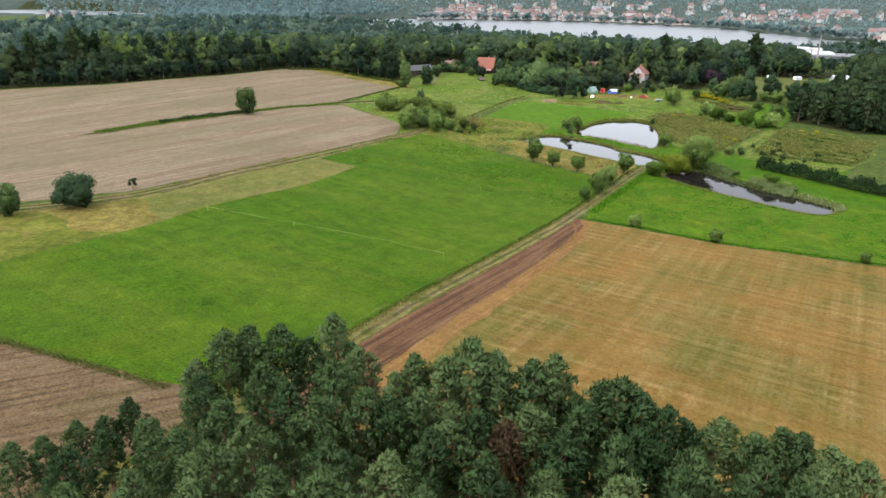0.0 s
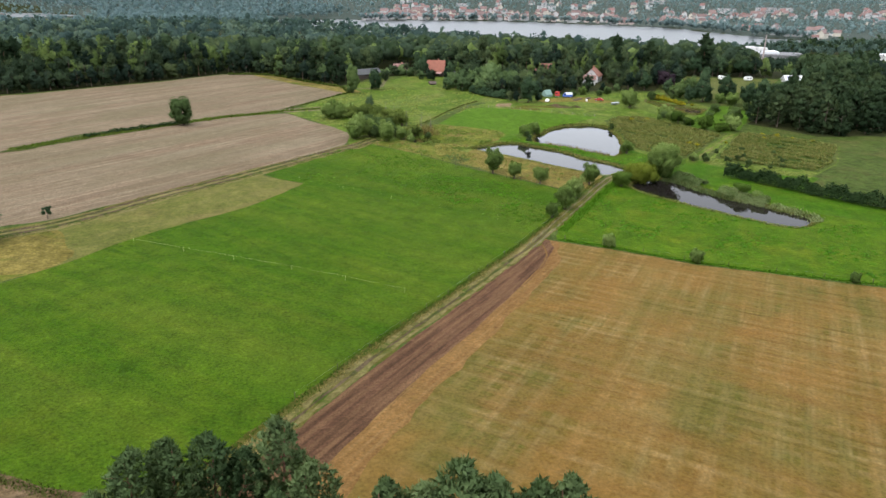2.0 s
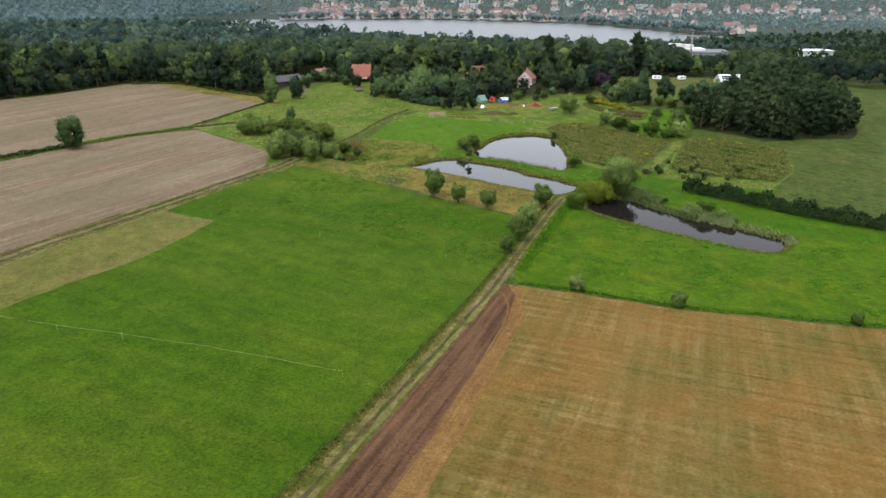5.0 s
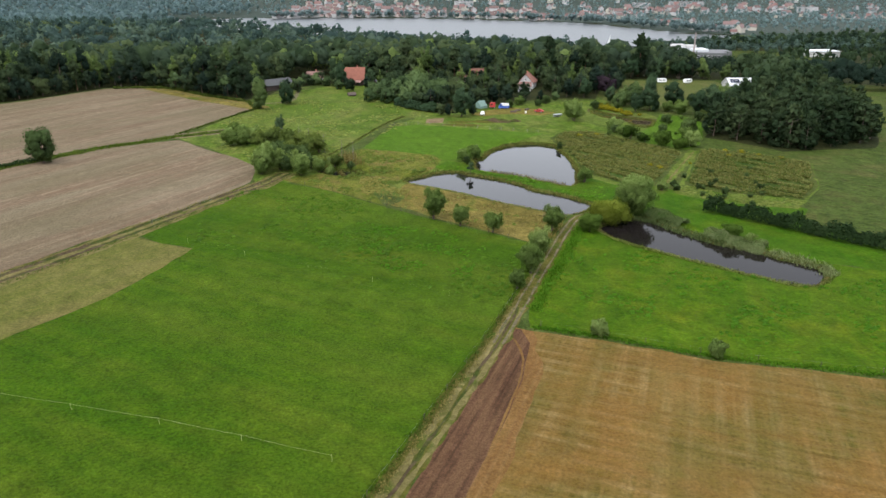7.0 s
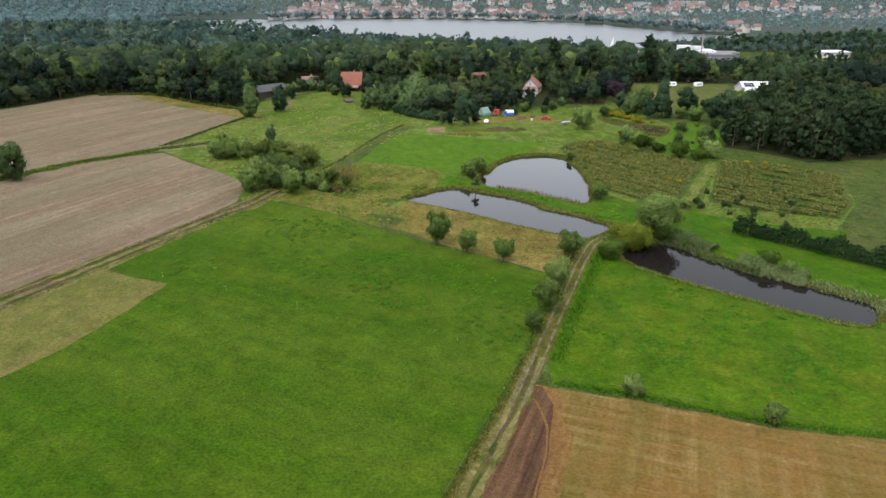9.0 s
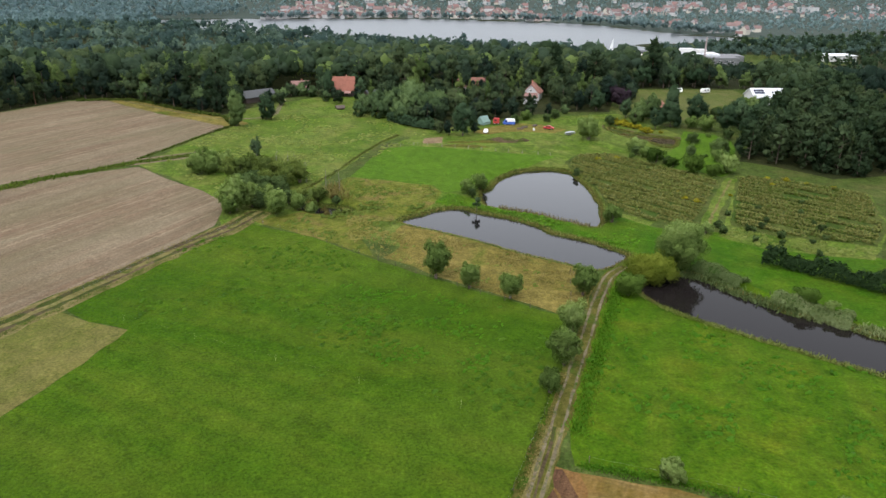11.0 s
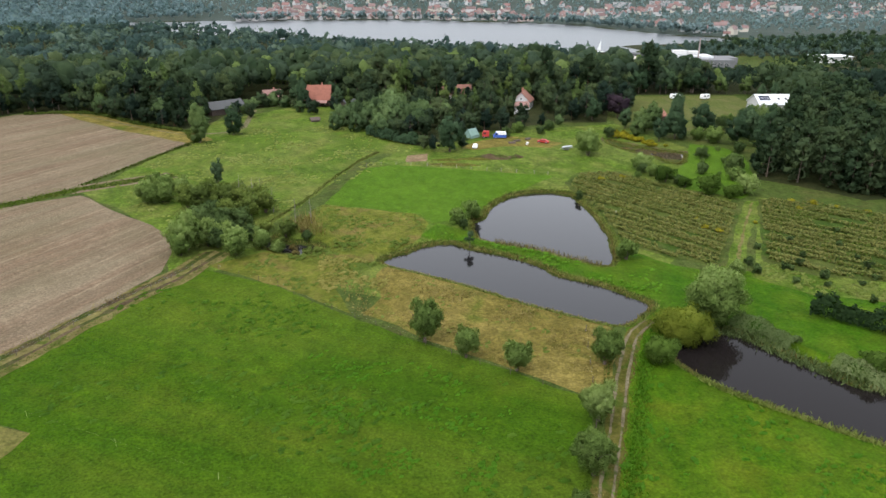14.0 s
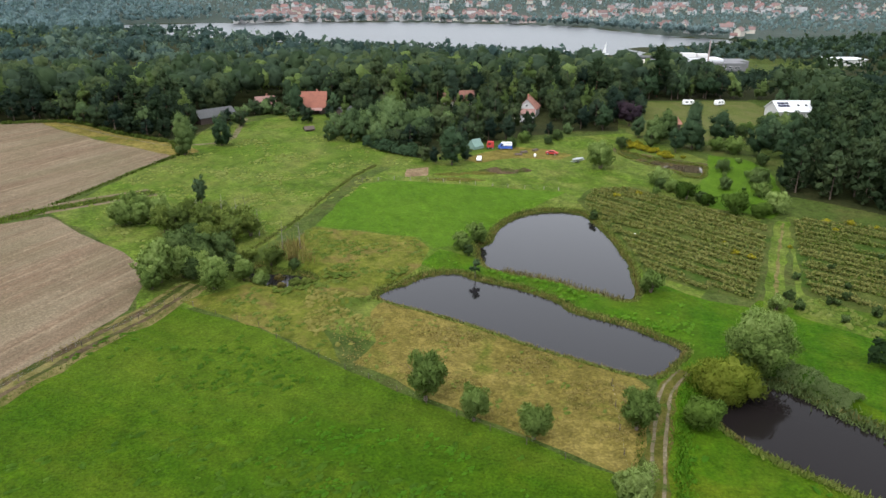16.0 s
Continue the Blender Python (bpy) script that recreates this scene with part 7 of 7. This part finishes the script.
VAN = [(-2.5, 0.4), (2.5, 0.4), (2.55, 2.0), (2.3, 2.3), (-1.5, 2.35), (-2.0, 1.5), (-2.5, 1.25)]
car("red_car", "small red car parked in the yard", 107.8, 372.6, -32, "red_paint", SEDAN, 0.85, ((-0.9, 0.0, 1.0, 1.35), (0.1, 1.0, 1.0, 1.35)), (-1.3, 1.3))
car("white_car", "small white car beside the bushes", 80.5, 369.5, 70, "white_paint", SEDAN, 0.85, ((-0.9, 0.0, 1.0, 1.35), (0.1, 1.0, 1.0, 1.35)), (-1.3, 1.3))
bv = car("delivery_van", "white and blue van parked by the trees", 94, 383.6, -12, "blue_paint", VAN, 1.0, ((-1.7, -1.0, 1.4, 1.95),), (-1.6, 1.6), "van")
boxed("roof_panel", M["white_paint"], bv, (-1.4, 2.4, -0.9, 0.9, 2.3, 2.55), 0.06, "white van roof")
boxed("side_panel", M["white_paint"], bv, (-0.8, 2.45, -1.02, -0.86, 1.5, 2.25), 0.03, "white upper side panel")
car("red_truck", "red lorry cab beside the van", 89, 386.2, -12, "red_paint", [(-1.2, 0.5), (1.4, 0.5), (1.4, 2.5), (-0.8, 2.6), (-1.2, 1.5)], 1.1, ((-0.8, 0.2, 1.5, 2.1),), (-0.6, 0.9), "lorry")
CAMPER = [(-2.6, 0.5), (2.6, 0.5), (2.75, 1.6), (2.4, 2.55), (-2.4, 2.6), (-2.75, 1.7)]
for cx, cy, turn in ((225, 454, 20), (210, 457, -12)):
    car("caravan", "white touring caravan parked on the lawn", cx, cy, turn, "white_paint", CAMPER, 1.1, ((-1.8, -0.4, 1.4, 2.0), (0.5, 1.7, 1.4, 2.0)), (0.1,), "caravan")["group"] = "caravans on the lawn"

tarp = thing("tarp_tent", "pale green tarpaulin tent by the bushes", "tent", pose(84, 388, gz(84, 388), 0, 0, 30))
bm = bmesh.new()
gable_walls(bm, 4.5, 4.2, 0.9, 3.4, -0.2)
bmesh.ops.subdivide_edges(bm, edges=bm.edges[:], cuts=3, use_grid_fill=True)
for q in bm.verts:
    q.co += noise.noise_vector(q.co * 0.8) * 0.22
part("canvas", bm, M["tarp"], tarp)
tr = thing("boat_trailer", "grey metal boat trailer on the grass", "trailer", pose(112.8, 361, gz(112.8, 361), 0, 0, 22))
bm = bmesh.new()
for pts in ([(-2.8, -0.6, 0.5), (0, -0.7, 0.5), (3.0, 0, 0.55)], [(-2.8, 0.6, 0.5), (0, 0.7, 0.5), (3.0, 0, 0.55)], [(-2.6, -0.6, 0.5), (-2.6, 0.6, 0.5)], [(0, -0.7, 0.5), (0, 0.7, 0.5)]):
    tube(bm, pts, [0.07] * len(pts), 6)
part("chassis", bm, M["steel"], tr)
bm = bmesh.new()
bmesh.ops.create_uvsphere(bm, u_segments=16, v_segments=8, radius=1)
for q in bm.verts:
    q.co = Vector((q.co.x * 2.6, q.co.y * 0.85 * (1 - 0.3 * max(q.co.x, 0)), max(q.co.z * 0.6, -0.6) + 1.1 if q.co.z < 0.2 else 1.25))
part("hull", bm, M["steel"], tr, "upturned grey hull")
wheel(tr, -0.6, 0.9)
wheel(tr, -0.6, -0.9)
for lx, ly, turn in ((99, 377, 20), (96, 374, -8), (104, 379, 40)):
    lg = thing("log_pile", "pile of cut logs in the yard", "logs", pose(lx, ly, gz(lx, ly), 0, 0, turn), "log piles in the yard")
    for k in range(6):
        bm = bmesh.new()
        tube(bm, [(-1.3, (k % 3) * 0.36 - 0.36 + 0.18 * (k // 3), 0.17 + 0.3 * (k // 3)), (1.3, (k % 3) * 0.36 - 0.36 + 0.18 * (k // 3), 0.17 + 0.3 * (k // 3))], [0.18, 0.17], 8)
        part("log", bm, M["bark"], lg)
bt = thing("white_barrel", "white plastic drum standing in grass", "drum", pose(101, 371, gz(101, 371)))
bm = bmesh.new()
tube(bm, [(0, 0, 0), (0, 0, 0.1), (0, 0, 0.9), (0, 0, 1.0)], [0.36, 0.42, 0.42, 0.34], 14)
part("drum", bm, M["white_paint"], bt)
for bx, by in ((99.5, 292),):
    bg = thing("feed_sack", "white plastic sack lying in the grass", "sack", pose(bx, by, gz(bx, by), 0, 0, bx * 13), "white sacks")
    bm = bmesh.new()
    bmesh.ops.create_uvsphere(bm, u_segments=12, v_segments=8, radius=0.3)
    for q in bm.verts:
        q.co = Vector((q.co.x * 1.4, q.co.y, max(q.co.z, -0.25) * 0.7 + 0.2)) + noise.noise_vector(q.co * 3) * 0.06
    part("sack", bm, M["white_paint"], bg)

# dead trees in the marsh
for dx, dy, h, seed in ((14.5, 297, 7.5, 1), (18.5, 298.5, 6.5, 2), (4, 313, 8.5, 3), (9, 309, 7.0, 4), (0, 316, 9.0, 5), (6, 317, 8.0, 6), (-5, 314, 8.5, 7)):
    dt = thing("dead_tree", "bare grey dead tree in the marsh", "dead tree", pose(dx, dy, gz(dx, dy) - 0.1), "dead trees in the marsh")
    limb_wood("dead_tree", np.random.default_rng(400 + seed), h, 0.13, 9, 2.6, 0.3, 0.06, 6, "grey_bark", dt)


# ---------------------------------------------------------------- fences
def fence(line, gap, seed, label, h=1.1, wires=(0.6, 1.0), r=0.05, post="post", wire_mat="wire", wire_r=0.007):
    """Posts along a line and the tapes between them, as one fence."""
    p = np.array(line, float)
    root = thing("fence", label, "fence")
    seg = np.linalg.norm(np.diff(p, axis=0), axis=1)
    total = seg.sum()
    rng = np.random.default_rng(seed)
    at = np.concatenate([[0], np.cumsum(seg)])
    spots = []
    for s in np.arange(0, total, gap):
        s = min(total, max(0, s + rng.uniform(-0.4, 0.4)))
        x, y = np.interp(s, at, p[:, 0]), np.interp(s, at, p[:, 1])
        spots.append((float(x), float(y), gz(x, y)))
    bm = bmesh.new()
    tube(bm, [(0, 0, -0.3), (0.01, 0, h * 0.5), (0, 0.01, h - 0.03), (0, 0, h)], [r, r, r, r * 0.6], 7)
    me = None
    for x, y, z in spots:
        if me is None:
            first = part("post", bm, M[post], root)
            me = first.data
        else:
            first = new("post", me)
            first.parent = root
        first.matrix_basis = pose(x, y, z, rng.uniform(-4, 4), rng.uniform(-4, 4), rng.uniform(0, 360))
    for wz in wires:
        bm = bmesh.new()
        pts = []
        for a, b in zip(spots, spots[1:]):
            pts += [(a[0], a[1], a[2] + wz), ((a[0] + b[0]) / 2, (a[1] + b[1]) / 2, (a[2] + b[2]) / 2 + wz - 0.06)]
        pts.append((spots[-1][0], spots[-1][1], spots[-1][2] + wz))
        tube(bm, pts, [wire_r] * len(pts), 4)
        part("tape", bm, M[wire_mat], root, "pale electric fence tape")
    return root


fence([(-49.5, 155.9), (-33.7, 149), (-20.6, 144), (-10.8, 139.5), (-1.8, 135), (10.5, 128.5), (13.3, 127)], 12.2, 1, "pale tape fence on thin posts across the meadow", 1.1, (0.9,), 0.014, "wire", "wire", 0.008)
fence([(-23.5, 217), (-2.7, 203), (13.2, 191.6), (25.2, 184), (38, 176.5)], 16.0, 2, "thin electric fence of pale posts across the meadow", 1.2, (0.9,), 0.012, "wire", "wire", 0.0012)
fence([(-6, 273.5), (2, 266), (10.3, 259), (14.2, 252.5), (23, 242.5), (28, 237), (35, 229), (41.7, 221.5), (51.2, 211.8)], 5.5, 3, "wooden post fence along the dry meadow", 1.15, (0.95,), 0.05, "timber", "steel", 0.0015)
fence([(-34, 231), (-27, 242), (-20, 254.5), (-12, 264.5), (-6, 273.5)], 6.0, 4, "wooden post fence beside the earthen track", 1.15, (0.6, 1.0), 0.06, "timber", "steel", 0.003)
fence([(43, 166.3), (52, 161.6), (68.3, 151.7), (84, 145.2), (101, 138.2), (130, 124)], 9.0, 5, "thin post fence along the tan field", 1.1, (0.9,), 0.05, "timber", "steel", 0.003)
fence([(38.5, 349.5), (47, 350), (64, 343), (80, 336), (97, 329.5)], 5.0, 6, "low rail fence round the pasture", 1.2, (0.6, 1.1), 0.08, "post", "post")
fence([(64, 229), (56.5, 208), (52, 197)], 6.0, 7, "short post fence among the willows", 1.15, (0.9,), 0.06, "timber", "steel", 0.003)
fence([(-8, 92), (3, 112), (16, 135), (33, 164), (46, 186)], 9.0, 8, "sparse wooden posts along the meadow's track side", 1.0, (0.85,), 0.04, "timber", "steel", 0.004)

# ---------------------------------------------------------------- sailing boat, town and far woods
sb2 = thing("sailing_boat", "white sailing boat on the lake", "boat", pose(299, 748, LAKE))
bm = bmesh.new()
bmesh.ops.create_uvsphere(bm, u_segments=14, v_segments=8, radius=1)
for q in bm.verts:
    q.co = Vector((q.co.x * 3.6, q.co.y * 1.1, min(q.co.z * 0.9, 0.25) + 0.3))
part("hull", bm, M["white_paint"], sb2)
bm = bmesh.new()
tube(bm, [(0.4, 0, 0.3), (0.4, 0, 11)], [0.07, 0.04], 6)
part("mast", bm, M["steel"], sb2)
bm = bmesh.new()
v = [bm.verts.new(p) for p in ((0.3, 0.03, 1.4), (0.3, 0.03, 10.6), (-3.0, 0.4, 1.6), (0.3, -0.03, 1.4), (0.3, -0.03, 10.6), (-3.0, 0.34, 1.6))]
for f in ((0, 1, 2), (5, 4, 3), (0, 3, 4, 1), (1, 4, 5, 2), (2, 5, 3, 0)):
    bm.faces.new([v[i] for i in f])
part("sail", bm, M["white_paint"], sb2)

town = []
for k, (w, d, e, r, wall, roof, label) in enumerate(((14, 10, 6, 11, "town_render", "town_tiles", "white town house with a red tiled roof"), (18, 11, 8, 13.5, "render_cream", "town_tiles_dull", "cream town house with a haze-dulled red roof"), (12, 10, 5, 10, "render_pink", "town_tiles", "pinkish town house with a red roof"), (24, 12, 9.5, 15, "town_render", "town_tiles_dull", "large pale town house with a red roof"))):
    h = thing("town_house", label, "house", None, "houses of the town")
    bm = bmesh.new()
    gable_walls(bm, w, d, e, r, -2)
    part("wall", bm, M[wall], h)
    for side in (-1, 1):
        bm = bmesh.new()
        roof_slab(bm, w, d, e, r, side, 0.5, 0.3)
        part("roof", bm, M[roof], h)
    boxed("chimney", M["brick"], h, (w * 0.2 - 0.5, w * 0.2 + 0.5, 0.3, 1.3, r - 1.5, r + 1.2))
    town.append(h)
block = thing("apartment_block", "pale flat-roofed apartment block", "apartment block", None, "blocks of the town")
boxed("wall", M["town_render"], block, (-26, 26, -6, 6, -2, 14), 0.05)
boxed("roof", M["flat_grey"], block, (-26.3, 26.3, -6.3, 6.3, 14, 14.5))
for fl in range(4):
    for wx in range(-22, 23, 4):
        boxed("window", M["glass"], block, (wx - 0.9, wx + 0.9, -6.06, -5.94, 1.2 + 3.3 * fl, 2.9 + 3.3 * fl))
rng = np.random.default_rng(300)
spots = []
shore = np.array([(-60, 1305), (0, 1335), (90, 1348), (180, 1350), (268, 1305), (354, 1256), (400, 1208)], float)
for row, (back, n) in enumerate(((16, 16), (32, 34), (48, 40), (66, 40), (86, 38), (112, 36), (142, 34), (176, 30))):
    q = shore + (0.25 * back, back)
    t = np.sort(rng.uniform(0.05, len(q) - 1.05, n))
    for s in t:
        i = int(s)
        x, y = q[i] + (q[i + 1] - q[i]) * (s - i)
        spots.append((x, y + rng.uniform(-8, 8)))
for cx, cy, sx, sy, n in ((650, 1440, 110, 50, 40), (950, 1500, 170, 80, 44), (1000, 1300, 120, 50, 30), (520, 1330, 60, 40, 24), (1300, 1500, 160, 80, 18), (1480, 1950, 260, 150, 20), (535, 960, 16, 50, 9), (600, 1010, 30, 40, 6), (60, 1560, 60, 60, 8), (-620, 1190, 30, 14, 4), (370, 1640, 260, 120, 22), (-250, 1950, 150, 60, 14), (-750, 2200, 200, 80, 8), (250, 1480, 140, 30, 16), (-520, 1850, 90, 70, 24), (-400, 2150, 120, 60, 12), (560, 1090, 40, 40, 8)):
    for _ in range(n):
        spots.append((cx + rng.normal(0, sx * 0.6), cy + rng.normal(0, sy * 0.6)))
kept = []
for x, y in spots:
    if all(math.hypot(x - a, y - b) > 11 for a, b in kept):
        kept.append((x, y))
kept.sort(key=lambda q: q[1])
rng = np.random.default_rng(311)
for wall, roof, label, share in (("town_render", "town_tiles", "pale houses of the farther town", 0), ("render_cream", "town_tiles_dull", "cream houses of the farther town", 1)):
    walls, roofs = bmesh.new(), bmesh.new()
    for n, (x, y) in enumerate(kept[290:]):
        if n % 2 == share:
            w, d, e = rng.uniform(9, 14), rng.uniform(7, 9), rng.uniform(4, 7)
            m = pose(x, y, gz(x, y), 0, 0, rng.uniform(0, 360))
            for bm, sides in ((walls, (0,)), (roofs, (-1, 1))):
                for side in sides:
                    old = len(bm.verts)
                    if side:
                        roof_slab(bm, w, d, e, e + 4.5, side, 0.5, 0.3)
                    else:
                        gable_walls(bm, w, d, e, e + 4.5, -2)
                    for q in list(bm.verts)[old:]:
                        q.co = m @ q.co
    tagged(part("far_town_walls", walls, M[wall]), label, "houses", "", "stuff")
    tagged(part("far_town_roofs", roofs, M[roof]), label.replace("houses", "tiled roofs"), "roofs", "", "stuff")
grove(town, [(x, y, 1.0) for x, y in kept[:290]], "houses of the town", 301, 0.5, 0.78)
grove([block], [(x, y, 1.0) for x, y in ((320, 1560), (420, 1600), (700, 1540), (800, 1570), (860, 1600), (940, 1430), (1020, 1440), (560, 1620), (20, 1700), (150, 1640), (1150, 1680), (1240, 1420), (-300, 2000), (640, 1800))], "blocks of the town", 302, 0.5, 0.8)

TOWN_LAND = [(-1400, 1160), (-700, 1270), (-175, 1275), (0, 1356), (182, 1362), (362, 1268), (470, 1165), (495, 1022), (535, 890), (700, 850), (2000, 1000), (2300, 2600), (-1500, 2600)]
tw = []
for x, y in scatter(TOWN_LAND, 22, 303, 0.45, 4):
    if abs(x - 250) < 0.66 * (y + 160) and y < 2050 and all(abs(x - a) > 9 or not -22 < y - b < 8 for a, b in kept):
        tw.append((x, y)) if not (-260 < x < 540 and y < 1380) or seg_distance(np.array([x]), np.array([y]), [tuple(q) for q in LAKE_RING])[0] > 5 else None
far_wood("town_trees", tw, 304, "haze_leaf", "haze-tinted grey-green trees between the houses of the town", 4, 13, 2.6, 2)
far_wood("shore_trees", [(float(x), float(y)) for x, y in along(shore + (2, 8), 110, 4, 305)] + [(float(x), float(y)) for x, y in along([(412, 1206), (466, 1150), (480, 1060), (496, 985), (520, 910)], 110, 9, 306)], 307, "haze_leaf", "haze-tinted grey-green trees on the far shore", 72, 12, 1.8)
FAR_VIEW = [(-900, 1640), (-820, 1630), (-590, 1490), (-500, 1336), (-430, 1090), (-560, 1070), (-640, 1200), (-900, 1400)]
LEFT_LAND = [(-170, 1100), (-420, 1030), (-700, 820), (-1100, 880), (-1050, 1300), (-900, 1700), (-500, 1720), (-260, 1720), (-70, 1480), (-180, 1250)]
far_wood("left_woods", [tuple(p) for p in scatter(LEFT_LAND, 18, 308, 0.45, 4) if abs(p[0] - 250) < 0.66 * (p[1] + 160) and math.hypot(p[0] + 620, p[1] - 1190) > 45 and seg_distance(np.array([p[0]]), np.array([p[1]]), FAR_VIEW)[0] > 0 and (p[0] < -260 or p[1] > 1380 or seg_distance(np.array([p[0]]), np.array([p[1]]), [tuple(q) for q in LAKE_RING])[0] > 5)], 309, "haze_leaf", "haze-tinted grey-green woods beside the lake", 16, 15, 2.8)
